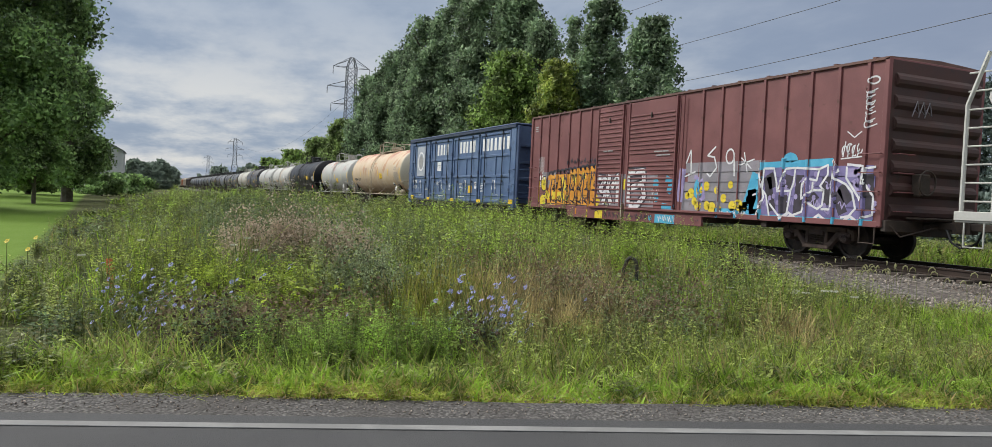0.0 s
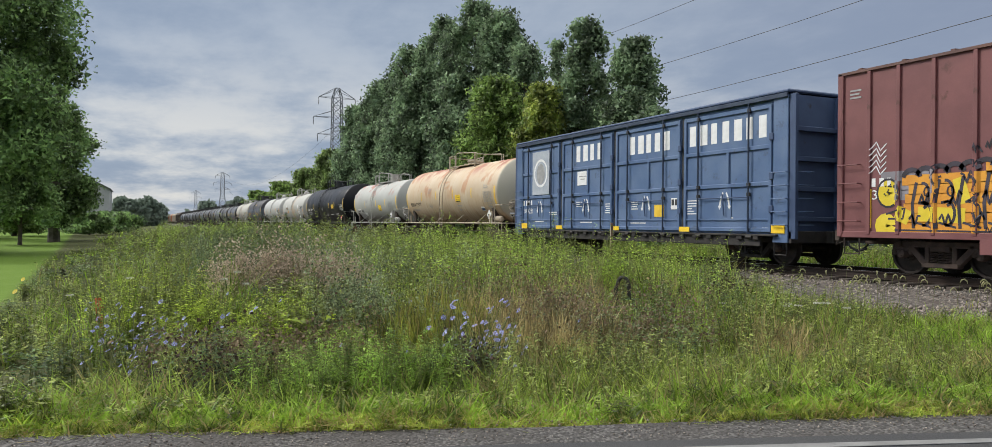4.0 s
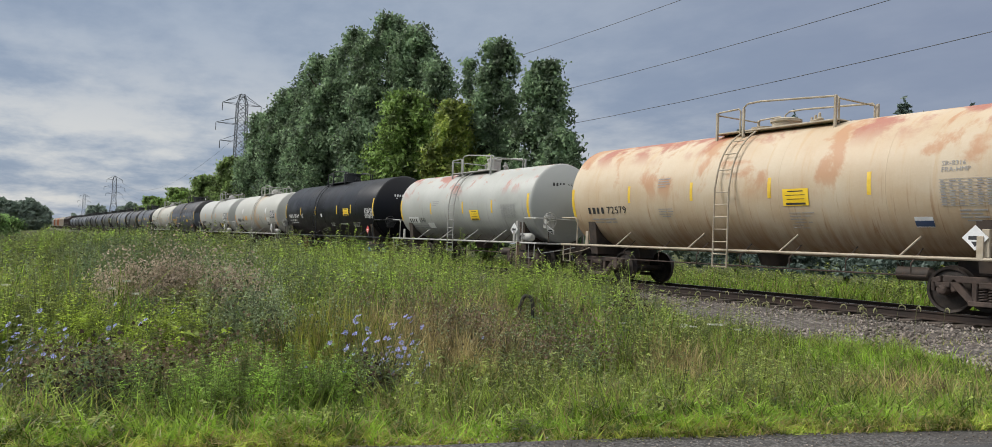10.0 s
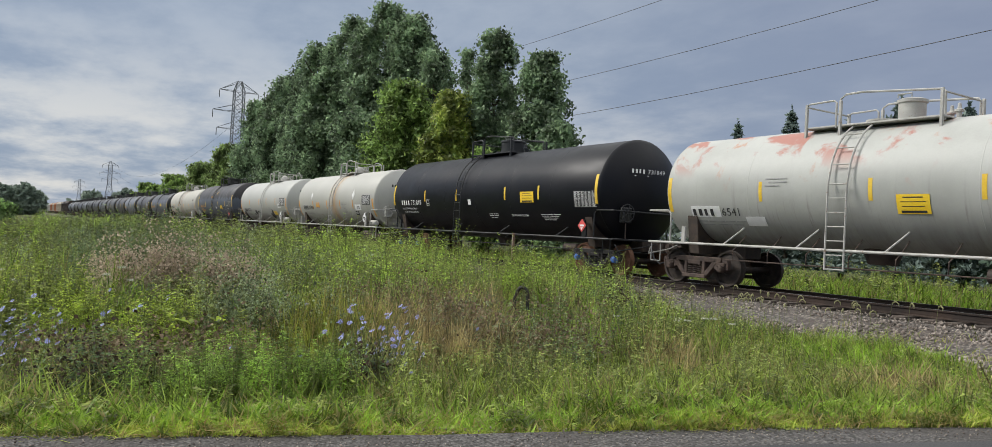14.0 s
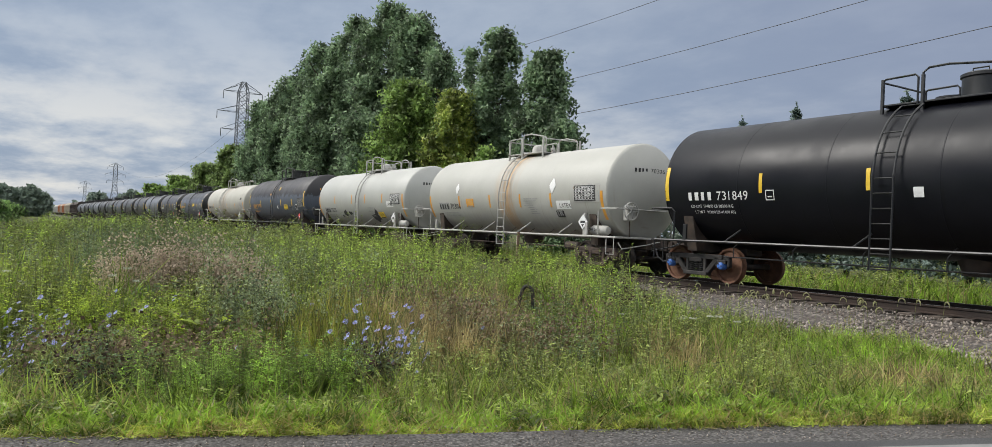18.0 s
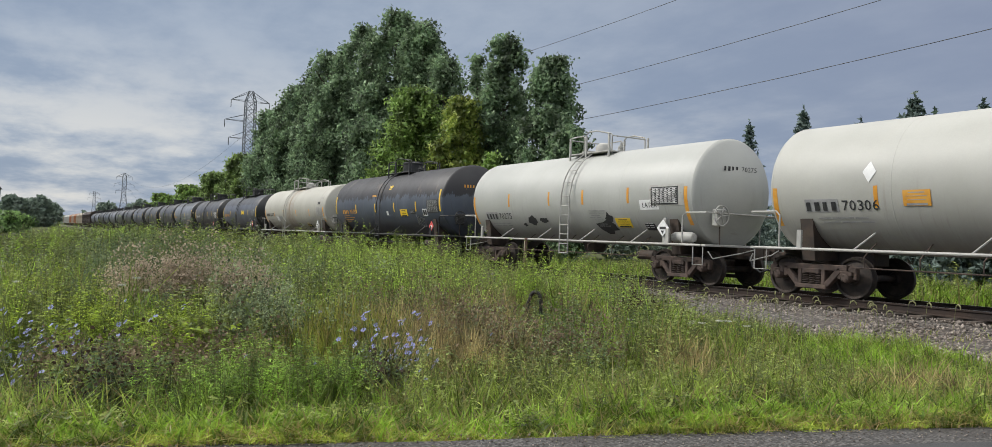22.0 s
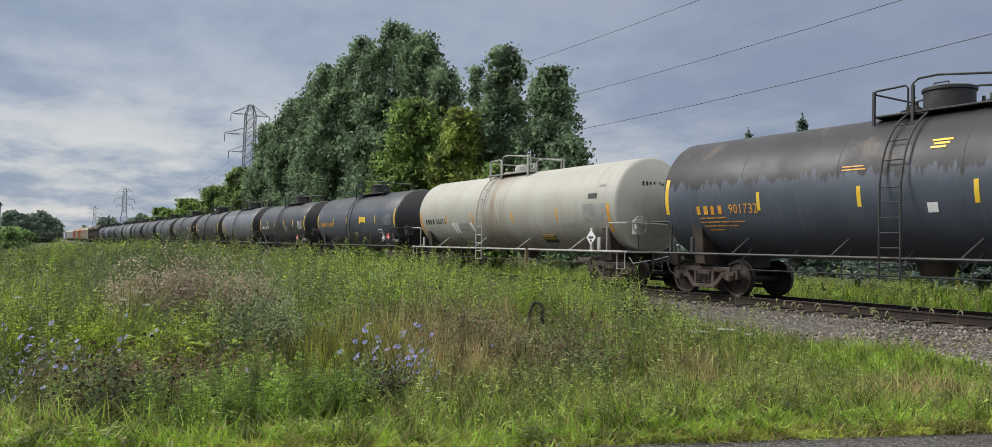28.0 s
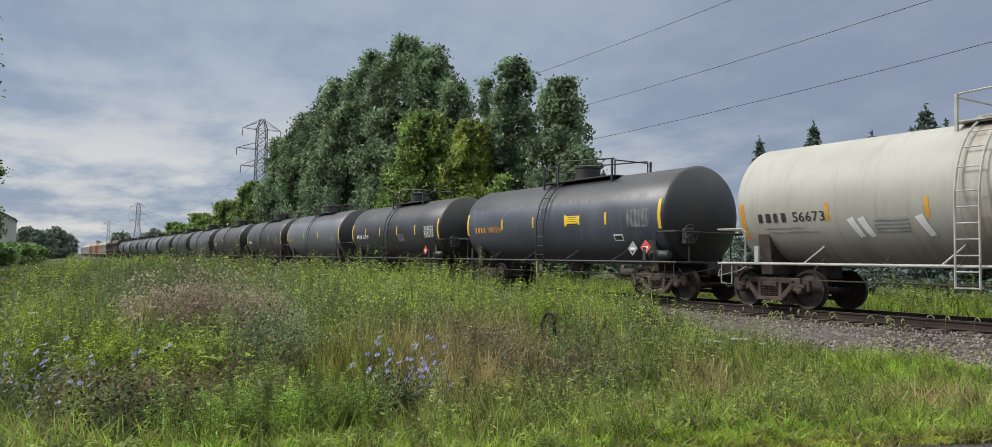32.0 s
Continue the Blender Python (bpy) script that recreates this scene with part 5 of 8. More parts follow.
def bend_prints():
    """Bend boards, sheets and lettering round the shells they are fixed to."""
    for car, r, zc in SHELLS:
        for ob in car.children_recursive:
            if ob.type != "MESH":
                continue
            m = ob.matrix_basis if ob.parent == car else ob.parent.matrix_basis
            y, z = m.translation.y, m.translation.z - zc
            if ob.parent.matrix_basis.is_identity and ob.parent != car or y > -0.3 or abs(math.hypot(y, z) - r) > 0.03:
                continue
            a0, rr, sx, x0 = math.atan2(z, -y), math.hypot(y, z), m.col[0].length, m.translation.x
            if ob.data.users > 1:
                ob.data = ob.data.copy()
            bm = bmesh.new()
            bm.from_mesh(ob.data)
            if len(bm.verts) < 400:
                for _ in range(3):
                    long = [e for e in bm.edges if abs(e.verts[0].co.z - e.verts[1].co.z) > 0.09]
                    if long:
                        bmesh.ops.subdivide_edges(bm, edges=long, cuts=1, use_grid_fill=True)
            for v in bm.verts:
                a, q = a0 + v.co.z / rr, rr - v.co.y
                v.co = (x0 + sx * v.co.x, -q * math.cos(a), zc + q * math.sin(a))
            bm.to_mesh(ob.data)
            bm.free()
            BENT.append(ob)
    for ob in BENT:
        ob.matrix_basis = Matrix.Identity(4)


BENT = []
bend_prints()


# ---- box cars and hoppers ----
def ribbon(path, width, y_of, layer, bm=None):
    """A painted stroke laid on a car side: path of (x, z), width, following the side's relief."""
    bm = bm or bmesh.new()
    pts = []
    for (x0, z0), (x1, z1) in zip(path, path[1:]):
        n = max(1, int(math.hypot(x1 - x0, z1 - z0) / 0.05))
        pts += [(x0 + (x1 - x0) * i / n, z0 + (z1 - z0) * i / n) for i in range(n)]
    pts.append(path[-1])
    rows, span = [], 4 if not callable(width) and width > 0.15 else 1
    for i, (x, z) in enumerate(pts):
        a, b = pts[max(i - 1, 0)], pts[min(i + 1, len(pts) - 1)]
        dx, dz = b[0] - a[0], b[1] - a[1]
        d = math.hypot(dx, dz) or 1
        w = (width(i / len(pts)) if callable(width) else width) / 2
        row = []
        for k in range(span + 1):
            q = 1 - 2 * k / span
            px, pz = x - dz / d * w * q, z + dx / d * w * q
            row.append(bm.verts.new((px, y_of(px, pz) - 0.003 - 0.0025 * layer, pz)))
        rows.append(row)
    for p, q in zip(rows, rows[1:]):
        for k in range(span):
            bm.faces.new((p[k], q[k], q[k + 1], p[k + 1]))
    return bm


def arc(cx, cz, rx, rz, a0, a1, n=10):
    return [(cx + rx * math.cos(radians(a0 + (a1 - a0) * i / n)), cz + rz * math.sin(radians(a0 + (a1 - a0) * i / n))) for i in range(n + 1)]


PAINTS = {
    "spray_white": surf("white_spray_paint", (0.62, 0.62, 0.64), (0.74, 0.74, 0.75), 0.6, 0, 6, 50, 0.05),
    "spray_orange": surf("orange_spray_paint", (0.62, 0.25, 0.02), (0.72, 0.33, 0.03), 0.6, 0, 3, 50, 0.05),
    "spray_yellow": surf("yellow_spray_paint", (0.66, 0.5, 0.02), (0.74, 0.58, 0.04), 0.6, 0, 3, 50, 0.05),
    "spray_cyan": surf("cyan_spray_paint", (0.05, 0.33, 0.52), (0.09, 0.42, 0.6), 0.6, 0, 3, 50, 0.05),
    "spray_violet": surf("violet_spray_paint", (0.13, 0.11, 0.25), (0.2, 0.17, 0.36), 0.6, 0, 3, 50, 0.05),
    "spray_dark": surf("near_black_spray_paint", (0.02, 0.016, 0.022), (0.05, 0.04, 0.06), 0.6, 0, 3, 50, 0.05),
    "spray_lilac": surf("lilac_spray_paint", (0.27, 0.22, 0.42), (0.36, 0.31, 0.52), 0.6, 0, 3, 50, 0.05),
    "spray_grey": surf("dull_grey_overpaint", (0.2, 0.19, 0.21), (0.28, 0.26, 0.29), 0.65, 0, 1.5, 50, 0.05, (0.16, 0.08, 0.08), 0.6),
}
M.update(PAINTS)

RED_POSTS = (-8.5, -7.78, -7.06, -6.26, -5.4, -4.64, -3.82, 2.41, 3.23, 4.0, 4.86, 5.62, 6.43, 7.26, 8.06)


def red_side(x, z):
    if -3.3 < x < 1.35:
        return -1.6 if z > 0.95 else -1.585
    return -1.595 if any(abs(x - p) < 0.05 for p in RED_POSTS) else -1.55


def red_box_car(s):
    car = thing("box_car", "oxide-red box car with graffiti along its lower side", "box car", "box cars of the train", pose(s, 0, 0))
    MOVERS.append((car, s))
    L = 8.57
    part("body", box((-L, L), (-1.55, 1.55), (0.82, 4.48), 0.02), "red_box", car)
    bm = bmesh.new()
    rings(bm, [[(x, -1.6, 4.46), (x, -1.6, 4.52), (x, -0.8, 4.56), (x, 0, 4.59), (x, 0.8, 4.56), (x, 1.6, 4.52), (x, 1.6, 4.46)] for x in (-L - 0.02, L + 0.02)])
    roof = part("roof", bm, "red_roof", car)
    for i in range(16):
        x = -L + 0.5 + i * 1.08
        bm = bmesh.new()
        rings(bm, [[(xx, -1.58, 4.5), (xx, -1.58, 4.555), (xx, 0, 4.625), (xx, 1.58, 4.555), (xx, 1.58, 4.5)] for xx in (x, x + 0.09)])
        part("roof_rib", bm, "red_roof", roof)
    post = mesh_of("side_post", box((-0.045, 0.045), (-1.595, -1.54), (0.86, 4.46), 0.008), "red_box")
    for x in RED_POSTS:
        part("side_post", post, None, car).location = (x, 0, 0)
        part("side_post", post, None, car).matrix_basis = pose(-x, 0, 0, 0, 0, 180)
    for x in (-L + 0.03, L - 0.03):
        part("corner_post", box((x - 0.06, x + 0.06), (-1.6, 1.6), (0.8, 4.5), 0.01), "red_box", car)
    part("side_sill", box((-L, L), (-1.58, -1.5), (0.78, 0.92), 0.01), "red_box", car)
    part("side_sill", box((-L, L), (1.5, 1.58), (0.78, 0.92), 0.01), "red_box", car)
    part("deep_sill", box((-5.3, 2.6), (-1.585, -1.5), (0.5, 0.8), 0.01), "red_box", car)
    part("centre_sill", box((-L - 0.3, L + 0.3), (-0.35, 0.35), (0.62, 0.9), 0.01), "steel_dark", car)
    for x in (-5.0, -2.5, 0, 2.5, 5.0):
        part("cross_bearer", box((x - 0.1, x + 0.1), (-1.5, 1.5), (0.62, 0.84), 0.01), "steel_dark", car)
    for x0, x1, top in ((-3.27, -1.64, 4.42), (-1.32, 1.28, 4.12)):
        door = part("door", box((x0, x1), (-1.6, -1.56), (0.96, 4.42), 0.008), "red_box", car)
        n = 22
        for i in range(n):
            z = 1.1 + (top - 1.25) * i / (n - 1)
            if abs(i - 11) == 0 and x0 > -2:
                continue
            part("door_corrugation", box((x0 + 0.09, x1 - 0.09), (-1.625, -1.595), (z - 0.035, z + 0.02), 0.01), "red_box", door)
        for x in (x0 + 0.035, x1 - 0.035):
            part("door_edge", box((x - 0.035, x + 0.035), (-1.635, -1.59), (0.96, 4.42), 0.006), "red_box", door)
        part("door_handle", box(((x0 + x1) / 2 - 0.03, (x0 + x1) / 2 + 0.03), (-1.66, -1.62), (3.85, 4.02), 0.01), "steel_dark", door)
    for x in (-1.5, 1.45, 1.62):
        part("lock_rod", bar([(x, -1.63, 0.9), (x, -1.63, 4.4)], 0.02), "red_box", car)
    part("door_track", box((-3.6, 3.9), (-1.66, -1.58), (0.88, 0.95), 0.008), "red_box", car)
    # corrugated end, its shade put into a darker, grimy red
    for sx in (-1, 1):
        for i in range(7):
            z = 1.15 + 0.48 * i
            bm = bmesh.new()
            rings(bm, [[(sx * (L + d), -1.4 + 0.04 * abs(d - 0.05), z + h) for d, h in ((0.02, -0.17), (0.11, -0.08), (0.13, 0.0), (0.11, 0.08), (0.02, 0.17))],
                       [(sx * (L + d), 1.4, z + h) for d, h in ((0.02, -0.17), (0.11, -0.08), (0.13, 0.0), (0.11, 0.08), (0.02, 0.17))]])
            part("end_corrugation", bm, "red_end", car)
        # sheet added over the end to carry the shaded red
        part("end_sheet", box((min(sx * L, sx * (L + 0.034)), max(sx * L, sx * (L + 0.034))), (-1.5, 1.5), (0.95, 4.46), 0.004), "red_end", car, "added end sheet, grimy and darkened for shade")
        part("end_sill", box((min(sx * L, sx * (L + 0.12)), max(sx * L, sx * (L + 0.12))), (-1.55, 1.55), (0.7, 0.95), 0.01), "steel_dark", car)
        for k in range(4):
            z = 1.15 + 0.42 * k
            x = sx * (L - 0.3)
            part("grab_iron", bar([(x - 0.27, -1.56, z), (x - 0.27, -1.66, z), (x + 0.27, -1.66, z), (x + 0.27, -1.56, z)], 0.014), "red_box", car)
            part("grab_iron", bar([(sx * L, -1.35, z), (sx * (L + 0.2), -1.35, z), (sx * (L + 0.2), -0.85, z), (sx * L, -0.85, z)], 0.014), "red_box", car)
        x = sx * (L - 0.35)
        part("stirrup_step", bar([(x - 0.2, -1.55, 0.8), (x - 0.2, -1.55, 0.42), (x + 0.2, -1.55, 0.42), (x + 0.2, -1.55, 0.8)], 0.018), "steel_dark", car)
        part("uncoupling_lever", bar([(sx * (L + 0.1), -1.4, 0.85), (sx * (L + 0.3), -1.3, 0.6), (sx * (L + 0.45), -0.3, 0.85)], 0.018), "steel_dark", car)
    part("brake_housing", box((L + 0.1, L + 0.32), (-0.8, -0.45), (1.5, 2.0), 0.03), "steel_dark", car)
    part("brake_wheel", bar([(L + 0.36, -0.62 + 0.27 * math.cos(a), 1.8 + 0.27 * math.sin(a)) for a in np.linspace(0, 6.283, 21)], 0.02), "steel_dark", car)
    part("end_platform", box((L + 0.1, L + 0.55), (-0.9, 0.9), (1.0, 1.04), 0.006), "steel_dark", car)
    bm = bmesh.new()
    quad_box(bm, (L + 0.02, L + 0.026), (-0.55, 0.05), (4.15, 4.32))
    part("end_mark_board", bm, "red", car, "small red board on the car end")
    for k in range(3):
        part("sprayed_tag", bar([(L + 0.14, -0.95 + 0.2 * k, 3.25), (L + 0.14, -0.8 + 0.2 * k, 3.6), (L + 0.14, -0.72 + 0.2 * k, 3.3), (L + 0.14, -0.9 + 0.2 * k, 3.42)], 0.012, 4), "spray_grey", car, "pale sprayed scribble")
    couplers(car, -L - 0.15, L + 0.15)
    trucks(car, (-6.45, 6.35))

    def paint(name, tone, strokes, layer, label=""):
        for path, w in strokes:
            part(name, ribbon(path, w, red_side, layer), tone, car, label)

    rng = random.Random(8)

    def squiggle(x, z, w, h, bends):
        return [(x + w * k / bends, z + h * (0.5 + 0.5 * math.sin(2.4 * k + rng.uniform(-0.7, 0.7)))) for k in range(bends + 1)]

    def bands(x0, x1, z0, z1, n, wave=0.0):
        """Rows of overlapping strokes that fill a field."""
        d = (z1 - z0) / n
        return [([(x0 + rng.uniform(-wave, wave), z0 + d * (i + 0.5)), (x1 + rng.uniform(-wave, wave), z0 + d * (i + 0.5))], d * 1.08) for i in range(n)]

    paint("overpaint", "spray_grey", bands(1.7, 5.0, 0.95, 2.35, 5, 0.15) + bands(-7.4, -6.2, 1.6, 2.2, 3, 0.1) + bands(-3.1, 0.3, 1.0, 2.05, 4, 0.12), 0, "grey rolled-on patch")
    # orange and yellow piece with heavy black outlines
    paint("graffiti_fill", "spray_orange", bands(-6.9, -3.25, 0.92, 2.1, 6, 0.1) + [([(-5.25, 0.72), (-4.3, 0.72)], 0.22), ([(-5.2, 2.15), (-3.25, 2.3)], 0.25)], 1, "orange graffiti fill")
    yellow = [(arc(-7.3, 1.75, 0.14, 0.18, 0, 360, 12), 0.28), (arc(-7.35, 1.05, 0.14, 0.14, 0, 360, 12), 0.26), ([(-7.1, 1.35), (-6.8, 1.2)], 0.3), ([(-6.6, 1.3), (-5.6, 1.25)], 0.3), ([(-5.75, 2.0), (-5.6, 1.5)], 0.25),
              ([(-3.35, 1.3), (-3.0, 1.0)], 0.34), ([(-4.2, 0.66), (-2.75, 0.66)], 0.28), ([(-5.0, 2.05), (-4.75, 1.8)], 0.22), ([(-4.3, 2.1), (-4.1, 1.9)], 0.2), ([(-1.45, 1.55), (-1.42, 1.9)], 0.12)]
    for k in range(17):
        cx, cz, r = 1.8 + 0.17 * k + rng.uniform(-0.08, 0.08), rng.uniform(1.0, 1.8), rng.uniform(0.09, 0.17)
        yellow.append((arc(cx, cz, r * 0.5, r * 0.55, 0, 360, 10), r))
    paint("graffiti_dot", "spray_yellow", yellow, 2, "yellow spray-painted dots and fills")
    black = []
    for k in range(12):
        x = -6.75 + 0.31 * k
        black.append((arc(x, 2.05 + 0.022 * k, 0.19, 0.17, 5, 175, 8), 0.1))
    for k in range(7):
        x = -6.7 + 0.5 * k
        z1 = 1.95 + 0.04 * k
        black += [([(x, 1.0), (x - 0.03, 1.5), (x + 0.06, z1)], 0.07), (arc(x + 0.2, z1 - 0.28, 0.15, 0.26, 100, -80, 9), 0.06), (arc(x + 0.22, 1.3, 0.17, 0.24, 110, -100, 9), 0.06), ([(x + 0.1, 1.52), (x + 0.32, 1.5 + 0.06 * (k % 3))], 0.05),
                  (arc(x + 0.3, 1.75, 0.07, 0.1, 0, 360, 8), 0.035), ([(x + 0.05, 1.12), (x + 0.42, 1.02)], 0.045)]
    black += [(squiggle(-6.8 + 0.22 * k, 1.05 + 0.4 * (k % 3), 0.26, 0.3, 4), 0.045) for k in range(16)]
    black += [(arc(-7.3, 1.75, 0.27, 0.3, 0, 360, 14), 0.045), ([(-7.35, 1.3), (-6.9, 1.42), (-6.95, 1.2), (-7.3, 1.2)], 0.04), ([(-7.1, 0.96), (-3.1, 0.93)], 0.035)]
    black += [(arc(rng.uniform(-7.45, -7.15), rng.uniform(1.6, 1.95), 0.012, 0.012, 0, 360, 6), 0.02) for _ in range(12)]
    for k in range(11):
        black.append((squiggle(-2.65 + 0.27 * k, 0.57, 0.2, 0.2, 5), 0.03))
    for k in range(9):
        black.append((squiggle(-5.45 + 0.24 * k, 2.46 + 0.05 * (k % 2), 0.18, 0.2, 5), 0.035))
    for k in range(4):
        black += [(arc(-4.35 + 0.4 * k, 0.64, 0.15, 0.16, 0, 180, 8), 0.04), (squiggle(-5.2 + 0.24 * k, 0.92, 0.2, 0.14, 5), 0.025)]
    for k in range(5):
        black.append((squiggle(2.2 + 0.24 * k, 0.6 + 0.2 * (k > 1), 0.2, 0.15, 5), 0.03))
    paint("graffiti_outline", "spray_dark", black, 3, "black graffiti outlines")
    # black and white piece over the louvred doors
    pale = [[(-3.05, 1.95), (-2.6, 1.9), (-2.95, 1.55), (-2.55, 1.4), (-2.75, 1.05)], [(-2.35, 2.05), (-2.45, 1.5), (-2.2, 1.05)], [(-2.2, 1.6), (-1.85, 2.0), (-1.8, 1.05)], [(-1.2, 2.05), (-1.15, 1.1)],
            [(-1.2, 2.1), (-0.35, 2.15), (-0.3, 1.8)], [(-1.0, 1.6), (-0.4, 1.75), (-0.25, 1.35), (-0.6, 1.05), (-1.1, 1.05)]]
    paint("letter_shadow", "spray_dark", [(p, 0.34) for p in pale], 3, "black shadow of the pale graffiti letters")
    paint("pale_letter", "spray_white", [(p, 0.2) for p in pale], 4, "faded pale graffiti letters")
    paint("letter_core", "spray_grey", [([((x0 + x1) / 2 - 0.05, (z0 + z1) / 2), ((x0 + x1) / 2 + 0.07, (z0 + z1) / 2 + 0.06)], 0.08) for p in pale for (x0, z0), (x1, z1) in zip(p, p[1:])], 5)
    paint("sprayed_tag", "spray_white", [(squiggle(0.0 + 0.13 * k, 1.15 + 0.2 * (k % 2), 0.12, 0.22, 4), 0.022) for k in range(4)] + [(squiggle(0.5 + 0.25 * k, 0.56, 0.2, 0.2, 5), 0.03) for k in range(4)] + [(squiggle(3.3 + 0.22 * k, 0.84, 0.18, 0.16, 4), 0.03) for k in range(5)], 4, "white sprayed scribble")
    cyan = [(arc(0.35, 1.75, 0.07, 0.08, 0, 360, 10), 0.16), (arc(0.4, 1.3, 0.06, 0.07, 0, 360, 10), 0.14), ([(0.85, 1.9), (1.15, 1.8), (1.0, 1.45)], 0.22), (arc(0.1, 0.66, 0.04, 0.05, 0, 360, 8), 0.1), ([(0.35, 0.65), (1.75, 0.65)], 0.27), ([(0.7, 1.05), (1.3, 1.0)], 0.2),
            ([(3.1, 0.92), (5.0, 0.95)], 0.26), (arc(2.35, 1.6, 0.09, 0.2, 0, 360, 12), 0.2), ([(4.4, 1.05), (4.75, 2.0)], 0.42), ([(4.6, 1.6), (4.7, 0.95)], 0.4), ([(4.8, 2.2), (7.2, 2.25)], 0.2), (arc(5.85, 2.3, 0.15, 0.12, 0, 180, 8), 0.22), ([(4.7, 0.9), (8.35, 0.88)], 0.16)]
    paint("graffiti_halo", "spray_cyan", cyan, 2, "cyan graffiti background")
    paint("graffiti_shade", "spray_lilac", [([(2.15, 1.95), (2.5, 1.85), (2.62, 1.35), (2.4, 1.2)], 0.12), ([(1.85, 0.62), (2.1, 0.66)], 0.26), ([(1.5, 1.2), (1.6, 2.2)], 0.3)], 1, "lilac sprayed patch")
    paint("graffiti_fill", "spray_violet", bands(4.95, 8.35, 0.95, 2.15, 5, 0.06), 3, "violet graffiti ground")
    # dark violet letters with thin white rims
    cores = [
        [(5.12, 1.91), (5.18, 1.59), (5.33, 1.05)],
        [(5.18, 2.0), (5.33, 1.64)],
        [(5.7, 1.46), (5.73, 1.0)],
        [(5.87, 1.96), (5.79, 1.64)],
        [(6.22, 1.96), (6.16, 1.0)],
        [(6.74, 1.5), (6.57, 1.28)],
        [(7.03, 1.91), (7.06, 1.23)],
        [(7.32, 1.59), (7.55, 1.05)],
        [(7.43, 1.69), (7.72, 1.32)],
        [(8.21, 1.96), (8.21, 1.73), (8.27, 1.14)]]
    rims = [
        [(4.98, 2.14), (4.95, 1.59), (5.09, 1.46), (5.24, 0.91)],
        [(4.98, 2.14), (5.33, 2.14), (5.44, 1.78), (5.47, 1.55), (5.67, 1.94), (5.73, 2.12)],
        [(5.47, 1.55), (5.93, 1.57), (5.82, 0.91), (5.53, 0.96), (5.24, 1.23)],
        [(5.73, 2.12), (6.05, 2.14), (6.02, 1.78), (5.93, 1.57)],
        [(6.05, 2.14), (6.8, 2.09), (6.74, 1.82), (6.45, 1.87), (6.28, 1.73), (6.28, 1.37), (6.62, 1.59), (6.62, 1.78)],
        [(6.62, 1.59), (6.97, 1.59), (6.94, 1.23), (6.8, 1.14), (6.39, 1.32), (6.31, 1.05), (5.87, 0.91)],
        [(6.8, 2.09), (7.06, 2.19), (7.06, 1.96), (6.85, 1.69), (6.97, 1.59)],
        [(7.2, 2.05), (7.26, 1.87), (7.6, 1.73), (7.78, 1.55), (7.89, 1.18), (7.72, 1.0), (7.49, 0.96)],
        [(7.6, 2.14), (7.6, 1.87), (8.01, 1.37), (8.07, 2.14), (7.6, 2.19)],
        [(7.2, 2.05), (7.17, 1.14), (6.91, 1.14)],
        [(8.38, 2.12), (8.12, 2.09), (8.07, 1.78), (8.35, 1.46), (8.35, 1.05), (8.01, 0.96)]]
    paint("letter_fill", "spray_dark", [(p, 0.26) for p in cores], 4, "near-black graffiti letter fill")
    paint("letter_core", "spray_lilac", [(arc(rng.uniform(4.95, 8.4), rng.uniform(1.0, 2.1), 0.03, 0.04, 0, 360, 8), 0.06) for _ in range(34)] + [(squiggle(5.0 + 0.4 * k, 1.15 + 0.5 * (k % 2), 0.24, 0.22, 4), 0.03) for k in range(8)], 5)
    paint("letter_fill", "spray_lilac", [([(7.62, 2.0), (8.02, 1.98)], 0.2), ([(7.75, 1.8), (7.95, 1.5)], 0.14)], 5, "lilac graffiti letter fill")
    paint("letter_rim", "spray_white", [(p, 0.055) for p in rims], 6, "white rim of the violet graffiti letters")
    paint("letter_spike", "spray_white", [([(5.55, 0.84), (5.9, 1.02), (6.2, 0.84)], 0.07), ([(6.6, 0.84), (6.85, 1.0), (7.1, 0.84)], 0.07), ([(7.5, 0.84), (7.75, 1.0), (8.0, 0.85)], 0.07), ([(4.85, 1.5), (4.6, 1.45)], 0.05), ([(4.75, 0.92), (5.0, 1.4), (4.8, 2.15)], 0.06), ([(7.2, 2.3), (7.35, 2.0)], 0.1)], 4)
    digits = [([(1.75, 2.35), (1.95, 2.75), (2.0, 2.0)], 0.05), ([(1.7, 1.95), (2.2, 2.1)], 0.045), ([(3.05, 2.8), (2.7, 2.55), (3.0, 2.5), (3.12, 2.2), (2.85, 1.95), (2.7, 2.05)], 0.05), (arc(3.65, 2.5, 0.16, 0.2, 0, 360, 14), 0.05),
              ([(3.81, 2.5), (3.85, 1.95)], 0.05), ([(4.2, 2.6), (4.35, 2.05)], 0.04), ([(4.05, 2.25), (4.6, 2.4)], 0.04), ([(4.1, 2.45), (4.5, 2.15)], 0.04)]
    paint("painted_digit", "spray_white", digits, 3, "white sprayed digits one five nine and a star")
    tag = [(arc(8.2, 4.05, 0.14, 0.08, 0, 360, 12), 0.04)]
    for k in range(7):
        z = 3.85 - 0.13 * k
        tag.append((arc(8.12 + rng.uniform(-0.04, 0.1), z, rng.uniform(0.05, 0.12), rng.uniform(0.05, 0.1), rng.uniform(0, 180), rng.uniform(220, 420), 9), 0.03))
        tag.append(([(8.04 + rng.uniform(0, 0.1), z - 0.06), (8.28 + rng.uniform(-0.05, 0.06), z + rng.uniform(-0.02, 0.12))], 0.026))
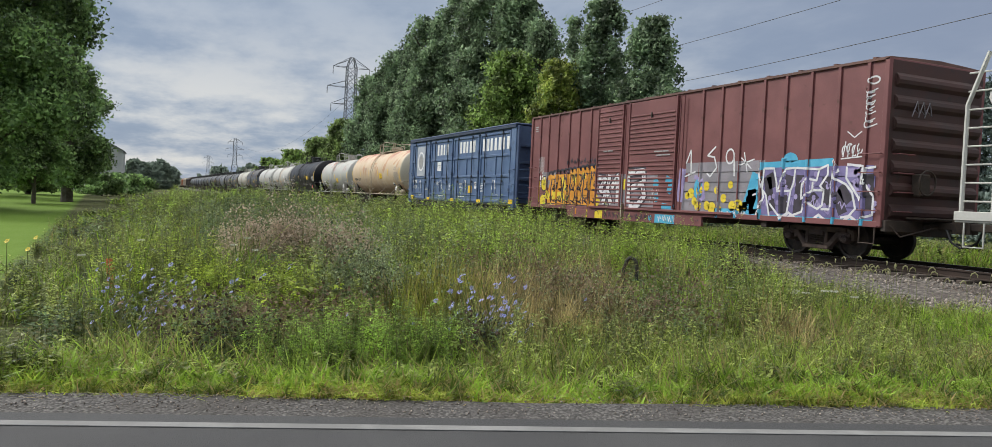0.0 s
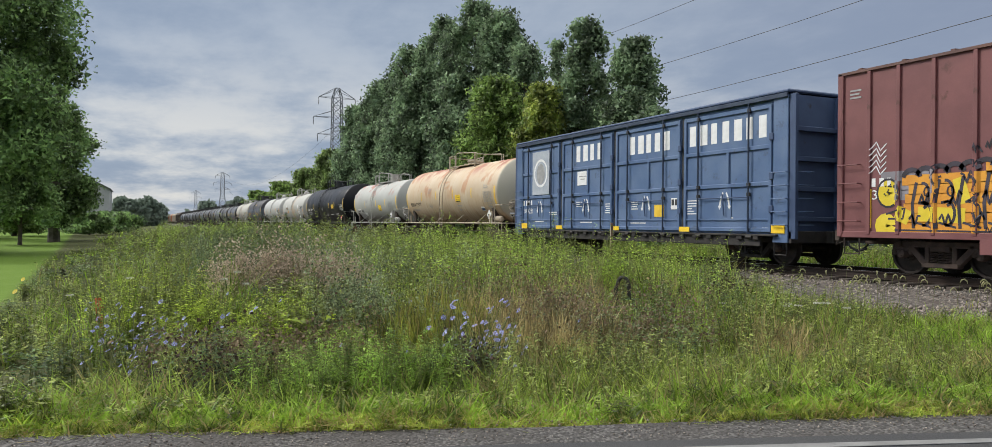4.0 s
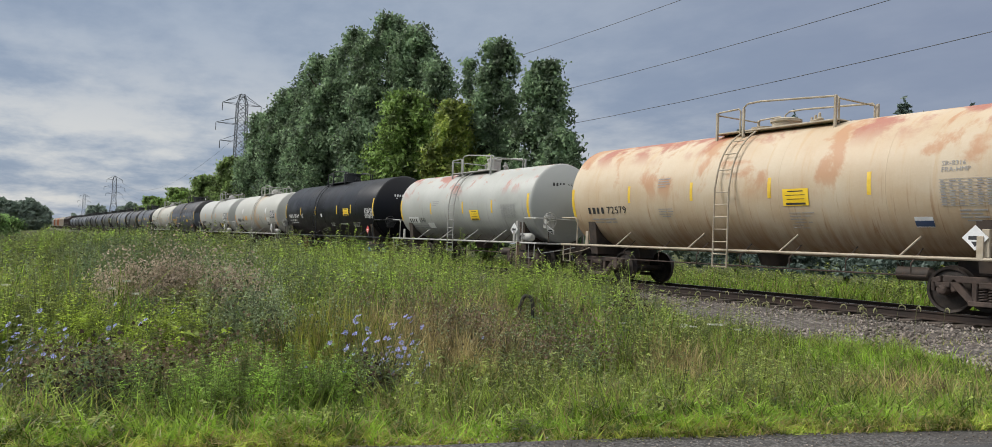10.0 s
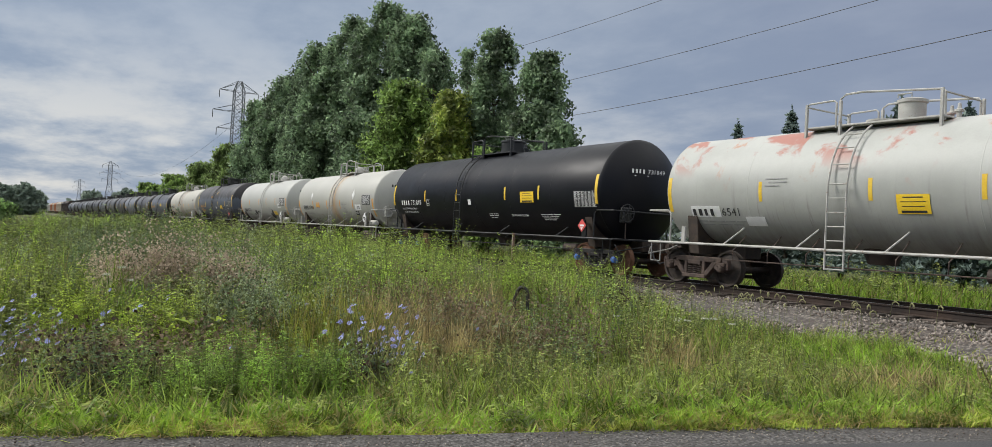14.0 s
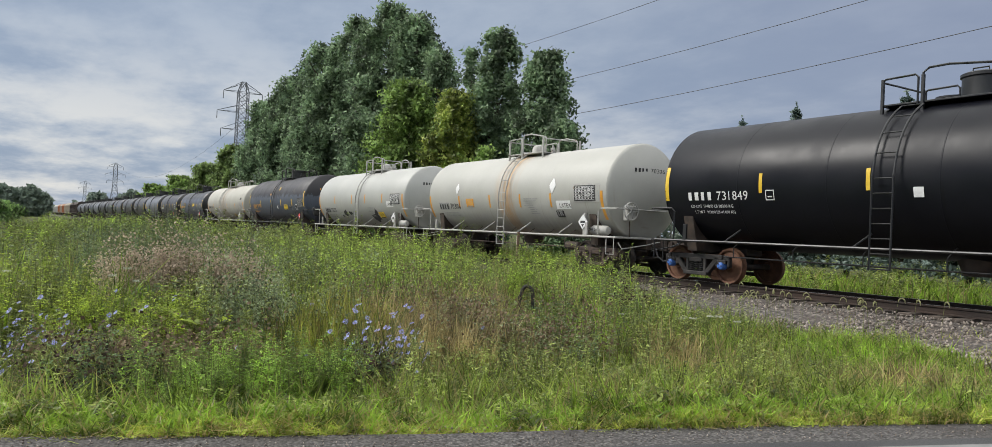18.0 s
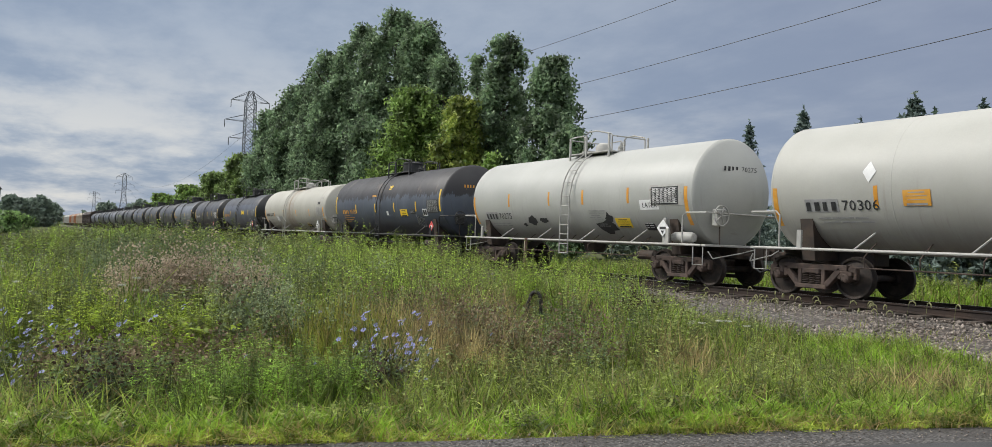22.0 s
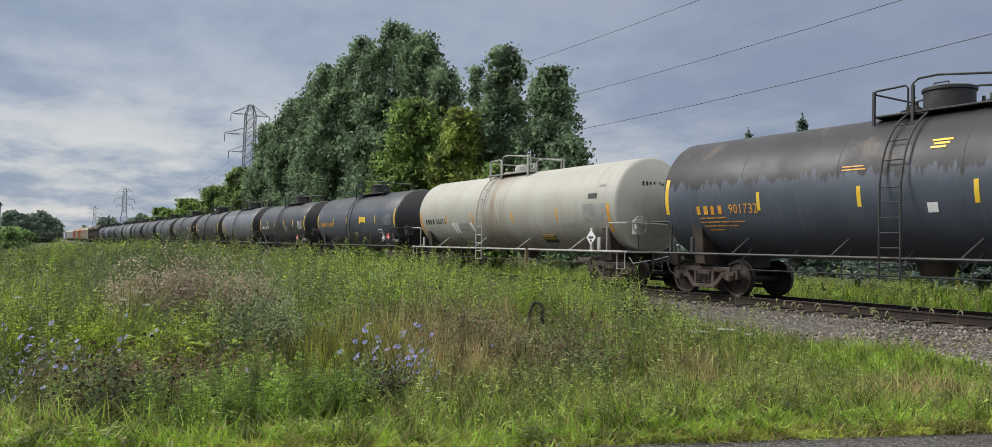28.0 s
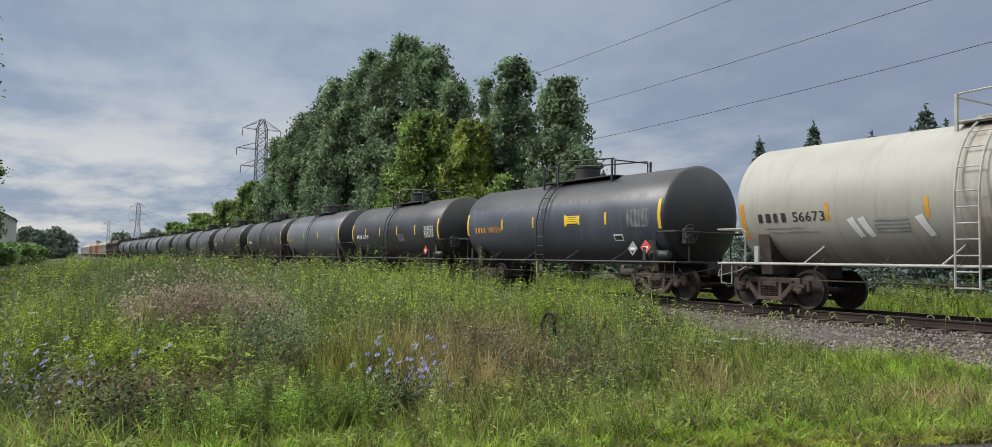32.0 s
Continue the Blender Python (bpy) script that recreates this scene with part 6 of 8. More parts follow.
    for k in range(4):
        tag.append((arc(7.5 + 0.14 * k, 2.5 + 0.05 * (k % 2), 0.07, 0.12, 40 * k, 40 * k + 230, 8), 0.032))
        tag.append(([(7.46 + 0.13 * k, 2.36), (7.52 + 0.13 * k, 2.72 - 0.06 * k)], 0.03))
    tag += [([(7.4, 2.32), (8.0, 2.36)], 0.03), ([(7.55, 2.95), (7.75, 2.8), (7.95, 2.93)], 0.03)]
    tag += [([(-7.75, 2.2 + 0.13 * k), (-7.6, 2.35 + 0.13 * k), (-7.5, 2.16 + 0.13 * k), (-7.35, 2.3 + 0.13 * k)], 0.025) for k in range(5)]
    paint("sprayed_tag", "spray_white", tag, 3, "white sprayed scribble")
    mark_blocks(car, pose(-7.72, -1.556, 1.9), 0.26, "white", 3)
    words_on(car, "car_number", "369", 0.3, pose(-7.72, -1.556, 1.62), "white")
    bm = bmesh.new()
    quad_box(bm, (-7.78, -7.72), (-1.57, -1.55), (1.0, 1.85))
    part("reflector_strip", bm, "sign_yellow", car, "upright yellow reflector strip")
    bars_on(car, "small_print", pose(-8.3, -1.556, 4.1), ((0, 0.3), (0, 0.25), (0, 0.3)), "grey", 0.04, 0.08)
    bars_on(car, "small_print", pose(-2.8, -1.63, 2.9), ((0, 0.25, 0.3), (3.0, 0.4, 0.3), (3.1, 0.3, 0.4)), "grey", 0.04, 0.12)


def blue_box_car(s):
    car = thing("box_car", "blue all-door box car with large white block lettering", "box car", "box cars of the train", pose(s, 0, 0))
    MOVERS.append((car, s))
    L = 7.5
    part("body", box((-L, L), (-1.5, 1.5), (0.8, 4.3), 0.02), "blue_box", car)
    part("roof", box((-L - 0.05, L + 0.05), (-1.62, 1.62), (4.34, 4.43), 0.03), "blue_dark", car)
    for y in (-1.6, 1.6):
        part("roof_rail", box((-L, L), (y - 0.03, y + 0.03), (4.23, 4.34), 0.01), "blue_rod", car)
    part("side_sill", box((-L + 0.9, L - 0.9), (-1.6, -1.5), (0.5, 0.78), 0.012), "truck_black", car)
    part("side_sill", box((-L + 0.9, L - 0.9), (1.5, 1.6), (0.5, 0.78), 0.012), "truck_black", car)
    part("sill_flange", box((-L + 0.3, L - 0.3), (-1.68, -1.5), (0.76, 0.81), 0.008), "truck_black", car)
    for k in range(23):
        part("sill_bracket", box((-6.7 + 0.6 * k - 0.1, -6.7 + 0.6 * k + 0.1), (-1.67, -1.59), (0.66, 0.76), 0.015), "truck_black", car)
    part("centre_sill", box((-L - 0.3, L + 0.3), (-0.35, 0.35), (0.6, 0.9), 0.01), "truck_black", car)
    for sx in (-1, 1):
        x0, x1 = sorted((sx * 7.0, sx * L))
        part("end_post", box((x0, x1), (-1.58, -1.49), (0.6, 4.3), 0.015), "blue_box", car)
        part("end_post", box((x0, x1), (1.49, 1.58), (0.6, 4.3), 0.015), "blue_box", car)
        # end framing takes the blue with shade painted in
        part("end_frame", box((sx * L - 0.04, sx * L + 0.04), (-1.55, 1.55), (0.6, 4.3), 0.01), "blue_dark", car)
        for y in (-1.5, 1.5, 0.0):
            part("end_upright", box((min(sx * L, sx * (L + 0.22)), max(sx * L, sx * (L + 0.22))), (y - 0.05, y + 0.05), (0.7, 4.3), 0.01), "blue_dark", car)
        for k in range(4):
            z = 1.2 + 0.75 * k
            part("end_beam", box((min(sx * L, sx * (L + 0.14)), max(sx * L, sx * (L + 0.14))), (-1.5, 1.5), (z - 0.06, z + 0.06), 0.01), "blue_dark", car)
        for k in range(5):
            z = 1.05 + 0.33 * k
            x = sx * (L - 0.22)
            part("grab_iron", bar([(x - 0.24, -1.57, z), (x - 0.24, -1.67, z), (x + 0.24, -1.67, z), (x + 0.24, -1.57, z)], 0.014), "blue_box", car)
            part("grab_iron", bar([(sx * (L + 0.02), -1.45, z), (sx * (L + 0.24), -1.45, z), (sx * (L + 0.24), -0.95, z), (sx * (L + 0.02), -0.95, z)], 0.014), "blue_box", car)
        x = sx * (L - 0.25)
        part("stirrup_step", bar([(x - 0.2, -1.55, 0.62), (x - 0.2, -1.55, 0.3), (x + 0.2, -1.55, 0.3), (x + 0.2, -1.55, 0.62)], 0.018), "truck_black", car)
        part("end_sill", box((min(sx * L, sx * (L + 0.1)), max(sx * L, sx * (L + 0.1))), (-1.55, 1.55), (0.6, 0.9), 0.01), "truck_black", car)
    doors = ((-7.08, -3.93, (-6.44, -4.5)), (-3.7, -0.31, (-2.91, -0.96)), (-0.1, 3.3, (0.63, 2.53)), (3.48, 6.95, (4.15, 6.16)))
    for x0, x1, rods in doors:
        door = part("door", box((x0, x1), (-1.53, -1.49), (0.86, 4.2), 0.006), "blue_box", car)
        for z in (0.92, 2.11, 3.06, 4.08):
            part("door_rib", box((x0, x1), (-1.575, -1.525), (z - 0.055, z + 0.055), 0.012), "blue_box", door)
        part("door_rib", box((x0 + 0.1, x1 - 0.1), (-1.56, -1.525), (1.16, 1.21), 0.008), "blue_box", door)
        # black strip between doors, standing in for the shade at their edges
        part("door_gap", box((x1 + 0.03, x1 + 0.15), (-1.51, -1.49), (0.86, 4.2)), "black", car)
        mid = (x0 + x1) / 2
        for x, zz in ((x0 + 0.06, (0.88, 4.14)), (x1 - 0.06, (0.88, 4.14)), (mid + 0.12, (2.16, 3.02))):
            part("door_stile", box((x - 0.055, x + 0.055), (-1.58, -1.525), zz, 0.012), "blue_box", door)
        for x in rods:
            part("lock_rod", bar([(x, -1.605, 0.78), (x, -1.605, 4.26)], 0.026), "blue_rod", door)
            for z in (1.85, 2.11, 4.05):
                part("rod_guide", box((x - 0.06, x + 0.06), (-1.62, -1.56), (z - 0.05, z + 0.05), 0.01), "truck_black", door)
            part("rod_foot", lathe([(-0.1, 0.06), (0.1, 0.06)], "X", 10, at=(x + 0.1, -1.63, 0.74)), "truck_black", door)
        part("cross_bar", bar([(rods[0], -1.6, 1.78), (rods[1], -1.6, 1.78)], 0.016), "blue_dark", door)
        part("handle_plate", box((mid - 0.25, mid + 0.25), (-1.555, -1.528), (1.2, 2.04), 0.006), "blue_box", door)
        part("door_lever", bar([(mid + 0.02, -1.6, 1.3), (mid, -1.62, 1.65), (mid - 0.06, -1.6, 1.9)], 0.02), "blue_dark", door)
        for sx in (-1, 1):
            bm = bmesh.new()
            pts = [(mid + sx * (0.05 + 0.14 * t), 1.92 - 0.36 * t * t) for t in np.linspace(0, 1, 6)]
            ribbon(pts, lambda t: 0.06, lambda x, z: -1.556, 0, bm)
            v = [bm.verts.new((mid + sx * 0.19 + d, -1.56, z)) for d, z in ((-0.07, 1.57), (0.07, 1.57), (0.0, 1.46))]
            bm.faces.new(v)
            part("painted_arrow", bm, "white", door, "white painted arrow")
        for x in (x1 - 0.02,):
            for z in (1.45, 2.3, 3.3):
                part("door_latch", box((x - 0.04, x + 0.1), (-1.61, -1.56), (z - 0.09, z + 0.09), 0.01), "blue_dark", door)
    for x0, x1 in ((-7.0, -6.48), (-4.1, -3.64), (-0.28, 0.16), (3.32, 3.78), (6.98, 7.42)):
        bm = bmesh.new()
        quad_box(bm, (x0, x1), (-1.6, -1.585), (0.84, 0.98 if abs(x0) < 6 else 1.06))
        part("reflector_strip", bm, "sign_yellow", car, "yellow reflector plate")
    for x0, n in ((-2.74, 4), (0.67, 5), (3.68, 7)):
        mark_blocks(car, pose(x0, -1.531, 3.31), 1.0, "white", n, "letter_block", 0.36, {4: 0.475, 5: 0.44, 7: 0.46}[n], 0.58)
    bm = bmesh.new()
    quad_box(bm, (-6.08, -4.68), (-1.59, -1.578), (2.2, 3.92))
    logo = part("emblem_board", bm, "emblem_grey", car, "weathered grey emblem board with a plain disc")
    ring = bmesh.new()
    rings(ring, [[(-5.38 + r * math.cos(a), y, 3.05 + r * math.sin(a)) for a in np.linspace(0, 6.283, 33)[:-1]] for r, y in ((0.56, -1.592), (0.56, -1.595), (0.47, -1.595), (0.47, -1.592))], cap=False)
    part("emblem_ring", ring, "white", logo)
    bm = bmesh.new()
    rings(bm, [[(-5.38 + rx * math.cos(a), y, 3.02 + 0.4 * math.sin(a)) for a, rx in ((a, 0.34) for a in np.linspace(0, 6.283, 25)[:-1])] for y in (-1.592, -1.595)])
    part("emblem_disc", bm, "grey", logo)
    bm = bmesh.new()
    quad_box(bm, (-2.62, -1.85), (-1.545, -1.531), (2.45, 2.95))
    part("small_board", bm, "white", car, "small white board with faint print")
    bars_on(car, "board_print", pose(-2.5, -1.546, 2.78), ((0, 0.5), (0.1, 0.3)), "grey", 0.03, 0.1)
    mark_blocks(car, pose(-6.98, -1.535, 1.78), 0.3, "white")
    words_on(car, "car_number", "10028", 0.3, pose(-6.98, -1.535, 1.46), "white")
    for x, z, rows in ((-4.75, 1.5, ((0, 0.3, 0.4), (0.05, 0.25, 0.35))), (-2.7, 1.85, ((0, 0.3, 0.2), (0, 0.25), (0, 0.4))), (-0.75, 1.75, ((0, 0.35), (0, 0.3), (0.05, 0.3), (0, 0.35), (0, 0.3))), (0.8, 1.78, ((0, 0.35), (0, 0.35), (0, 0.3), (0, 0.35))),
                       (3.62, 1.75, ((0, 0.5), (0, 0.45), (0, 0.4), (0, 0.2), (0, 0.3), (0, 0.4))), (0.75, 1.1, ((0, 0.5, 0.3),)), (5.1, 1.25, ((0, 0.15, 0.25),)), (-5.9, 1.14, ((0, 0.7),)), (-2.4, 1.12, ((0, 0.8),)), (4.6, 0.98, ((2.0, 0.6),))):
        bars_on(car, "small_print", pose(x, -1.536, z), rows, "white", 0.03, 0.075)
    bm = bmesh.new()
    quad_box(bm, (2.03, 2.5), (-1.545, -1.531), (1.28, 1.65))
    part("faded_placard", bm, "yellow", car, "faded mustard placard")
    bm = bmesh.new()
    quad_box(bm, (2.86, 3.2), (-1.545, -1.531), (1.5, 1.84))
    sign = part("label_plate", bm, "white", car)
    for x in (2.89, 3.05):
        bm = bmesh.new()
        quad_box(bm, (x, x + 0.12), (-1.549, -1.545), (1.62, 1.8))
        part("label_panel", bm, "black", sign)
    couplers(car, -L - 0.15, L + 0.15)
    trucks(car, (-5.78, 5.78), "truck_black")


def hopper_car(s, half, tone, label, full=False, category="hopper car"):
    car = thing("hopper_car", label, category, "hopper cars of the train", pose(s, 0, 0))
    MOVERS.append((car, s))
    bm = bmesh.new()
    sec = [(-1.5, 1.15), (-1.56, 1.9), (-1.5, 3.6), (-1.15, 4.25), (-0.5, 4.5), (0.5, 4.5), (1.15, 4.25), (1.5, 3.6), (1.56, 1.9), (1.5, 1.15)]
    rings(bm, [[(-half + 1.6, y, z) for y, z in sec], [(half - 1.6, y, z) for y, z in sec]])
    part("body", bm, tone, car, "", True)
    for sx in (-1, 1):
        bm = bmesh.new()
        rings(bm, [[(sx * (half - 1.6), y, z) for y, z in sec], [(sx * (half - 0.55), y * 0.98, max(z, 3.4)) for y, z in sec]])
        part("slope_sheet", bm, tone, car)
        for y in (-1.5, 1.5):
            part("end_post", bar([(sx * (half - 0.12), y, 1.1), (sx * (half - 0.12), y, 3.3), (sx * (half - 0.5), y, 4.3)], 0.045), tone, car)
            part("end_post", bar([(sx * (half - 0.75), y, 1.1), (sx * (half - 0.75), y, 4.2)], 0.04), tone, car)
        part("end_platform", box((min(sx * half, sx * (half - 1.5)), max(sx * half, sx * (half - 1.5))), (-1.52, 1.52), (0.98, 1.2), 0.015), tone, car)
        if full:
            for k in range(8):
                z = 1.4 + 0.36 * k
                part("rung", bar([(sx * (half - 0.12), -1.5, z), (sx * (half - 0.75), -1.5, z)], 0.018), tone, car)
            x = sx * (half - 0.4)
            part("stirrup_step", bar([(x - 0.2, -1.5, 1.0), (x - 0.2, -1.5, 0.5), (x + 0.2, -1.5, 0.5), (x + 0.2, -1.5, 1.0)], 0.02), tone, car)
    part("side_sill", box((-half, half), (-1.55, -1.45), (1.02, 1.2), 0.01), tone, car)
    part("side_sill", box((-half, half), (1.45, 1.55), (1.02, 1.2), 0.01), tone, car)
    for x in (-half * 0.5, 0, half * 0.5):
        bm = bmesh.new()
        rings(bm, [[(x - 1.5, -1.4, 1.15), (x + 1.5, -1.4, 1.15), (x + 1.5, 1.4, 1.15), (x - 1.5, 1.4, 1.15)], [(x - 0.35, -0.6, 0.45), (x + 0.35, -0.6, 0.45), (x + 0.35, 0.6, 0.45), (x - 0.35, 0.6, 0.45)]])
        part("discharge_hopper", bm, tone, car)
    for k in range(9):
        x = (-half + 1.8) + (2 * half - 3.6) * k / 8
        part("side_post", box((x - 0.04, x + 0.04), (-1.62, -1.5), (1.15, 3.6), 0.01), tone, car)
    part("running_board", box((-half + 0.6, half - 0.6), (-0.4, 0.4), (4.52, 4.56), 0.006), "galvanised", car)
    couplers(car, -half - 0.1, half + 0.1)
    trucks(car, (-half + 1.8, half - 1.8), "truck", "truck", "wheel", full)


M["hopper_grey"] = surf("pale_grey_hopper_paint", (0.42, 0.42, 0.39), (0.52, 0.52, 0.48), 0.6, 0, 0.8, 30, 0.1, (0.25, 0.22, 0.18), 0.6)
M["hopper_tan"] = surf("tan_hopper_paint", (0.36, 0.31, 0.24), (0.44, 0.39, 0.31), 0.65, 0, 0.8, 30, 0.1, (0.2, 0.14, 0.1), 0.6)
M["hopper_dark"] = surf("dark_brown_hopper_paint", (0.04, 0.03, 0.025), (0.07, 0.05, 0.04), 0.7, 0, 0.8, 30, 0.1)
M["hopper_rust"] = surf("orange_brown_hopper_paint", (0.36, 0.13, 0.06), (0.42, 0.17, 0.08), 0.65, 0, 0.8, 30, 0.1)
red_box_car(-20.48)
blue_box_car(-38.08)
hopper_car(-1.1, 9.15, "hopper_grey", "pale grey covered hopper with an open end frame and ladder", True)
for s, tone, label in ((-345.5, "hopper_dark", "dark brown hopper far down the train"), (-364.0, "hopper_dark", "dark brown hopper far down the train"), (-382.5, "hopper_tan", "tan hopper far down the train"),
                       (-401.0, "hopper_tan", "tan hopper far down the train"), (-419.5, "hopper_rust", "reddish-brown hopper far down the train"), (-438.0, "hopper_tan", "tan hopper far down the train"),
                       (-456.5, "hopper_rust", "orange-brown hopper far down the train"), (-475.0, "hopper_grey", "pale hopper far down the train"), (-493.5, "hopper_grey", "pale hopper far down the train"),
                       (-512.0, "hopper_grey", "pale hopper far down the train"), (-530.5, "hopper_tan", "tan hopper far down the train")):
    hopper_car(s, 9.0, tone, label)


# ---- trees, pylons, wires, house ----
def leaf_quads(rng, centres, size, flat=0.0, long=1.5):
    """One folded leaf or leaf spray at each centre, turned at random."""
    n = len(centres)
    a = rng.normal(size=(n, 3))
    a /= np.linalg.norm(a, axis=1, keepdims=True)
    b = rng.normal(size=(n, 3))
    b[:, 2] *= 1 - flat
    b -= (b * a).sum(1, keepdims=True) * a
    b /= np.linalg.norm(b, axis=1, keepdims=True) + 1e-9
    s = (size * rng.uniform(0.6, 1.35, n))[:, None]
    c = np.cross(a, b)
    v = np.stack([centres - a * s * long * 0.5, centres + b * s * 0.5 + c * s * 0.12, centres + a * s * long * 0.5, centres - b * s * 0.5 + c * s * 0.12], 1)
    return v.reshape(-1, 3), np.arange(4 * n).reshape(-1, 4)


def crown_points(rng, lobes, n, cluster, spread):
    """Leaf places: clusters on the outer part of each lobe (centre, radii)."""
    vol = np.array([r[0] * r[1] * r[2] for _, r in lobes]) ** 0.8
    pick = rng.choice(len(lobes), size=max(1, n // cluster), p=vol / vol.sum())
    d = rng.normal(size=(len(pick), 3))
    d /= np.linalg.norm(d, axis=1, keepdims=True)
    d *= (rng.random(len(pick)) ** 0.28)[:, None]
    c = np.array([lobes[k][0] for k in pick]) + d * np.array([lobes[k][1] for k in pick])
    pts = np.repeat(c, cluster, 0) + rng.normal(size=(len(c) * cluster, 3)) * np.array([spread, spread, spread * 0.6])
    return pts


M["leaf_poplar"] = leaf("poplar_leaf", (0.108, 0.17, 0.0944), (0.217, 0.295, 0.164), 0.6, 0.36, plants=0.9)
M["leaf_light"] = leaf("light_green_leaf", (0.127, 0.209, 0.0546), (0.237, 0.337, 0.091), 0.55, 0.38, plants=1.1)
M["leaf_yellow"] = leaf("yellowing_leaf", (0.173, 0.254, 0.0609), (0.315, 0.355, 0.0812), 0.55, 0.38, plants=1.1)
M["leaf_maple"] = leaf("dark_maple_leaf", (0.109, 0.188, 0.0734), (0.21, 0.314, 0.109), 0.55, 0.38, plants=1.1)
M["leaf_hedge"] = leaf("hedgerow_leaf", (0.156, 0.228, 0.072), (0.252, 0.336, 0.12), 0.6, 0.38, plants=0.9)
# far foliage: aerial haze is mixed into the leaf colour, paler and greyer
M["leaf_far"] = leaf("hazed_distant_leaf", (0.163, 0.215, 0.168), (0.244, 0.293, 0.234), 0.7, 0.2)
M["needle"] = leaf("blue_spruce_needle", (0.081, 0.121, 0.101), (0.162, 0.209, 0.182), 0.6, 0.15)
M["needle_dark"] = leaf("dark_spruce_needle", (0.0585, 0.0975, 0.0676), (0.111, 0.163, 0.111), 0.6, 0.15)


def leaf_tris(rng, centres, size, long=1.25):
    """One small pointed leaf at each centre, turned at random."""
    n = len(centres)
    a = rng.normal(size=(n, 3))
    a /= np.linalg.norm(a, axis=1, keepdims=True)
    b = np.cross(a, rng.normal(size=(n, 3)))
    b /= np.linalg.norm(b, axis=1, keepdims=True) + 1e-9
    s = (size * rng.uniform(0.6, 1.35, n))[:, None]
    v = np.stack([centres - a * s * long * 0.5 + b * s * 0.5, centres + a * s * long * 0.6, centres - a * s * long * 0.5 - b * s * 0.5], 1)
    return v.reshape(-1, 3), np.arange(3 * n).reshape(-1, 3)


def tree(name, label, x, y, height, radius, material, leaves, size, seed, low=0.1, lean=0.0, lobes=130, trunk=None, upright=1.35, cluster=9, top=0.3):
    """A trunk, limbs to each of many ascending plumes of foliage inside an egg-shaped crown, and single leaves in sprays on the plumes."""
    rng = np.random.default_rng(seed)
    z0 = float(ground_z(x, y))
    t = thing(name, label, "tree", "trees", pose(x, y, z0))
    rt = trunk or height * 0.016
    bm = bmesh.new()
    tube(bm, [(0, 0, -0.6), (0.05 * lean, 0.02, height * 0.25), (lean * 0.3, 0.1, height * 0.55), (lean * 0.5, 0.0, height * 0.9)], [rt * 1.4, rt, rt * 0.6, rt * 0.15], 8)
    made = []
    for k in range(lobes):
        f = (k + rng.random()) / lobes
        wide = min(1.0, (f / 0.22 + 0.25) ** 0.5) * math.sqrt(max(0.02, 1 - (max(f - top, 0) / (1.03 - top)) ** 2))
        a = rng.uniform(0, 6.283)
        reach = max(0.0, radius * wide - 0.12 * radius) * math.sqrt(rng.uniform(0.2, 1.0))
        w = radius * rng.uniform(0.12, 0.28) * (1.0 - 0.35 * f)
        tall = w * rng.uniform(0.8, 1.5) * upright
        c = (reach * math.cos(a) + lean * f * 0.5, reach * math.sin(a), min(height * (low + (1.0 - low) * f), height - tall * rng.uniform(1.0, 1.35)))
        made.append((c, (w, w, tall)))
        if k % 3 == 0:
            zb = max(height * 0.12, c[2] - reach * 0.9)
            tube(bm, [(lean * 0.3 * f, 0, zb), (c[0] * 0.5, c[1] * 0.5, (zb + c[2]) / 2 - 0.05 * reach), (c[0], c[1], c[2] + 0.4 * tall)], [rt * 0.4, rt * 0.25, rt * 0.08], 4)
    part("trunk", bm, "bark", t, "", True)
    pts = crown_points(rng, made, int(leaves * 2.7), cluster, min(0.34, radius * 0.11))
    big = [((c[0] * 0.8, c[1] * 0.8, c[2]), (r[0] * 1.6, r[1] * 1.6, r[2] * 1.2)) for c, r in made]
    pts = np.concatenate([pts[: len(pts) * 3 // 5], crown_points(rng, big, int(leaves * 1.1), cluster, 0.3)])
    pts = pts[(pts[:, 2] > 0.3) & (pts[:, 2] < height * 1.01)]
    v, f = leaf_tris(rng, pts, size)
    part("crown", soup("crown", v, f, material), None, t)
    return t


def at_bearing(bearing, y):
    """Where the line of sight at this bearing (degrees west of north) from the road meets a line parallel to the track."""
    return -math.tan(radians(bearing)) * (y - EYE[1])


def height_at(bearing, y, elevation):
    return 1.0 + (y - EYE[1]) / math.cos(radians(bearing)) * math.tan(radians(elevation)) + 0.42


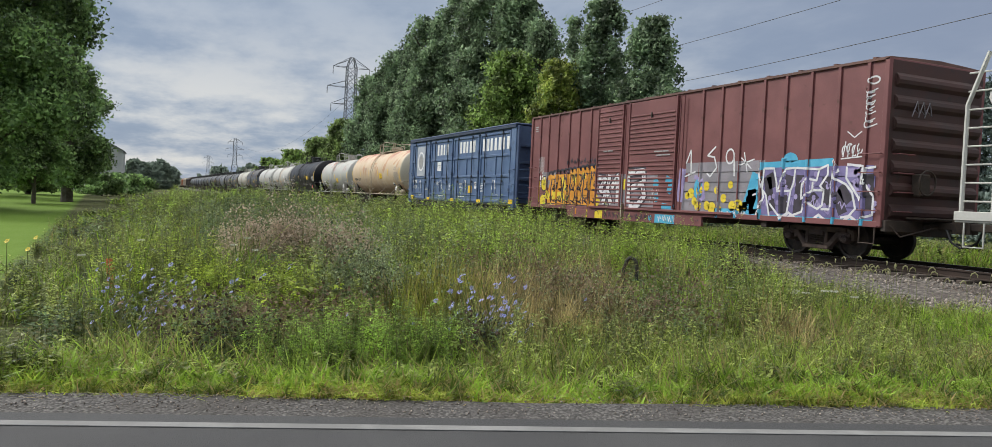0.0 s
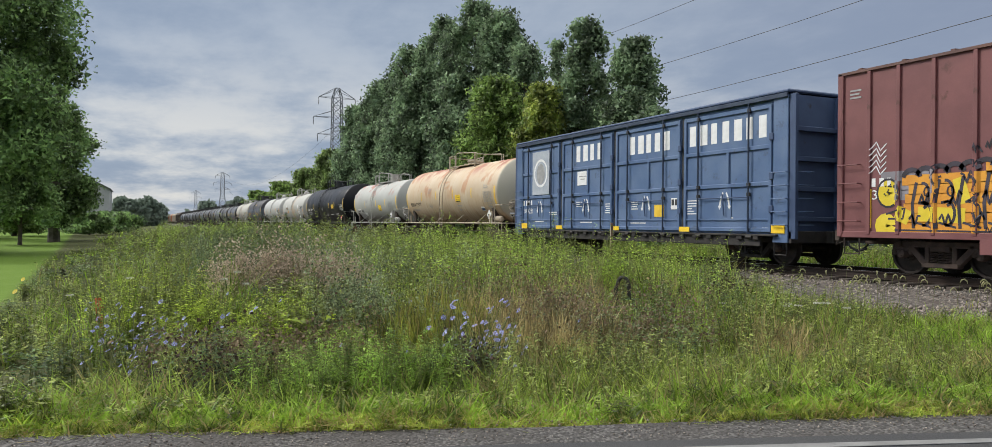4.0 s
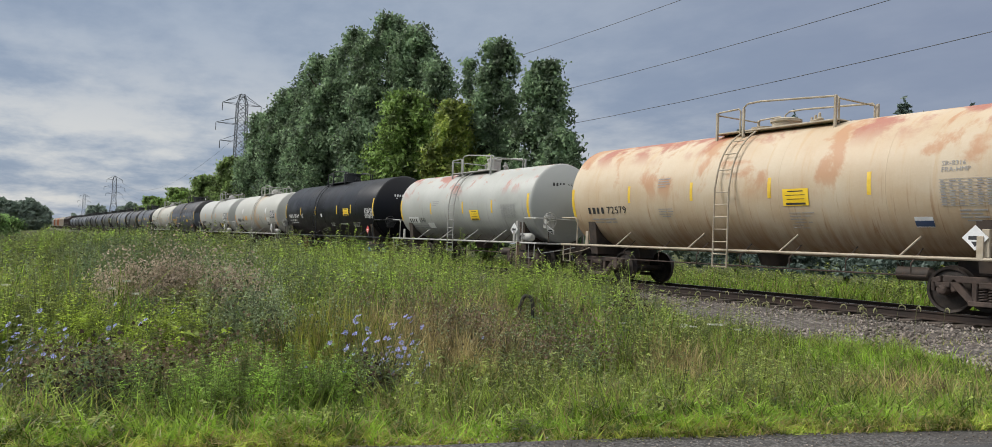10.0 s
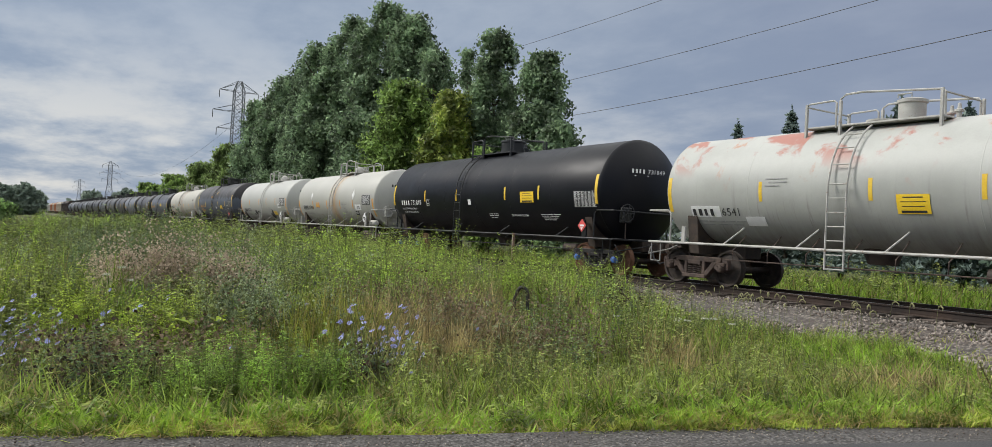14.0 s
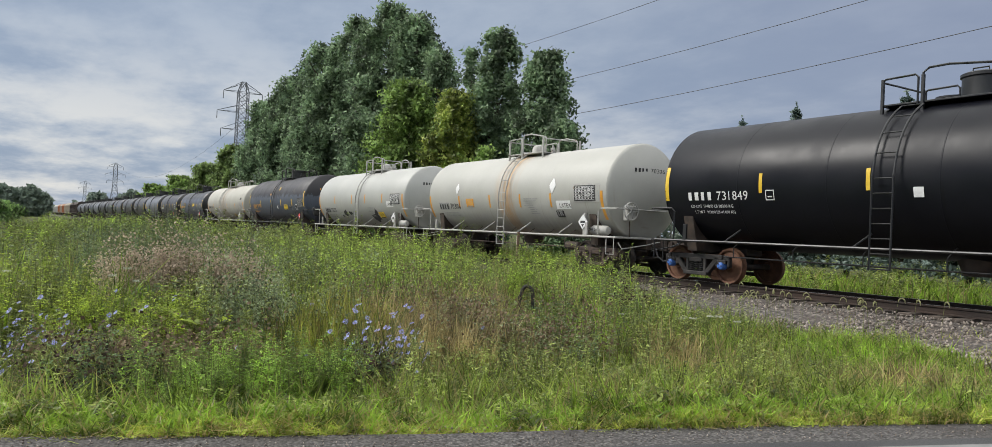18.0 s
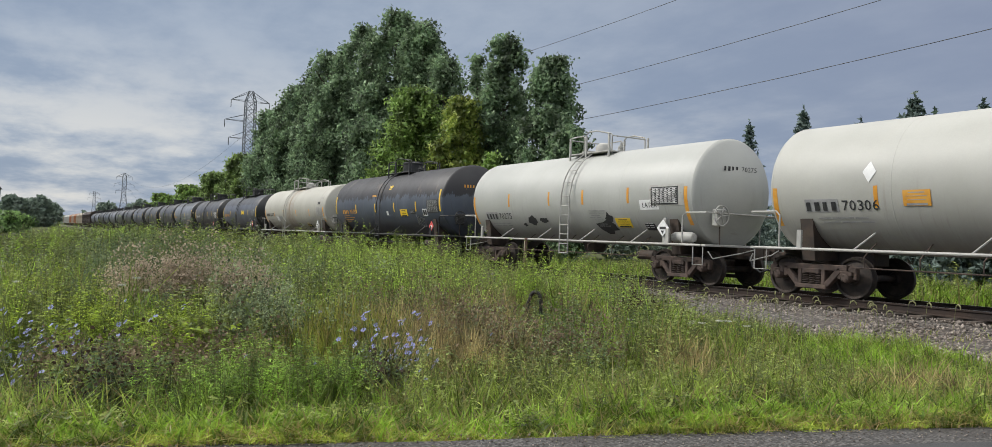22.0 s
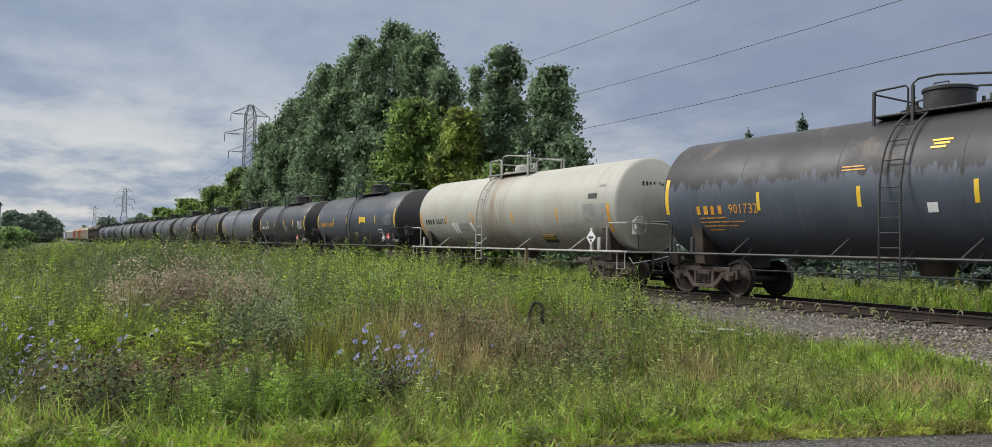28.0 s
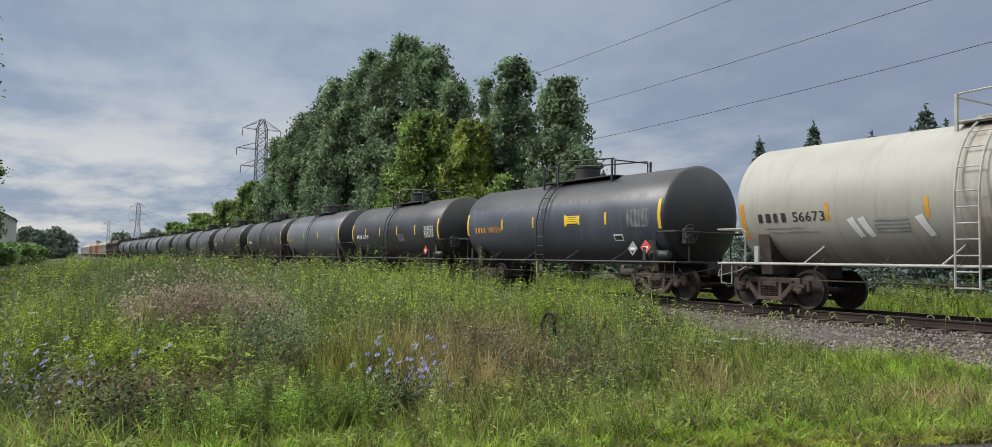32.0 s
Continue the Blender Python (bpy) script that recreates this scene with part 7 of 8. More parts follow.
# bearing, distance north, elevation of the top, crown radius, foliage, leaves, leaf size, evenness of the sides
TREES = (
    ("poplar_tree", "tall dark-green poplar in a group behind the track", 73.4, 13, 10.4, 4.4, "leaf_poplar", 15000, 0.25, 0.3),
    ("poplar_tree", "tall dark-green poplar in a group behind the track", 71.4, 13, 12.9, 4.5, "leaf_poplar", 16000, 0.24, 0.35),
    ("poplar_tree", "tall dark-green poplar in a group behind the track", 69.1, 12, 15.0, 3.6, "leaf_poplar", 17000, 0.22, 0.3),
    ("poplar_tree", "tall dark-green poplar in a group behind the track", 66.7, 11.5, 16.1, 4.2, "leaf_poplar", 20000, 0.21, 0.3),
    ("poplar_tree", "tall dark-green poplar in a group behind the track", 64.7, 12, 15.6, 3.2, "leaf_poplar", 13000, 0.21, 0.3),
    ("poplar_tree", "dark-green poplar with ragged outer limbs", 63.0, 12.5, 13.2, 2.6, "leaf_poplar", 7000, 0.21, 0.35),
    ("poplar_tree", "broad dark-green poplar with low branches", 70.6, 9.5, 11.4, 3.9, "leaf_poplar", 14000, 0.23, 0.3),
    ("poplar_tree", "broad dark-green poplar with low branches", 67.4, 9, 11.0, 3.4, "leaf_poplar", 14000, 0.22, 0.35),
    ("maple_tree", "lighter green young maple before the poplars", 65.0, 7.5, 10.7, 3.3, "leaf_light", 15000, 0.2, 0.2),
    ("maple_tree", "yellowing young maple before the poplars", 61.7, 8.0, 10.4, 2.0, "leaf_yellow", 8000, 0.2, 0.3),
    ("poplar_tree", "tall slim poplar with an open crown", 58.6, 11, 15.0, 2.05, "leaf_poplar", 12000, 0.19, 0.3),
    ("poplar_tree", "slim poplar with an open crown", 60.6, 12, 13.4, 0.85, "leaf_poplar", 4000, 0.19, 0.4),
    ("poplar_tree", "slim poplar with open crown and drooping side limb", 55.0, 11, 13.6, 2.1, "leaf_poplar", 11000, 0.19, 0.35),
    ("poplar_tree", "short spreading poplar beside the slim ones", 53.6, 10, 8.6, 1.7, "leaf_poplar", 5000, 0.19, 0.3),
    ("poplar_tree", "dark-green poplar at the edge of the group", 75.2, 13.5, 8.6, 4.2, "leaf_poplar", 13000, 0.26, 0.25),
    ("thorn_tree", "pale green thorn tree beside the track", 77.2, 14, 5.3, 4.0, "leaf_hedge", 8000, 0.3, 0.2),
    ("thorn_tree", "pale green thorn tree beside the track", 79.0, 14, 3.9, 4.0, "leaf_hedge", 6000, 0.36, 0.2),
    ("thorn_tree", "yellow-green shrubby tree beside the track", 80.6, 14, 2.9, 4.5, "leaf_light", 5000, 0.42, 0.2),
    ("thorn_tree", "yellow-green shrubby tree beside the track", 82.3, 15, 2.2, 5.0, "leaf_light", 5000, 0.5, 0.2),
    ("sapling", "bright yellow-green sapling before the poplars", 59.2, 6.5, 6.4, 0.8, "leaf_light", 1400, 0.17, 0.3),
)
for n, (name, label, bearing, y, el, radius, tone, leaves, size, even) in enumerate(TREES):
    tree(name, label, at_bearing(bearing, y), y, height_at(bearing, y, el), radius, tone, leaves, size, 40 + n, top=even, upright=1.25 if tone == "leaf_poplar" else 0.95)

# lawn trees
tree("maple_tree", "large dark maple on the lawn", -42.0, -25.0, 18.0, 6.7, "leaf_maple", 46000, 0.145, 71, low=0.1, lobes=90, trunk=0.32, upright=0.8)
tree("maple_tree", "maple with a bare lower trunk on the lawn", -62.0, -21.5, 11.0, 3.0, "leaf_maple", 12000, 0.16, 72, low=0.16, lobes=44, trunk=0.3, upright=0.8)
tree("maple_tree", "dark maple at the back of the lawn", -72.0, -27.5, 13.0, 5.0, "leaf_maple", 11000, 0.2, 73, low=0.2, trunk=0.3, upright=0.8)
tree("lilac_shrub", "small many-stemmed dark tree on the lawn", -54.2, -22.6, 5.2, 2.2, "leaf_maple", 6000, 0.14, 74, low=0.3, trunk=0.1, lobes=30, upright=0.9)
tree("maple_tree", "dark maple at the back of the lawn", -84.0, -26.6, 8.5, 3.6, "leaf_hedge", 6000, 0.27, 75, low=0.1, trunk=0.2, upright=0.8)
tree("hedge_shrub", "rounded dark shrub at the lawn's far side", -88.0, -20.6, 2.3, 2.4, "leaf_maple", 4000, 0.22, 76, low=0.05, lobes=24, trunk=0.08, upright=0.6)
tree("hedge_shrub", "rounded dark shrub at the lawn's far side", -95.0, -18.6, 2.5, 2.8, "leaf_maple", 4000, 0.22, 77, low=0.05, lobes=24, trunk=0.08, upright=0.6)


def spruce(x, y, height, radius, tone, seed, label):
    rng = np.random.default_rng(seed)
    t = thing("spruce_tree", label, "tree", "trees", pose(x, y, float(ground_z(x, y))))
    part("trunk", bar([(0, 0, -0.2), (0, 0, height * 0.97)], [0.16, 0.02], 7), "bark", t)
    pts, k = [], 0
    z = height * 0.06
    while z < height * 0.985:
        f = 1 - z / height
        r = radius * f ** 0.9 + 0.08
        for q in range(max(7, int(8 * f) + 5)):
            a = rng.uniform(0, 6.283)
            reach = r * rng.uniform(0.75, 1.12)
            m = max(12, int(40 * f))
            s = rng.random(m) ** 0.7 * reach
            pts.append(np.stack([s * math.cos(a), s * math.sin(a), z + 0.12 * s - 0.1 * s * s / max(r, 0.3)], -1) + rng.normal(size=(m, 3)) * np.array([0.07, 0.07, 0.05]))
        z += max(0.16, height * 0.026)
    top = np.stack([rng.normal(size=12) * 0.03, rng.normal(size=12) * 0.03, height * rng.uniform(0.94, 1.03, 12)], -1)
    v, f = leaf_quads(rng, np.concatenate(pts + [top]), 0.12, long=2.6)
    part("crown", soup("crown", v, f, tone), None, t)


for n, (bearing, y, el, r, tone) in enumerate(((37.2, 20, 9.75, 2.3, "needle"), (30.4, 17, 10.3, 3.4, "needle"), (40.75, 24, 8.85, 2.2, "needle"), (26.6, 18, 9.8, 3.0, "needle"), (23.0, 18, 10.4, 2.5, "needle_dark"),
                                               (33.6, 22, 8.9, 1.7, "needle"), (29.2, 21, 9.2, 2.4, "needle_dark"))):
    spruce(at_bearing(bearing, y), y, height_at(bearing, y, el), r, tone, 90 + n, "blue-green spruce behind the track" if tone == "needle" else "dark spruce behind the track")


def far_woods():
    """Low belts of distant trees."""
    rng = np.random.default_rng(6)
    pts, sizes = [], []
    for bearing, el, d, n in ([(b, 1.35 + 0.35 * math.sin(b * 3.1) + 0.15 * math.sin(b * 11), 330, 900) for b in np.arange(83.0, 88.0, 0.5)] + [(b, 1.55 + 0.3 * math.sin(b * 5), 240, 1500) for b in np.arange(88.8, 91.4, 0.55)] +
                              [(b, 1.0 + 0.2 * math.sin(b * 4), 420, 700) for b in np.arange(87.2, 93.5, 0.5)] + [(b, 2.2 + 0.3 * math.sin(b * 2), 150, 1100) for b in np.arange(94, 106, 1.2)] + [(b, 3.0 + 0.5 * math.sin(b), 70, 700) for b in np.arange(20, 56, 3.3)]):
        h = 1.0 + d * math.tan(radians(el))
        w = d * 0.011 if d > 100 else 2.6
        c = np.array([-d * math.sin(radians(bearing)), EYE[1] + d * math.cos(radians(bearing)), 0])
        q = rng.normal(size=(n, 3))
        q /= np.linalg.norm(q, axis=1, keepdims=True)
        q *= (rng.random(n) ** 0.35)[:, None]
        pts.append(c + q * np.array([w, w, h * 0.52]) + np.array([0, 0, h * 0.48 - 0.4]))
        sizes.append(np.full(n, 0.0042 * d + 0.1))
    pts, sizes = np.concatenate(pts), np.concatenate(sizes)
    keep = (pts[:, 2] > -0.5) & ((np.abs(pts[:, 1]) > 6))
    v, f = leaf_quads(rng, pts[keep], sizes[keep])
    tagged(new("distant_woods", soup("distant_woods", v, f, "leaf_far")), "low belts of distant trees, greyed by painted haze", "woods", kind="stuff")


far_woods()


def pylon(x, y, height=30.0):
    """Lattice tower: four tapering legs, bracing, three pairs of arms and an earth-wire peak."""
    t = thing("pylon", "grey steel lattice transmission tower", "pylon", "pylons", pose(x, y, -0.4))
    waist, top = height * 0.58, height * 0.93

    def half(z):
        if z < waist:
            return 3.2 - 2.15 * z / waist
        return 1.05 - 0.1 * (z - waist) / (top - waist) if z < top else 0.95 - 0.55 * (z - top) / (height - top)

    for sx in (-1, 1):
        for sy in (-1, 1):
            part("leg", bar([(sx * half(z), sy * half(z), z) for z in (0, waist, top, height)], 0.1, 4), "galvanised", t)
    levels = [0, 4.4, 8.4, 11.8, 14.8, waist] + list(np.linspace(waist, top, 7)[1:]) + [height]
    for z0, z1 in zip(levels, levels[1:]):
        a, b = half(z0), half(z1)
        for s in (-1, 1):
            for p, q in (((-a, s * a, z0), (b, s * b, z1)), ((a, s * a, z0), (-b, s * b, z1)), ((s * a, -a, z0), (s * b, b, z1)), ((s * a, a, z0), (s * b, -b, z1)),
                         ((-b, s * b, z1), (b, s * b, z1)), ((s * b, -b, z1), (s * b, b, z1))):
                part("brace", bar([p, q], 0.05, 4), "galvanised", t)
    for z, reach in ((height * 0.67, 4.1), (height * 0.79, 5.0), (height * 0.93, 3.9)):
        for sy in (-1, 1):
            w = half(z)
            bm = bmesh.new()
            for sx in (-1, 1):
                tube(bm, [(sx * w, sy * w, z), (0, sy * reach, z)], 0.06, 4)
                tube(bm, [(sx * w, sy * w, z + 1.4), (0, sy * reach, z)], 0.05, 4)
            part("cross_arm", bm, "galvanised", t)
            part("insulator", lathe([(-1.6 + 0.2 * k * 0.5, 0.09 if k % 2 else 0.05) for k in range(16)], "Z", 8, at=(0, sy * reach, z)), "black", t, "hanging insulator string", True)
    for sy in (-1, 1):
        part("peak_brace", bar([(0, sy * 0.4, height), (0, sy * 3.9, height * 0.93)], 0.055, 4), "galvanised", t)
    return t


PYLONS = ((-162.6, 22.0), (-470.0, 28.0), (-760.0, 32.0), (45.0, 22.0))
first_pylon = pylon(*PYLONS[0])
for x, y in PYLONS[1:]:
    copy_thing(first_pylon, pose(x, y, -0.4))


def wires():
    w = thing("power_line", "dark sagging overhead power cables between the pylons", "power line", "", pose(0, 0, 0))
    for n, (z, reach) in enumerate(((18.1, 4.1), (21.7, 5.0), (25.9, 3.9))):
        for (xa, ya), (xb, yb), sag in ((PYLONS[0], PYLONS[3], 6.0), (PYLONS[1], PYLONS[0], 9.0)):
            for sy in (1,):
                pts = []
                for k in range(25):
                    f = k / 24
                    pts.append((xa + (xb - xa) * f, ya + (yb - ya) * f + sy * reach, z - 4 * sag * f * (1 - f)))
                part("cable", bar(pts, 0.022, 5), "black", w)


wires()


def house():
    h = thing("house", "pale grey gabled building beyond the lawn", "house", "", pose(-142.0, -25.6, -0.4))
    M["siding"] = surf("pale_siding", (0.36, 0.37, 0.38), (0.42, 0.43, 0.44), 0.7, 0, 0.4, 12, 0.2)
    bm = bmesh.new()
    rings(bm, [[(x, -5.2, -0.3), (x, 5.2, -0.3), (x, 5.2, 6.6), (x, 0, 9.3), (x, -5.2, 6.6)] for x in (0, -12)])
    part("wall", bm, "siding", h)
    for s in (-1, 1):
        bm = bmesh.new()
        rings(bm, [[(x, 0, 9.32), (x, s * 5.4, 6.5), (x, s * 5.4, 6.65), (x, 0, 9.5)] for x in (0.4, -12.4)])
        part("roof", bm, "galvanised", h)
    for y in (-2, 1.6):
        part("window", box((-0.02, 0.05), (y, y + 0.9), (1.2, 2.5), 0.01), "black", h)


house()


# ---- wild plants between road and track ----
M["blade"] = leaf("green_grass_blade", (0.142, 0.241, 0.028), (0.279, 0.414, 0.0504), 0.45, 0.45, (0.3, 0.26, 0.1), plants=5.5)
M["blade_fine"] = leaf("fine_green_grass_blade", (0.167, 0.248, 0.0423), (0.333, 0.417, 0.0786), 0.5, 0.45, (0.3, 0.25, 0.11), plants=5.5)
M["blade_lime"] = leaf("lime_green_grass_blade", (0.146, 0.269, 0.028), (0.269, 0.403, 0.0448), 0.45, 0.45, plants=5.5)
M["blade_reed"] = leaf("yellow_green_reed_blade", (0.168, 0.213, 0.0336), (0.336, 0.347, 0.0672), 0.5, 0.4, (0.36, 0.28, 0.11), plants=5.5)
M["blade_edge"] = leaf("yellowing_grass_blade", (0.19, 0.269, 0.0336), (0.381, 0.414, 0.0672), 0.55, 0.35, (0.35, 0.26, 0.11), plants=5.5)
M["blade_dry"] = leaf("dry_tan_stalk", (0.224, 0.179, 0.0784), (0.381, 0.314, 0.146), 0.7, 0.3, plants=5.5)
M["weed"] = leaf("dull_green_weed_leaf", (0.119, 0.165, 0.0404), (0.266, 0.31, 0.0742), 0.5, 0.35, plants=5.5)
M["weed_dark"] = leaf("dark_green_weed_leaf", (0.049, 0.091, 0.0307), (0.105, 0.161, 0.056), 0.5, 0.3, plants=5.5)
M["weed_bright"] = leaf("bright_green_weed_leaf", (0.188, 0.301, 0.0376), (0.364, 0.489, 0.069), 0.5, 0.4, plants=5.5)
M["weed_lime"] = leaf("yellow_green_broad_leaf", (0.2, 0.285, 0.03), (0.36, 0.45, 0.05), 0.45, 0.4, plants=5.5)
M["weed_feather"] = leaf("feathery_green_leaf", (0.139, 0.241, 0.0361), (0.265, 0.398, 0.0602), 0.55, 0.4, plants=5.5)
M["weed_grey"] = leaf("grey_green_weed_leaf", (0.134, 0.181, 0.0941), (0.256, 0.302, 0.168), 0.65, 0.35, plants=5.5)
M["seed_brown"] = leaf("brown_seed_head", (0.14, 0.1, 0.065), (0.26, 0.19, 0.12), 0.8, 0.2)
M["seed_dark"] = leaf("withered_dark_brown_leaf", (0.0392, 0.0269, 0.0202), (0.084, 0.056, 0.0403), 0.8, 0.15)
M["seed_pink"] = leaf("dusty_pink_brown_seed_head", (0.33, 0.26, 0.19), (0.5, 0.41, 0.31), 0.8, 0.25)
M["seed_pale"] = leaf("pale_bristly_seed_head", (0.336, 0.336, 0.168), (0.448, 0.426, 0.246), 0.8, 0.4)
M["stem"] = leaf("brownish_green_stem", (0.12, 0.15, 0.05), (0.2, 0.2, 0.08), 0.7, 0.1)
M["petal_blue"] = leaf("chicory_blue_petal", (0.26, 0.28, 0.66), (0.38, 0.4, 0.76), 0.5, 0.3)
M["petal_white"] = leaf("white_umbel", (0.42, 0.44, 0.34), (0.55, 0.56, 0.47), 0.6, 0.2)
M["petal_yellow"] = leaf("yellow_petal", (0.75, 0.5, 0.02), (0.85, 0.6, 0.03), 0.5, 0.3)


def scatter(rng, n, x0, x1, y0, y1, reach, keep):
    """Random places in a box of the plan, thinning with distance from the crossing, where keep(x, y) lies above chance."""
    out = []
    while sum(map(len, out)) < n:
        m = n * 3
        r = 4.3 * np.exp(rng.random(m) * math.log(reach / 4.3))
        a = np.radians(rng.uniform(-102, -18, m))
        x, y = r * np.sin(a), EYE[1] + r * np.cos(a)
        ok = (x > x0) & (x < x1) & (y > y0) & (y < y1) & (rng.random(m) < keep(x, y))
        out.append(np.stack([x[ok], y[ok]], -1))
    return np.concatenate(out)[:n]


def clumped(rng, p, k, spread):
    """k plants round each place; also a growth factor shared by each clump."""
    q = np.repeat(p, k, 0) + rng.normal(size=(len(p) * k, 2)) * spread
    grow = np.repeat(np.exp(rng.normal(size=len(p)) * 0.25), k)
    ok = (verge(q[:, 0], q[:, 1]) > 0.02) & (not_lawn(q[:, 0], q[:, 1]) > 0) & (np.abs(q[:, 1]) > 2.2)
    return q[ok], grow[ok]


def not_lawn(x, y):
    return np.where((y - 0.055 * x < -17.3) & (x < -10.5), 0.0, 1.0)


def clump(x, y, cell=0.85):
    """0 in the gaps between clumps of plants, 1 at their middles; clumps lie in an uneven net."""
    best = np.full(np.shape(x), 9.0)
    i0, j0 = np.floor(x / cell), np.floor(y / cell)
    for di in (-1, 0, 1):
        for dj in (-1, 0, 1):
            i, j = i0 + di, j0 + dj
            h1 = np.modf(np.abs(np.sin(i * 12.99 + j * 78.23) * 43758.55))[0]
            h2 = np.modf(np.abs(np.sin(i * 39.35 + j * 11.14) * 24634.63))[0]
            best = np.minimum(best, np.hypot(x / cell - i - h1, y / cell - j - h2) / (0.65 + 0.5 * h2))
    return np.clip(1.1 - best ** 2, 0, 1)


def limit(x, y):
    """How tall plants stand: short at the road, rising in clumps across the hollow, lower towards the ballast and the lawn."""
    v = verge(x, y)
    cap = np.interp(v, (0.0, 0.4, 1.0, 1.5, 2.1, 2.7, 3.4, 4.2, 6.0, 8.0, 14.0), (0.12, 0.17, 0.4, 0.6, 0.52, 0.42, 0.6, 0.8, 1.02, 1.15, 1.25))
    cap = np.where(y > 2, 1.2, cap)
    cap = cap * (1 - 0.62 * smooth_np(y, -9.5, -6.4) * smooth_np(x, -13.5, -10.5) * (y < 2))
    cap = np.where((y < -16.7) & (x < -7), np.minimum(cap, 0.4), cap)
    wide = smooth_np(v, 0.8, 3.0)
    cap = cap * (1 - wide * (0.52 - 0.6 * (0.6 * clump(x, y) + 0.4 * clump(x + 3.1, y - 1.7, 2.1))))
    return cap * (1 - 0.5 * blot(x, y, -8.0, -10.7, 0.6, 0.35))


def blades(rng, p, height, width, bend, material, name, label, rows=3):
    n = len(p)
    h = np.minimum(height * rng.uniform(0.55, 1.2, n), limit(p[:, 0], p[:, 1]) * np.clip((height / np.mean(height)) ** 1.3, 0.45, 1.3) * rng.uniform(0.65, 1.05, n))
    a = rng.uniform(0, 6.283, n)
    face = rng.uniform(0, 6.283, n)
    lean = bend * rng.uniform(0.2, 1.3, n)
    f = np.linspace(0, 1, rows)
    z0 = ground_z(p[:, 0], p[:, 1]) - 0.02
    off = (lean * h)[:, None] * f[None] ** 2.2
    cx, cy = p[:, 0, None] + np.cos(a)[:, None] * off, p[:, 1, None] + np.sin(a)[:, None] * off
    cz = z0[:, None] + h[:, None] * (f[None] - 0.35 * np.minimum(lean, 1.2)[:, None] * f[None] ** 2.6)
    w = (width * rng.uniform(0.6, 1.4, n))[:, None] * (1 - f[None] ** 1.6 * 0.92) * 0.5
    wx, wy = np.cos(face)[:, None] * w, np.sin(face)[:, None] * w
    v = np.stack([np.stack([cx - wx, cy - wy, cz], -1), np.stack([cx + wx, cy + wy, cz], -1)], 2).reshape(n, rows * 2, 3)
    q = np.array([(2 * k, 2 * k + 1, 2 * k + 3, 2 * k + 2) for k in range(rows - 1)])
    faces = (q[None] + (rows * 2 * np.arange(n))[:, None, None]).reshape(-1, 4)
    tagged(new(name, soup(name, v.reshape(-1, 3), faces, material, True)), label, "grass", kind="stuff")


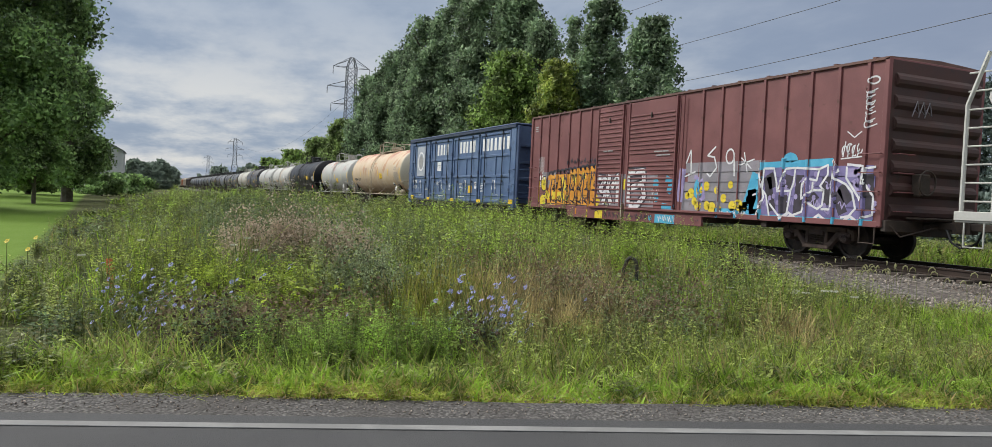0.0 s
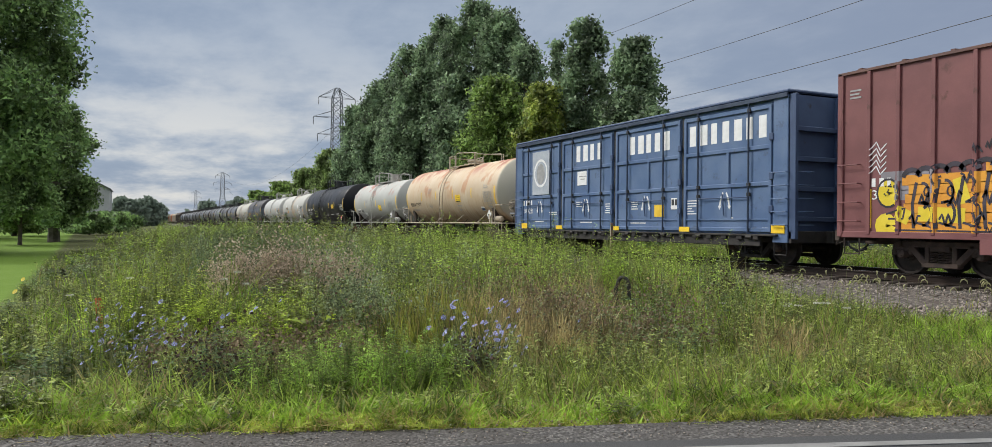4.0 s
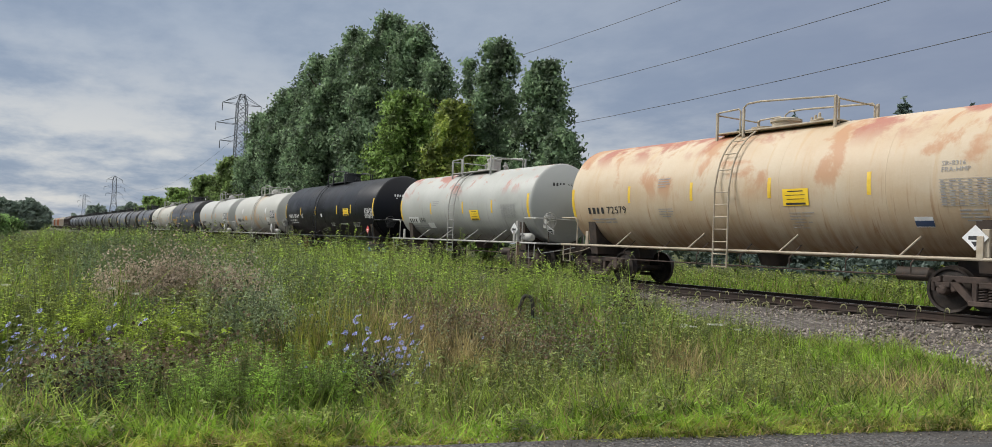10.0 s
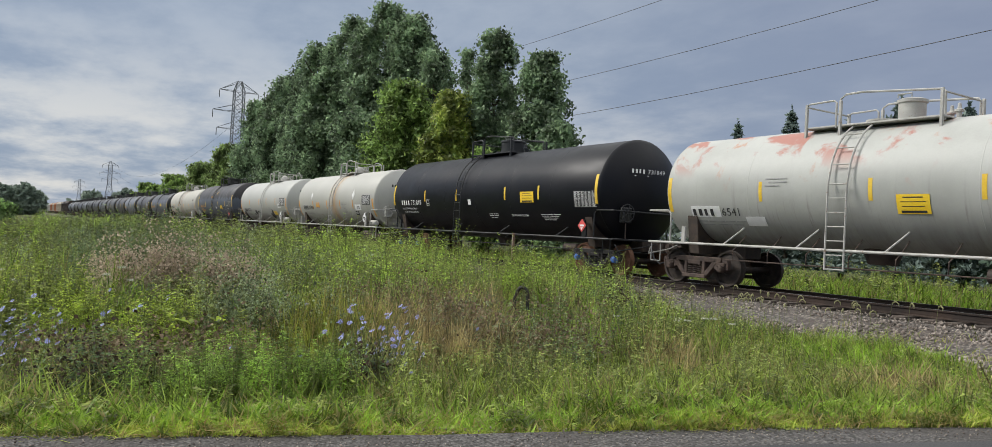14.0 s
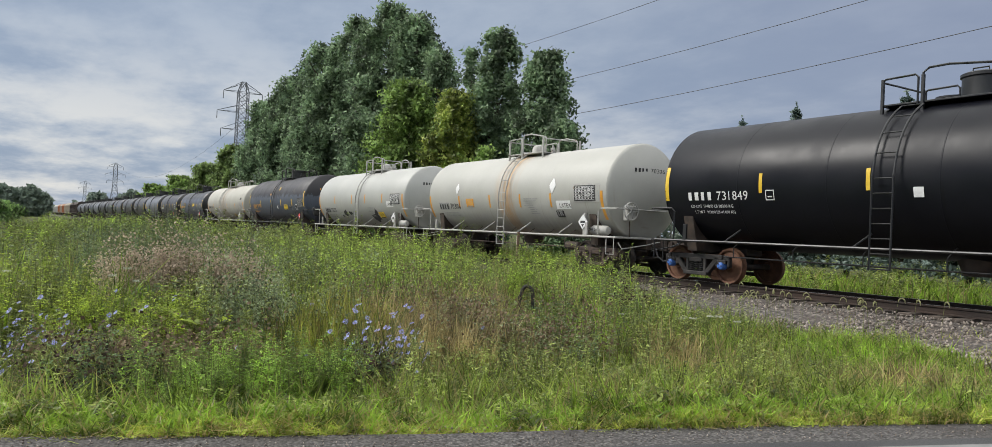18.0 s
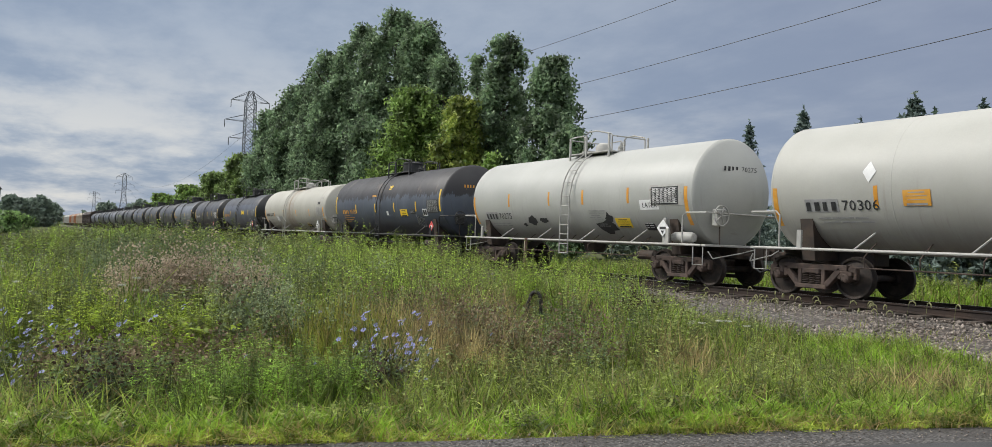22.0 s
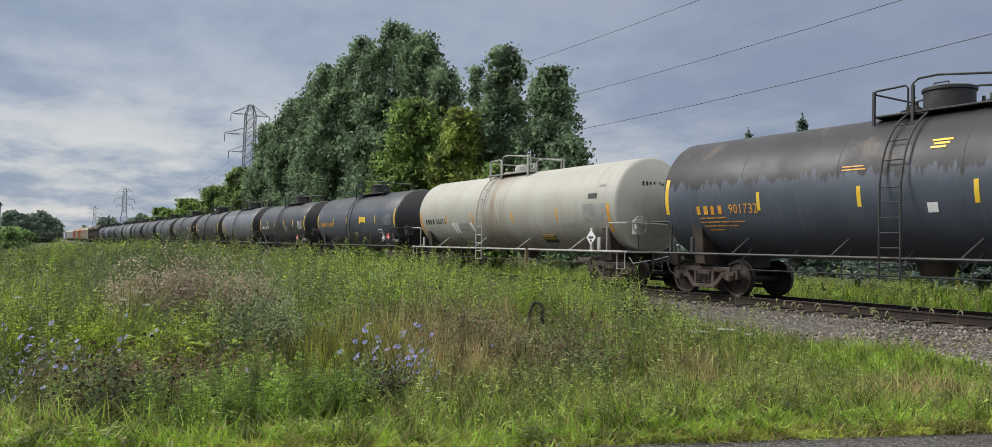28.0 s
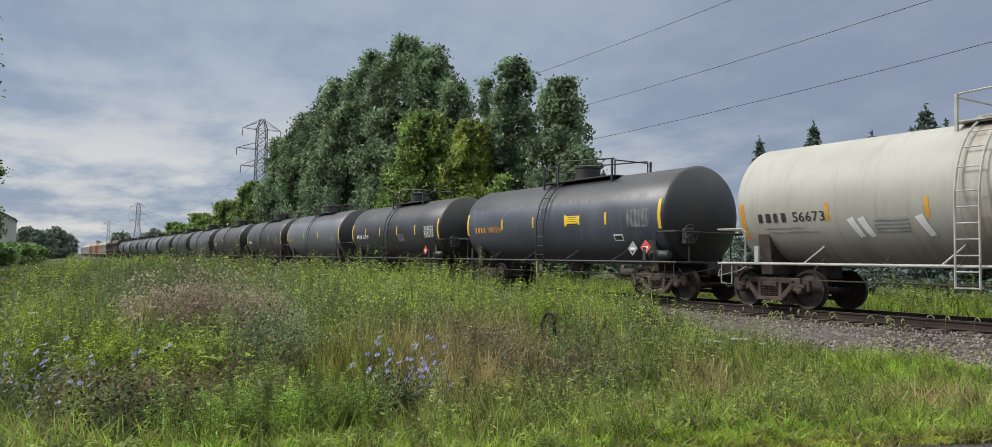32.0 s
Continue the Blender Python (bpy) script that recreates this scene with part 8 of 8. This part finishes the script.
def weeds(rng, p, height, leaves, size, droop, material, name, label, stem="stem", top=None, tuft=0):
    """Leafy upright stems: a stem ribbon, leaves up it, and an optional seed head."""
    n = len(p)
    h = height * rng.uniform(0.6, 1.2, n) if np.ndim(height) == 0 else height * rng.uniform(0.75, 1.15, n)
    own = (height / np.mean(height)) ** 1.3 if np.ndim(height) else 1.0
    h = np.minimum(h, limit(p[:, 0], p[:, 1]) * np.clip(own, 0.45, 1.35) * rng.uniform(0.65, 1.05, n))
    z0 = ground_z(p[:, 0], p[:, 1])
    lx, ly = rng.normal(size=n) * 0.12, rng.normal(size=n) * 0.12
    f = np.linspace(0, 1, 3)
    cx, cy = p[:, 0, None] + lx[:, None] * h[:, None] * f ** 2, p[:, 1, None] + ly[:, None] * h[:, None] * f ** 2
    cz = z0[:, None] + h[:, None] * f
    a = rng.uniform(0, 6.283, n)
    w = (0.005 + 0.004 * h)[:, None] * (1.1 - f)
    wx, wy = np.cos(a)[:, None] * w, np.sin(a)[:, None] * w
    v = np.stack([np.stack([cx - wx, cy - wy, cz], -1), np.stack([cx + wx, cy + wy, cz], -1)], 2).reshape(n, 6, 3)
    q = np.array([(0, 1, 3, 2), (2, 3, 5, 4)])
    tagged(new(name + "_stems", soup(name + "_stems", v.reshape(-1, 3), (q[None] + (6 * np.arange(n))[:, None, None]).reshape(-1, 4), stem)), label + ", stems", "weeds", kind="stuff")
    m = n * leaves
    k = np.repeat(np.arange(n), leaves)
    t = 1.0 - 0.85 * rng.random(m) ** 1.5
    b = rng.uniform(0, 6.283, m)
    s = size * rng.uniform(0.5, 1.3, m) * (1.15 - 0.6 * t)
    base = np.stack([p[k, 0] + lx[k] * h[k] * t ** 2, p[k, 1] + ly[k] * h[k] * t ** 2, z0[k] + h[k] * t], -1)
    out = np.stack([np.cos(b), np.sin(b), rng.uniform(-0.15, 0.7, m) - droop], -1)
    out /= np.linalg.norm(out, axis=1, keepdims=True)
    side = np.stack([-np.sin(b), np.cos(b), rng.normal(size=m) * 0.3], -1)
    s = s[:, None]
    tip = base + out * s + np.array([0, 0, -0.15]) * s
    if size > 0.1:
        mid = base + out * s * 0.45
        lv = np.stack([base, mid + side * s * 0.24, tip, mid - side * s * 0.24], 1)
    else:
        near = base + out * s * 0.15
        lv = np.stack([near + side * s * 0.15, tip, near - side * s * 0.15], 1)
    c = lv.shape[1]
    tagged(new(name, soup(name, lv.reshape(-1, 3), np.arange(c * m).reshape(-1, c), material)), label, "weeds", kind="stuff")
    if top:
        m = n * tuft
        k = np.repeat(np.arange(n), tuft)
        t = rng.uniform(0.72, 1.06, m)
        c = np.stack([p[k, 0] + lx[k] * h[k] * t ** 2, p[k, 1] + ly[k] * h[k] * t ** 2, z0[k] + h[k] * t], -1) + rng.normal(size=(m, 3)) * np.array([0.05, 0.05, 0.02])
        qv, qf = leaf_quads(rng, c, 0.026, long=1.3)
        tagged(new(name + "_seed_heads", soup(name + "_seed_heads", qv, qf, top)), label + ", seed heads", "weeds", kind="stuff")


def blot(x, y, cx, cy, rx, ry):
    return np.exp(-(((x - cx) / rx) ** 2 + ((y - cy) / ry) ** 2))


def bed_edge(x):
    """Where the plants give way to track ballast."""
    return -2.6 - 3.2 * smooth_np(x, -17, -8.5) - 0.3 * np.sin(x * 1.3) * smooth_np(x, -23, -18)


rng = np.random.default_rng(11)


def grow_grass(n, k, spread, box4, reach, keep, height, width, bend, tone, name, label):
    p, grow = clumped(rng, scatter(rng, n, *box4, reach, keep), k, spread)
    blades(rng, p, height * grow, width, bend, tone, name, label)


def grow_weeds(n, k, spread, box4, reach, keep, height, leaves, size, droop, tone, name, label, top=None, tuft=0):
    p, grow = clumped(rng, scatter(rng, n, *box4, reach, keep), k, spread)
    weeds(rng, p, height * grow, leaves, size, droop, tone, name, label, "stem", top, tuft)


FIELD = (-60, 0, -19, -3.0)
# where single kinds stand in patches: (x, y, reach along x, reach along y, weight)
PATCHES = {
    "feathery": ((-5.85, -14.75, 0.32, 0.42, 1.0), (-5.65, -14.3, 0.26, 0.3, 0.9)),
    "burdock": ((-6.4, -15.4, 0.22, 0.24, 1.2), (-6.15, -13.75, 0.24, 0.2, 1.0)),
    "spikes": ((-7.3, -15.35, 0.45, 0.55, 1.0), (-7.0, -14.55, 0.38, 0.4, 1.0)),
    "lime": ((-8.55, -15.55, 0.45, 0.42, 1.0), (-8.1, -14.95, 0.4, 0.32, 1.0), (-9.3, -15.9, 0.5, 0.4, 0.6)),
    "vine": ((-7.75, -14.75, 0.22, 0.18, 1.0),),
    "pink": ((-11.2, -14.95, 0.22, 0.2, 0.8), (-11.1, -14.3, 0.24, 0.34, 1.0), (-10.9, -13.6, 0.22, 0.3, 0.8)),
    "grey": ((-8.2, -14.1, 0.4, 0.35, 1.0), (-8.8, -13.5, 0.5, 0.4, 0.9), (-13.5, -12.4, 1.2, 0.7, 0.8), (-24, -14.5, 2.5, 1.2, 0.6)),
    "reed": ((-7.4, -13.75, 0.26, 0.3, 1.0), (-8.0, -13.0, 0.3, 0.3, 0.8)),
    "gold": ((-16.5, -9.6, 2.4, 1.3, 1.0), (-21, -8.0, 4.0, 2.0, 0.8), (-11.0, -8.2, 1.0, 0.8, 0.6), (-12.6, -6.6, 1.6, 0.9, 0.8), (-30, -13.5, 3.0, 1.0, 0.7), (-11.5, -11.5, 1.0, 0.8, 0.8)),
    "brown": ((-7.6, -11.6, 0.55, 0.5, 1.0), (-6.95, -10.8, 0.4, 0.4, 1.0), (-9.0, -11.9, 0.7, 0.5, 0.6)),
    "straw": ((-5.9, -10.0, 0.3, 0.28, 1.8), (-4.5, -8.3, 0.45, 0.4, 1.2), (-8.9, -10.9, 0.5, 0.4, 1.2), (-10.6, -9.6, 0.5, 0.4, 0.8), (-7.2, -12.2, 0.65, 0.6, 1.3), (-8.4, -12.0, 0.6, 0.5, 0.9), (-10.0, -8.6, 0.5, 0.4, 0.6)),
    "lush": ((-8.4, -5.6, 1.1, 0.6, 1.0), (-6.2, -6.4, 1.0, 0.6, 0.9), (-4.8, -7.2, 0.8, 0.8, 0.7)),
    "dark": ((-13.6, -14.6, 1.6, 0.5, 1.2), (-17.0, -13.6, 1.6, 0.6, 1.2), (-14.5, -11.2, 0.9, 0.5, 0.8), (-28.5, -13.2, 3.0, 1.0, 1.0), (-21, -12.4, 2.0, 0.7, 0.8), (-40, -9.5, 5.0, 1.5, 0.8), (-13.2, -9.6, 0.9, 0.7, 0.6)),
}


def stand(kind, x, y):
    return sum(w * blot(x, y, cx, cy, rx, ry) for cx, cy, rx, ry, w in PATCHES[kind])


def rest(x, y):
    """How much of the ground the single-kind patches leave to mixed growth."""
    return np.clip(1.15 - sum(stand(k, x, y) for k in PATCHES), 0.08, 1.0)


def open_field(x, y, a, b):
    return smooth_np(verge(x, y), a, b) * not_lawn(x, y) * (y < bed_edge(x))


grow_grass(2700, 12, 0.1, (-30, 5, -26, -3), 16, lambda x, y: (verge(x, y) > -0.12) * smooth_np(verge(x, y), 0.6, 0.2), 0.11, 0.013, 1.3, "blade_edge", "edge_grass", "short yellowing grass along the road edge")
grow_grass(2300, 13, 0.08, (-40, 5, -26, -3.4), 20, lambda x, y: smooth_np(verge(x, y), 0.08, 0.3) * smooth_np(verge(x, y), 2.0, 0.8) * (y < bed_edge(x)) * np.clip(1.05 - 1.3 * stand("feathery", x, y), 0, 1), 0.2, 0.022, 1.0, "blade", "verge_grass", "lush drooping green verge grass")
grow_grass(2300, 14, 0.085, (-40, 5, -16.5, -3.4), 24, lambda x, y: smooth_np(verge(x, y), 0.6, 1.2) * smooth_np(x + 0.3 * y, -13.5, -10.0) * (y < bed_edge(x)) * np.clip(0.15 + rest(x, y) + stand("lush", x, y) - 1.3 * stand("feathery", x, y), 0, 1), 0.34, 0.017, 0.6, "blade_fine", "bank_grass", "fine green grass on the track bank")
grow_grass(420, 16, 0.13, (-12, -3, -9, -5), 20, lambda x, y: stand("lush", x, y) * (y < bed_edge(x)), 0.3, 0.013, 0.7, "blade_lime", "bank_tufts", "bright green grass tufts at the gravel edge")
grow_grass(420, 22, 0.2, (-120, 0, -19, -2.4), 110, lambda x, y: open_field(x, y, 2.5, 6.0) * rest(x, y), 0.9, 0.02, 0.5, "blade", "tall_grass", "tall green and yellowish grass")
grow_grass(120, 26, 0.12, (-10, -6.6, -14.6, -10), 16, lambda x, y: stand("reed", x, y), 0.95, 0.014, 0.22, "blade_reed", "reed_grass", "upright tuft of yellow-green reed grass")
grow_grass(520, 16, 0.13, (-14, -3.4, -14.5, -7), 20, lambda x, y: open_field(x, y, 1.0, 1.6) * stand("straw", x, y), 0.78, 0.017, 0.4, "blade_dry", "dry_stalks", "dry tan stalks among the weeds")
grow_grass(90, 12, 0.2, (-60, 0, -18, -3.4), 50, lambda x, y: open_field(x, y, 1.6, 3.0) * 0.6, 0.75, 0.008, 0.3, "blade_dry", "scattered_stalks", "scattered dry stalks")
grow_grass(900, 14, 0.3, (-110, -4, 2.6, 16), 110, lambda x, y: np.ones_like(x), 0.6, 0.035, 0.6, "blade", "far_side_grass", "rank grass on the far side of the track")
grow_grass(240, 9, 0.1, (-26, -4, -6.2, -2.3), 34, lambda x, y: smooth_np(y, -3.2, -5.6) * 0.8 + 0.08, 0.2, 0.01, 0.9, "blade_edge", "ballast_tufts", "thin grass tufts at the ballast edge")
# leafy weeds by kind, each in clumps
grow_weeds(260, 6, 0.09, (-30, 3, -24, -5), 22, lambda x, y: smooth_np(verge(x, y), 0.25, 0.6) * smooth_np(verge(x, y), 2.6, 1.6), 0.2, 14, 0.085, 0.25, "weed", "low_weeds", "low leafy weeds in the verge")
grow_weeds(200, 8, 0.13, (-22, 3, -16, -4), 26, lambda x, y: smooth_np(verge(x, y), 0.9, 1.6) * (y < bed_edge(x)) * smooth_np(x + 0.35 * y, -15.5, -11.5) * rest(x, y), 0.45, 30, 0.075, 0.15, "weed", "bank_weeds", "leafy weeds among the bank grass")
grow_weeds(560, 9, 0.13, FIELD, 50, lambda x, y: open_field(x, y, 1.7, 3.2) * smooth_np(x + 0.3 * y, -8, -12.0) * rest(x, y) * (0.25 + clump(x, y)), 0.85, 32, 0.1, 0.1, "weed", "mixed_weeds", "mixed dull green leafy weeds")
grow_weeds(150, 10, 0.15, FIELD, 50, lambda x, y: open_field(x, y, 1.9, 3.2) * smooth_np(x + 0.3 * y, -8, -12.0) * rest(x, y) * (1.1 - clump(x, y)), 0.6, 34, 0.09, 0.2, "weed_dark", "under_weeds", "dark leafy weeds low between the clumps")
grow_weeds(190, 13, 0.2, (-50, -8, -16, -3.4), 50, lambda x, y: open_field(x, y, 1.6, 3.0) * stand("gold", x, y), 1.0, 38, 0.1, 0.1, "weed_bright", "goldenrod", "bright green goldenrod not yet in flower")
grow_weeds(75, 9, 0.13, (-16, -7, -13, -4), 24, lambda x, y: (y < bed_edge(x)) * (blot(x, y, -10.7, -8.9, 0.7, 0.6) + blot(x, y, -11.8, -7.3, 1.0, 0.7) + 0.5 * blot(x, y, -9.6, -11.0, 0.45, 0.35) + 0.6 * blot(x, y, -13.0, -9.6, 1.0, 0.7)), 1.1, 56, 0.09, 0.0, "weed_bright", "horseweed", "tall narrow-leaved bright green horseweed")
grow_weeds(210, 13, 0.2, (-60, -10, -16, -3.4), 60, lambda x, y: open_field(x, y, 1.6, 3.0) * stand("dark", x, y), 1.15, 36, 0.1, 0.15, "weed_dark", "nettle", "dark green nettle-like clumps")
grow_weeds(95, 9, 0.16, (-11, -5, -17, -12.5), 20, lambda x, y: stand("spikes", x, y), 0.5, 18, 0.07, 0.2, "weed", "plantain", "thin weeds with brown seed spikes", "seed_brown", 7)
grow_weeds(54, 11, 0.16, (-12, -5, -14.5, -8.5), 20, lambda x, y: stand("brown", x, y), 0.72, 26, 0.07, 0.2, "weed_grey", "dock", "grey-green weeds with dark brown seed heads", "seed_brown", 9)
grow_weeds(75, 12, 0.14, (-30, -7, -16, -8), 40, lambda x, y: open_field(x, y, 1.6, 3.0) * stand("grey", x, y), 1.1, 34, 0.075, 0.1, "weed_grey", "mugwort", "grey-green feathery mugwort", "weed_grey", 10)
grow_weeds(80, 8, 0.11, (-20, -8, -16, -10), 40, lambda x, y: stand("pink", x, y), 0.8, 12, 0.07, 0.2, "weed_grey", "dogbane", "patch of weeds with dusty brown heads", "seed_pink", 32)
grow_weeds(74, 14, 0.1, (-8, -4, -17, -12.5), 14, lambda x, y: stand("feathery", x, y) * (verge(x, y) > 0.3), 0.62, 64, 0.055, 0.05, "weed_feather", "feathery_weed", "mound of feathery bright green weed")
grow_weeds(22, 10, 0.09, (-8, -5, -16.5, -13), 14, lambda x, y: stand("burdock", x, y), 0.5, 26, 0.09, 0.2, "weed_dark", "burdock", "dark leafy clump by the verge", "seed_dark", 6)
grow_weeds(105, 13, 0.12, (-11, -7, -17, -13.5), 24, lambda x, y: open_field(x, y, 1.6, 3.0) * stand("lime", x, y), 0.9, 46, 0.075, 0.15, "weed_lime", "lime_weed", "fine-leaved yellow-green weeds")
grow_weeds(12, 8, 0.09, (-8.6, -7.2, -15.4, -14.2), 14, lambda x, y: stand("vine", x, y), 0.55, 14, 0.14, 0.35, "weed_lime", "broadleaf_weed", "broad-leaved yellow-green vine")
grow_weeds(4, 4, 0.1, (-10.4, -9.2, -8.2, -7.2), 22, lambda x, y: blot(x, y, -9.75, -7.65, 0.3, 0.25), 0.8, 6, 0.07, 0.3, "seed_dark", "withered_dock", "dark withered dock stalks", "seed_dark", 60)
grow_weeds(115, 12, 0.35, (-130, -24, -18.2, -2.3), 130, lambda x, y: not_lawn(x, y) * (y < bed_edge(x)) * rest(x, y), 1.15, 36, 0.16, 0.15, "weed", "far_weeds", "tall green weeds along the track further off")
grow_weeds(85, 12, 0.35, (-130, -28, -18.2, -2.3), 130, lambda x, y: not_lawn(x, y) * (y < bed_edge(x)), 1.15, 36, 0.16, 0.15, "weed_bright", "far_goldenrod", "brighter green weeds along the track further off")
grow_weeds(60, 12, 0.35, (-110, -22, -18.2, -6), 110, lambda x, y: not_lawn(x, y) * (0.15 + clump(x - 2.0, y + 3.0, 4.5)), 1.2, 34, 0.13, 0.15, "weed_grey", "far_mugwort", "grey-green weeds along the bank further off", "seed_brown", 5)
grow_weeds(85, 10, 0.4, (-110, -5, 3.2, 15), 110, lambda x, y: np.ones_like(x), 0.85, 36, 0.15, 0.1, "weed", "far_side_weeds", "leafy weeds on the far side of the track")


def disc_flower(bm, c, r, tilt, petals=9):
    rot = Euler(tilt).to_matrix()
    mid = Vector(c)
    for k in range(petals):
        a = 2 * math.pi * k / petals
        e = [(0.1 * r, a), (0.75 * r, a - 0.22), (r, a), (0.75 * r, a + 0.22)]
        bm.faces.new([bm.verts.new(mid + rot @ Vector((q * math.cos(b), q * math.sin(b), 0.12 * q))) for q, b in e])


def chicory(x, y, seed, height, flowers):
    r = random.Random(seed)
    t = thing("chicory", "wiry chicory plant with sky-blue flowers", "flower", "chicory plants", pose(x, y, float(ground_z(x, y))))
    bm, tips = bmesh.new(), []
    for k in range(max(3, flowers // 2)):
        a, lean = r.uniform(0, 6.283), r.uniform(0.08, 0.35)
        h = height * r.uniform(0.6, 1.05)
        p = [(0, 0, 0), (lean * 0.3 * math.cos(a), lean * 0.3 * math.sin(a), h * 0.45), (lean * math.cos(a), lean * math.sin(a), h)]
        tube(bm, p, [0.005, 0.004, 0.0025], 4)
        for q in range(3):
            f = r.uniform(0.45, 0.97)
            b = [p[1][i] + (p[2][i] - p[1][i]) * (f - 0.45) / 0.55 for i in range(3)]
            e = (b[0] + r.uniform(-0.09, 0.09), b[1] + r.uniform(-0.09, 0.09), b[2] + r.uniform(0.01, 0.1))
            tube(bm, [b, e], 0.0022, 3)
            tips.append(e)
        tips.append(p[2])
    part("stem", bm, "stem", t)
    for e in r.sample(tips, min(flowers, len(tips))):
        bm = bmesh.new()
        disc_flower(bm, e, r.uniform(0.02, 0.028), (r.uniform(0.2, 1.3), r.uniform(-0.6, 0.6), r.uniform(-0.5, 0.9)))
        part("flower", bm, "petal_blue", t)


r = random.Random(3)
for k in range(12):
    chicory(-6.05 + r.gauss(0, 0.1), -13.5 + r.gauss(0, 0.11), 100 + k, r.uniform(0.55, 0.9), 8)
for k in range(26):
    chicory(-7.6 + r.gauss(0, 0.75), -15.9 + r.gauss(0, 0.55), 200 + k, r.uniform(0.55, 0.85), 5)
for k in range(8):
    chicory(-7.2 + r.uniform(-1.2, 0.6), -12.8 + r.uniform(-1, 1.3), 300 + k, 0.6, 2)


def umbel(x, y, seed, height):
    q = random.Random(seed)
    t = thing("wild_carrot", "white lacy wild carrot flower", "flower", "wild carrot plants", pose(x, y, float(ground_z(x, y))))
    part("stem", bar([(0, 0, 0), (0.02, 0.01, height * 0.5), (0.05, 0.02, height)], [0.005, 0.004, 0.003], 4), "stem", t)
    gen = np.random.default_rng(seed)
    rr, aa = 0.045 * np.sqrt(gen.random(50)), gen.uniform(0, 6.283, 50)
    v, f = leaf_quads(gen, np.stack([0.05 + rr * np.cos(aa), 0.02 + rr * np.sin(aa), height + 0.1 * rr + 0.004 * gen.normal(size=50)], -1), 0.014)
    part("flower_head", soup("flower_head", v, f, "petal_white"), None, t)


for k in range(7):
    umbel(-6.9 + r.gauss(0, 0.45), -9.2 + r.gauss(0, 0.5), 400 + k, r.uniform(0.5, 0.66))
for k in range(6):
    umbel(-10.6 + r.gauss(0, 1.2), -15.6 + r.gauss(0, 0.7), 420 + k, r.uniform(0.7, 0.9))


def foxtail(x, y, seed, height, tone="seed_pale"):
    q = random.Random(seed)
    t = thing("foxtail_grass", "foxtail grass with a nodding bristly head", "grass", "foxtail grasses", pose(x, y, float(ground_z(x, y)), 0, 0, q.uniform(0, 360)))
    part("stem", bar([(0, 0, 0), (0.02, 0, height * 0.6), (0.05, 0, height)], [0.003, 0.0025, 0.002], 4), "stem", t)
    part("head", bar([(0.05, 0, height), (0.065, 0, height + 0.035), (0.1, 0, height + 0.05), (0.135, 0, height + 0.02), (0.14, 0, height - 0.02)], [0.005, 0.01, 0.011, 0.009, 0.003], 6), tone, t)


for k in range(34):
    foxtail(-7.8 - 2.6 * r.random(), -5.35 + r.gauss(0, 0.2), 500 + k, r.uniform(0.5, 0.7))
for k in range(14):
    foxtail(-4.6 - 3.0 * r.random(), -5.5 + r.gauss(0, 0.15), 560 + k, r.uniform(0.5, 0.7))


def sunflower(x, y, height, seed):
    t = thing("wild_sunflower", "yellow wild sunflower beside the lawn", "flower", "wild sunflowers", pose(x, y, float(ground_z(x, y))))
    part("stem", bar([(0, 0, 0), (0.02, 0, height)], [0.006, 0.004], 4), "stem", t)
    bm = bmesh.new()
    disc_flower(bm, (0.02, 0, height), 0.035, (0.9, 0, 0.9), 11)
    part("flower", bm, "petal_yellow", t)


for k in range(7):
    sunflower(-11.0 + r.uniform(-1.2, 1.0), -17.7 + r.uniform(-0.5, 0.35), r.uniform(0.55, 0.85), k)


def bent_rod():
    t = thing("bent_rod", "black bent steel rod standing among the weeds", "rod", "", pose(-8.6, -10.27, float(ground_z(-8.6, -10.27)), 0, 0, 35))
    pts = [(-0.09, 0, -0.1), (-0.1, 0, 0.66)] + [(-0.085 + 0.085 * (1 - math.cos(a)), 0, 0.66 + 0.15 * math.sin(a)) for a in np.linspace(0.2, 3.0, 10)] + [(0.088, 0, 0.52)]
    part("rod", bar(pts, 0.025, 8), "rusty_rod", t)


def marker():
    t = thing("survey_marker", "leaning orange-red flat marker post", "marker", "", pose(-10.3, -16.52, float(ground_z(-10.3, -16.52)), 8, 0, -60))
    M["marker_red"] = surf("faded_orange_red_plastic", (0.6, 0.12, 0.05), (0.7, 0.18, 0.08), 0.5, 0, 5, 40, 0.05)
    part("post", box((-0.05, 0.05), (-0.006, 0.006), (0, 0.66), 0.004), "marker_red", t)


def track_post():
    x, y = -20.4, -2.65
    t = thing("track_post", "narrow weathered post with a pale face beside the track", "post", "", pose(x, y, float(ground_z(x, y)), 0, 2, -25))
    M["post_wood"] = surf("weathered_brown_wood", (0.11, 0.06, 0.045), (0.19, 0.12, 0.09), 0.85, 0, 4, 40, 0.4)
    post = part("post", box((-0.07, 0.07), (-0.04, 0.04), (-0.2, 1.42), 0.01), "post_wood", t)
    part("face_plate", box((-0.045, 0.045), (-0.046, -0.04), (1.0, 1.36), 0.002), "hopper_tan", post, "pale worn face plate")


bent_rod()
marker()
track_post()


def motions():
    """Everything that moves: the cars roll along the track, their wheelsets turn."""
    for car, s in MOVERS:
        walk(car, [(t, pose(s + run, 0, 0)) for t, run in RUN])
    times = [0.125 * k for k in range(257)]
    ran = np.interp(times, [t for t, _ in RUN], [r for _, r in RUN])
    for axle in WHEELSETS:
        x, _, z = axle.location
        walk(axle, [(t, pose(x, 0, z, 0, math.degrees(float(r) / WHEEL_R), 0)) for t, r in zip(times, ran)])


motions()
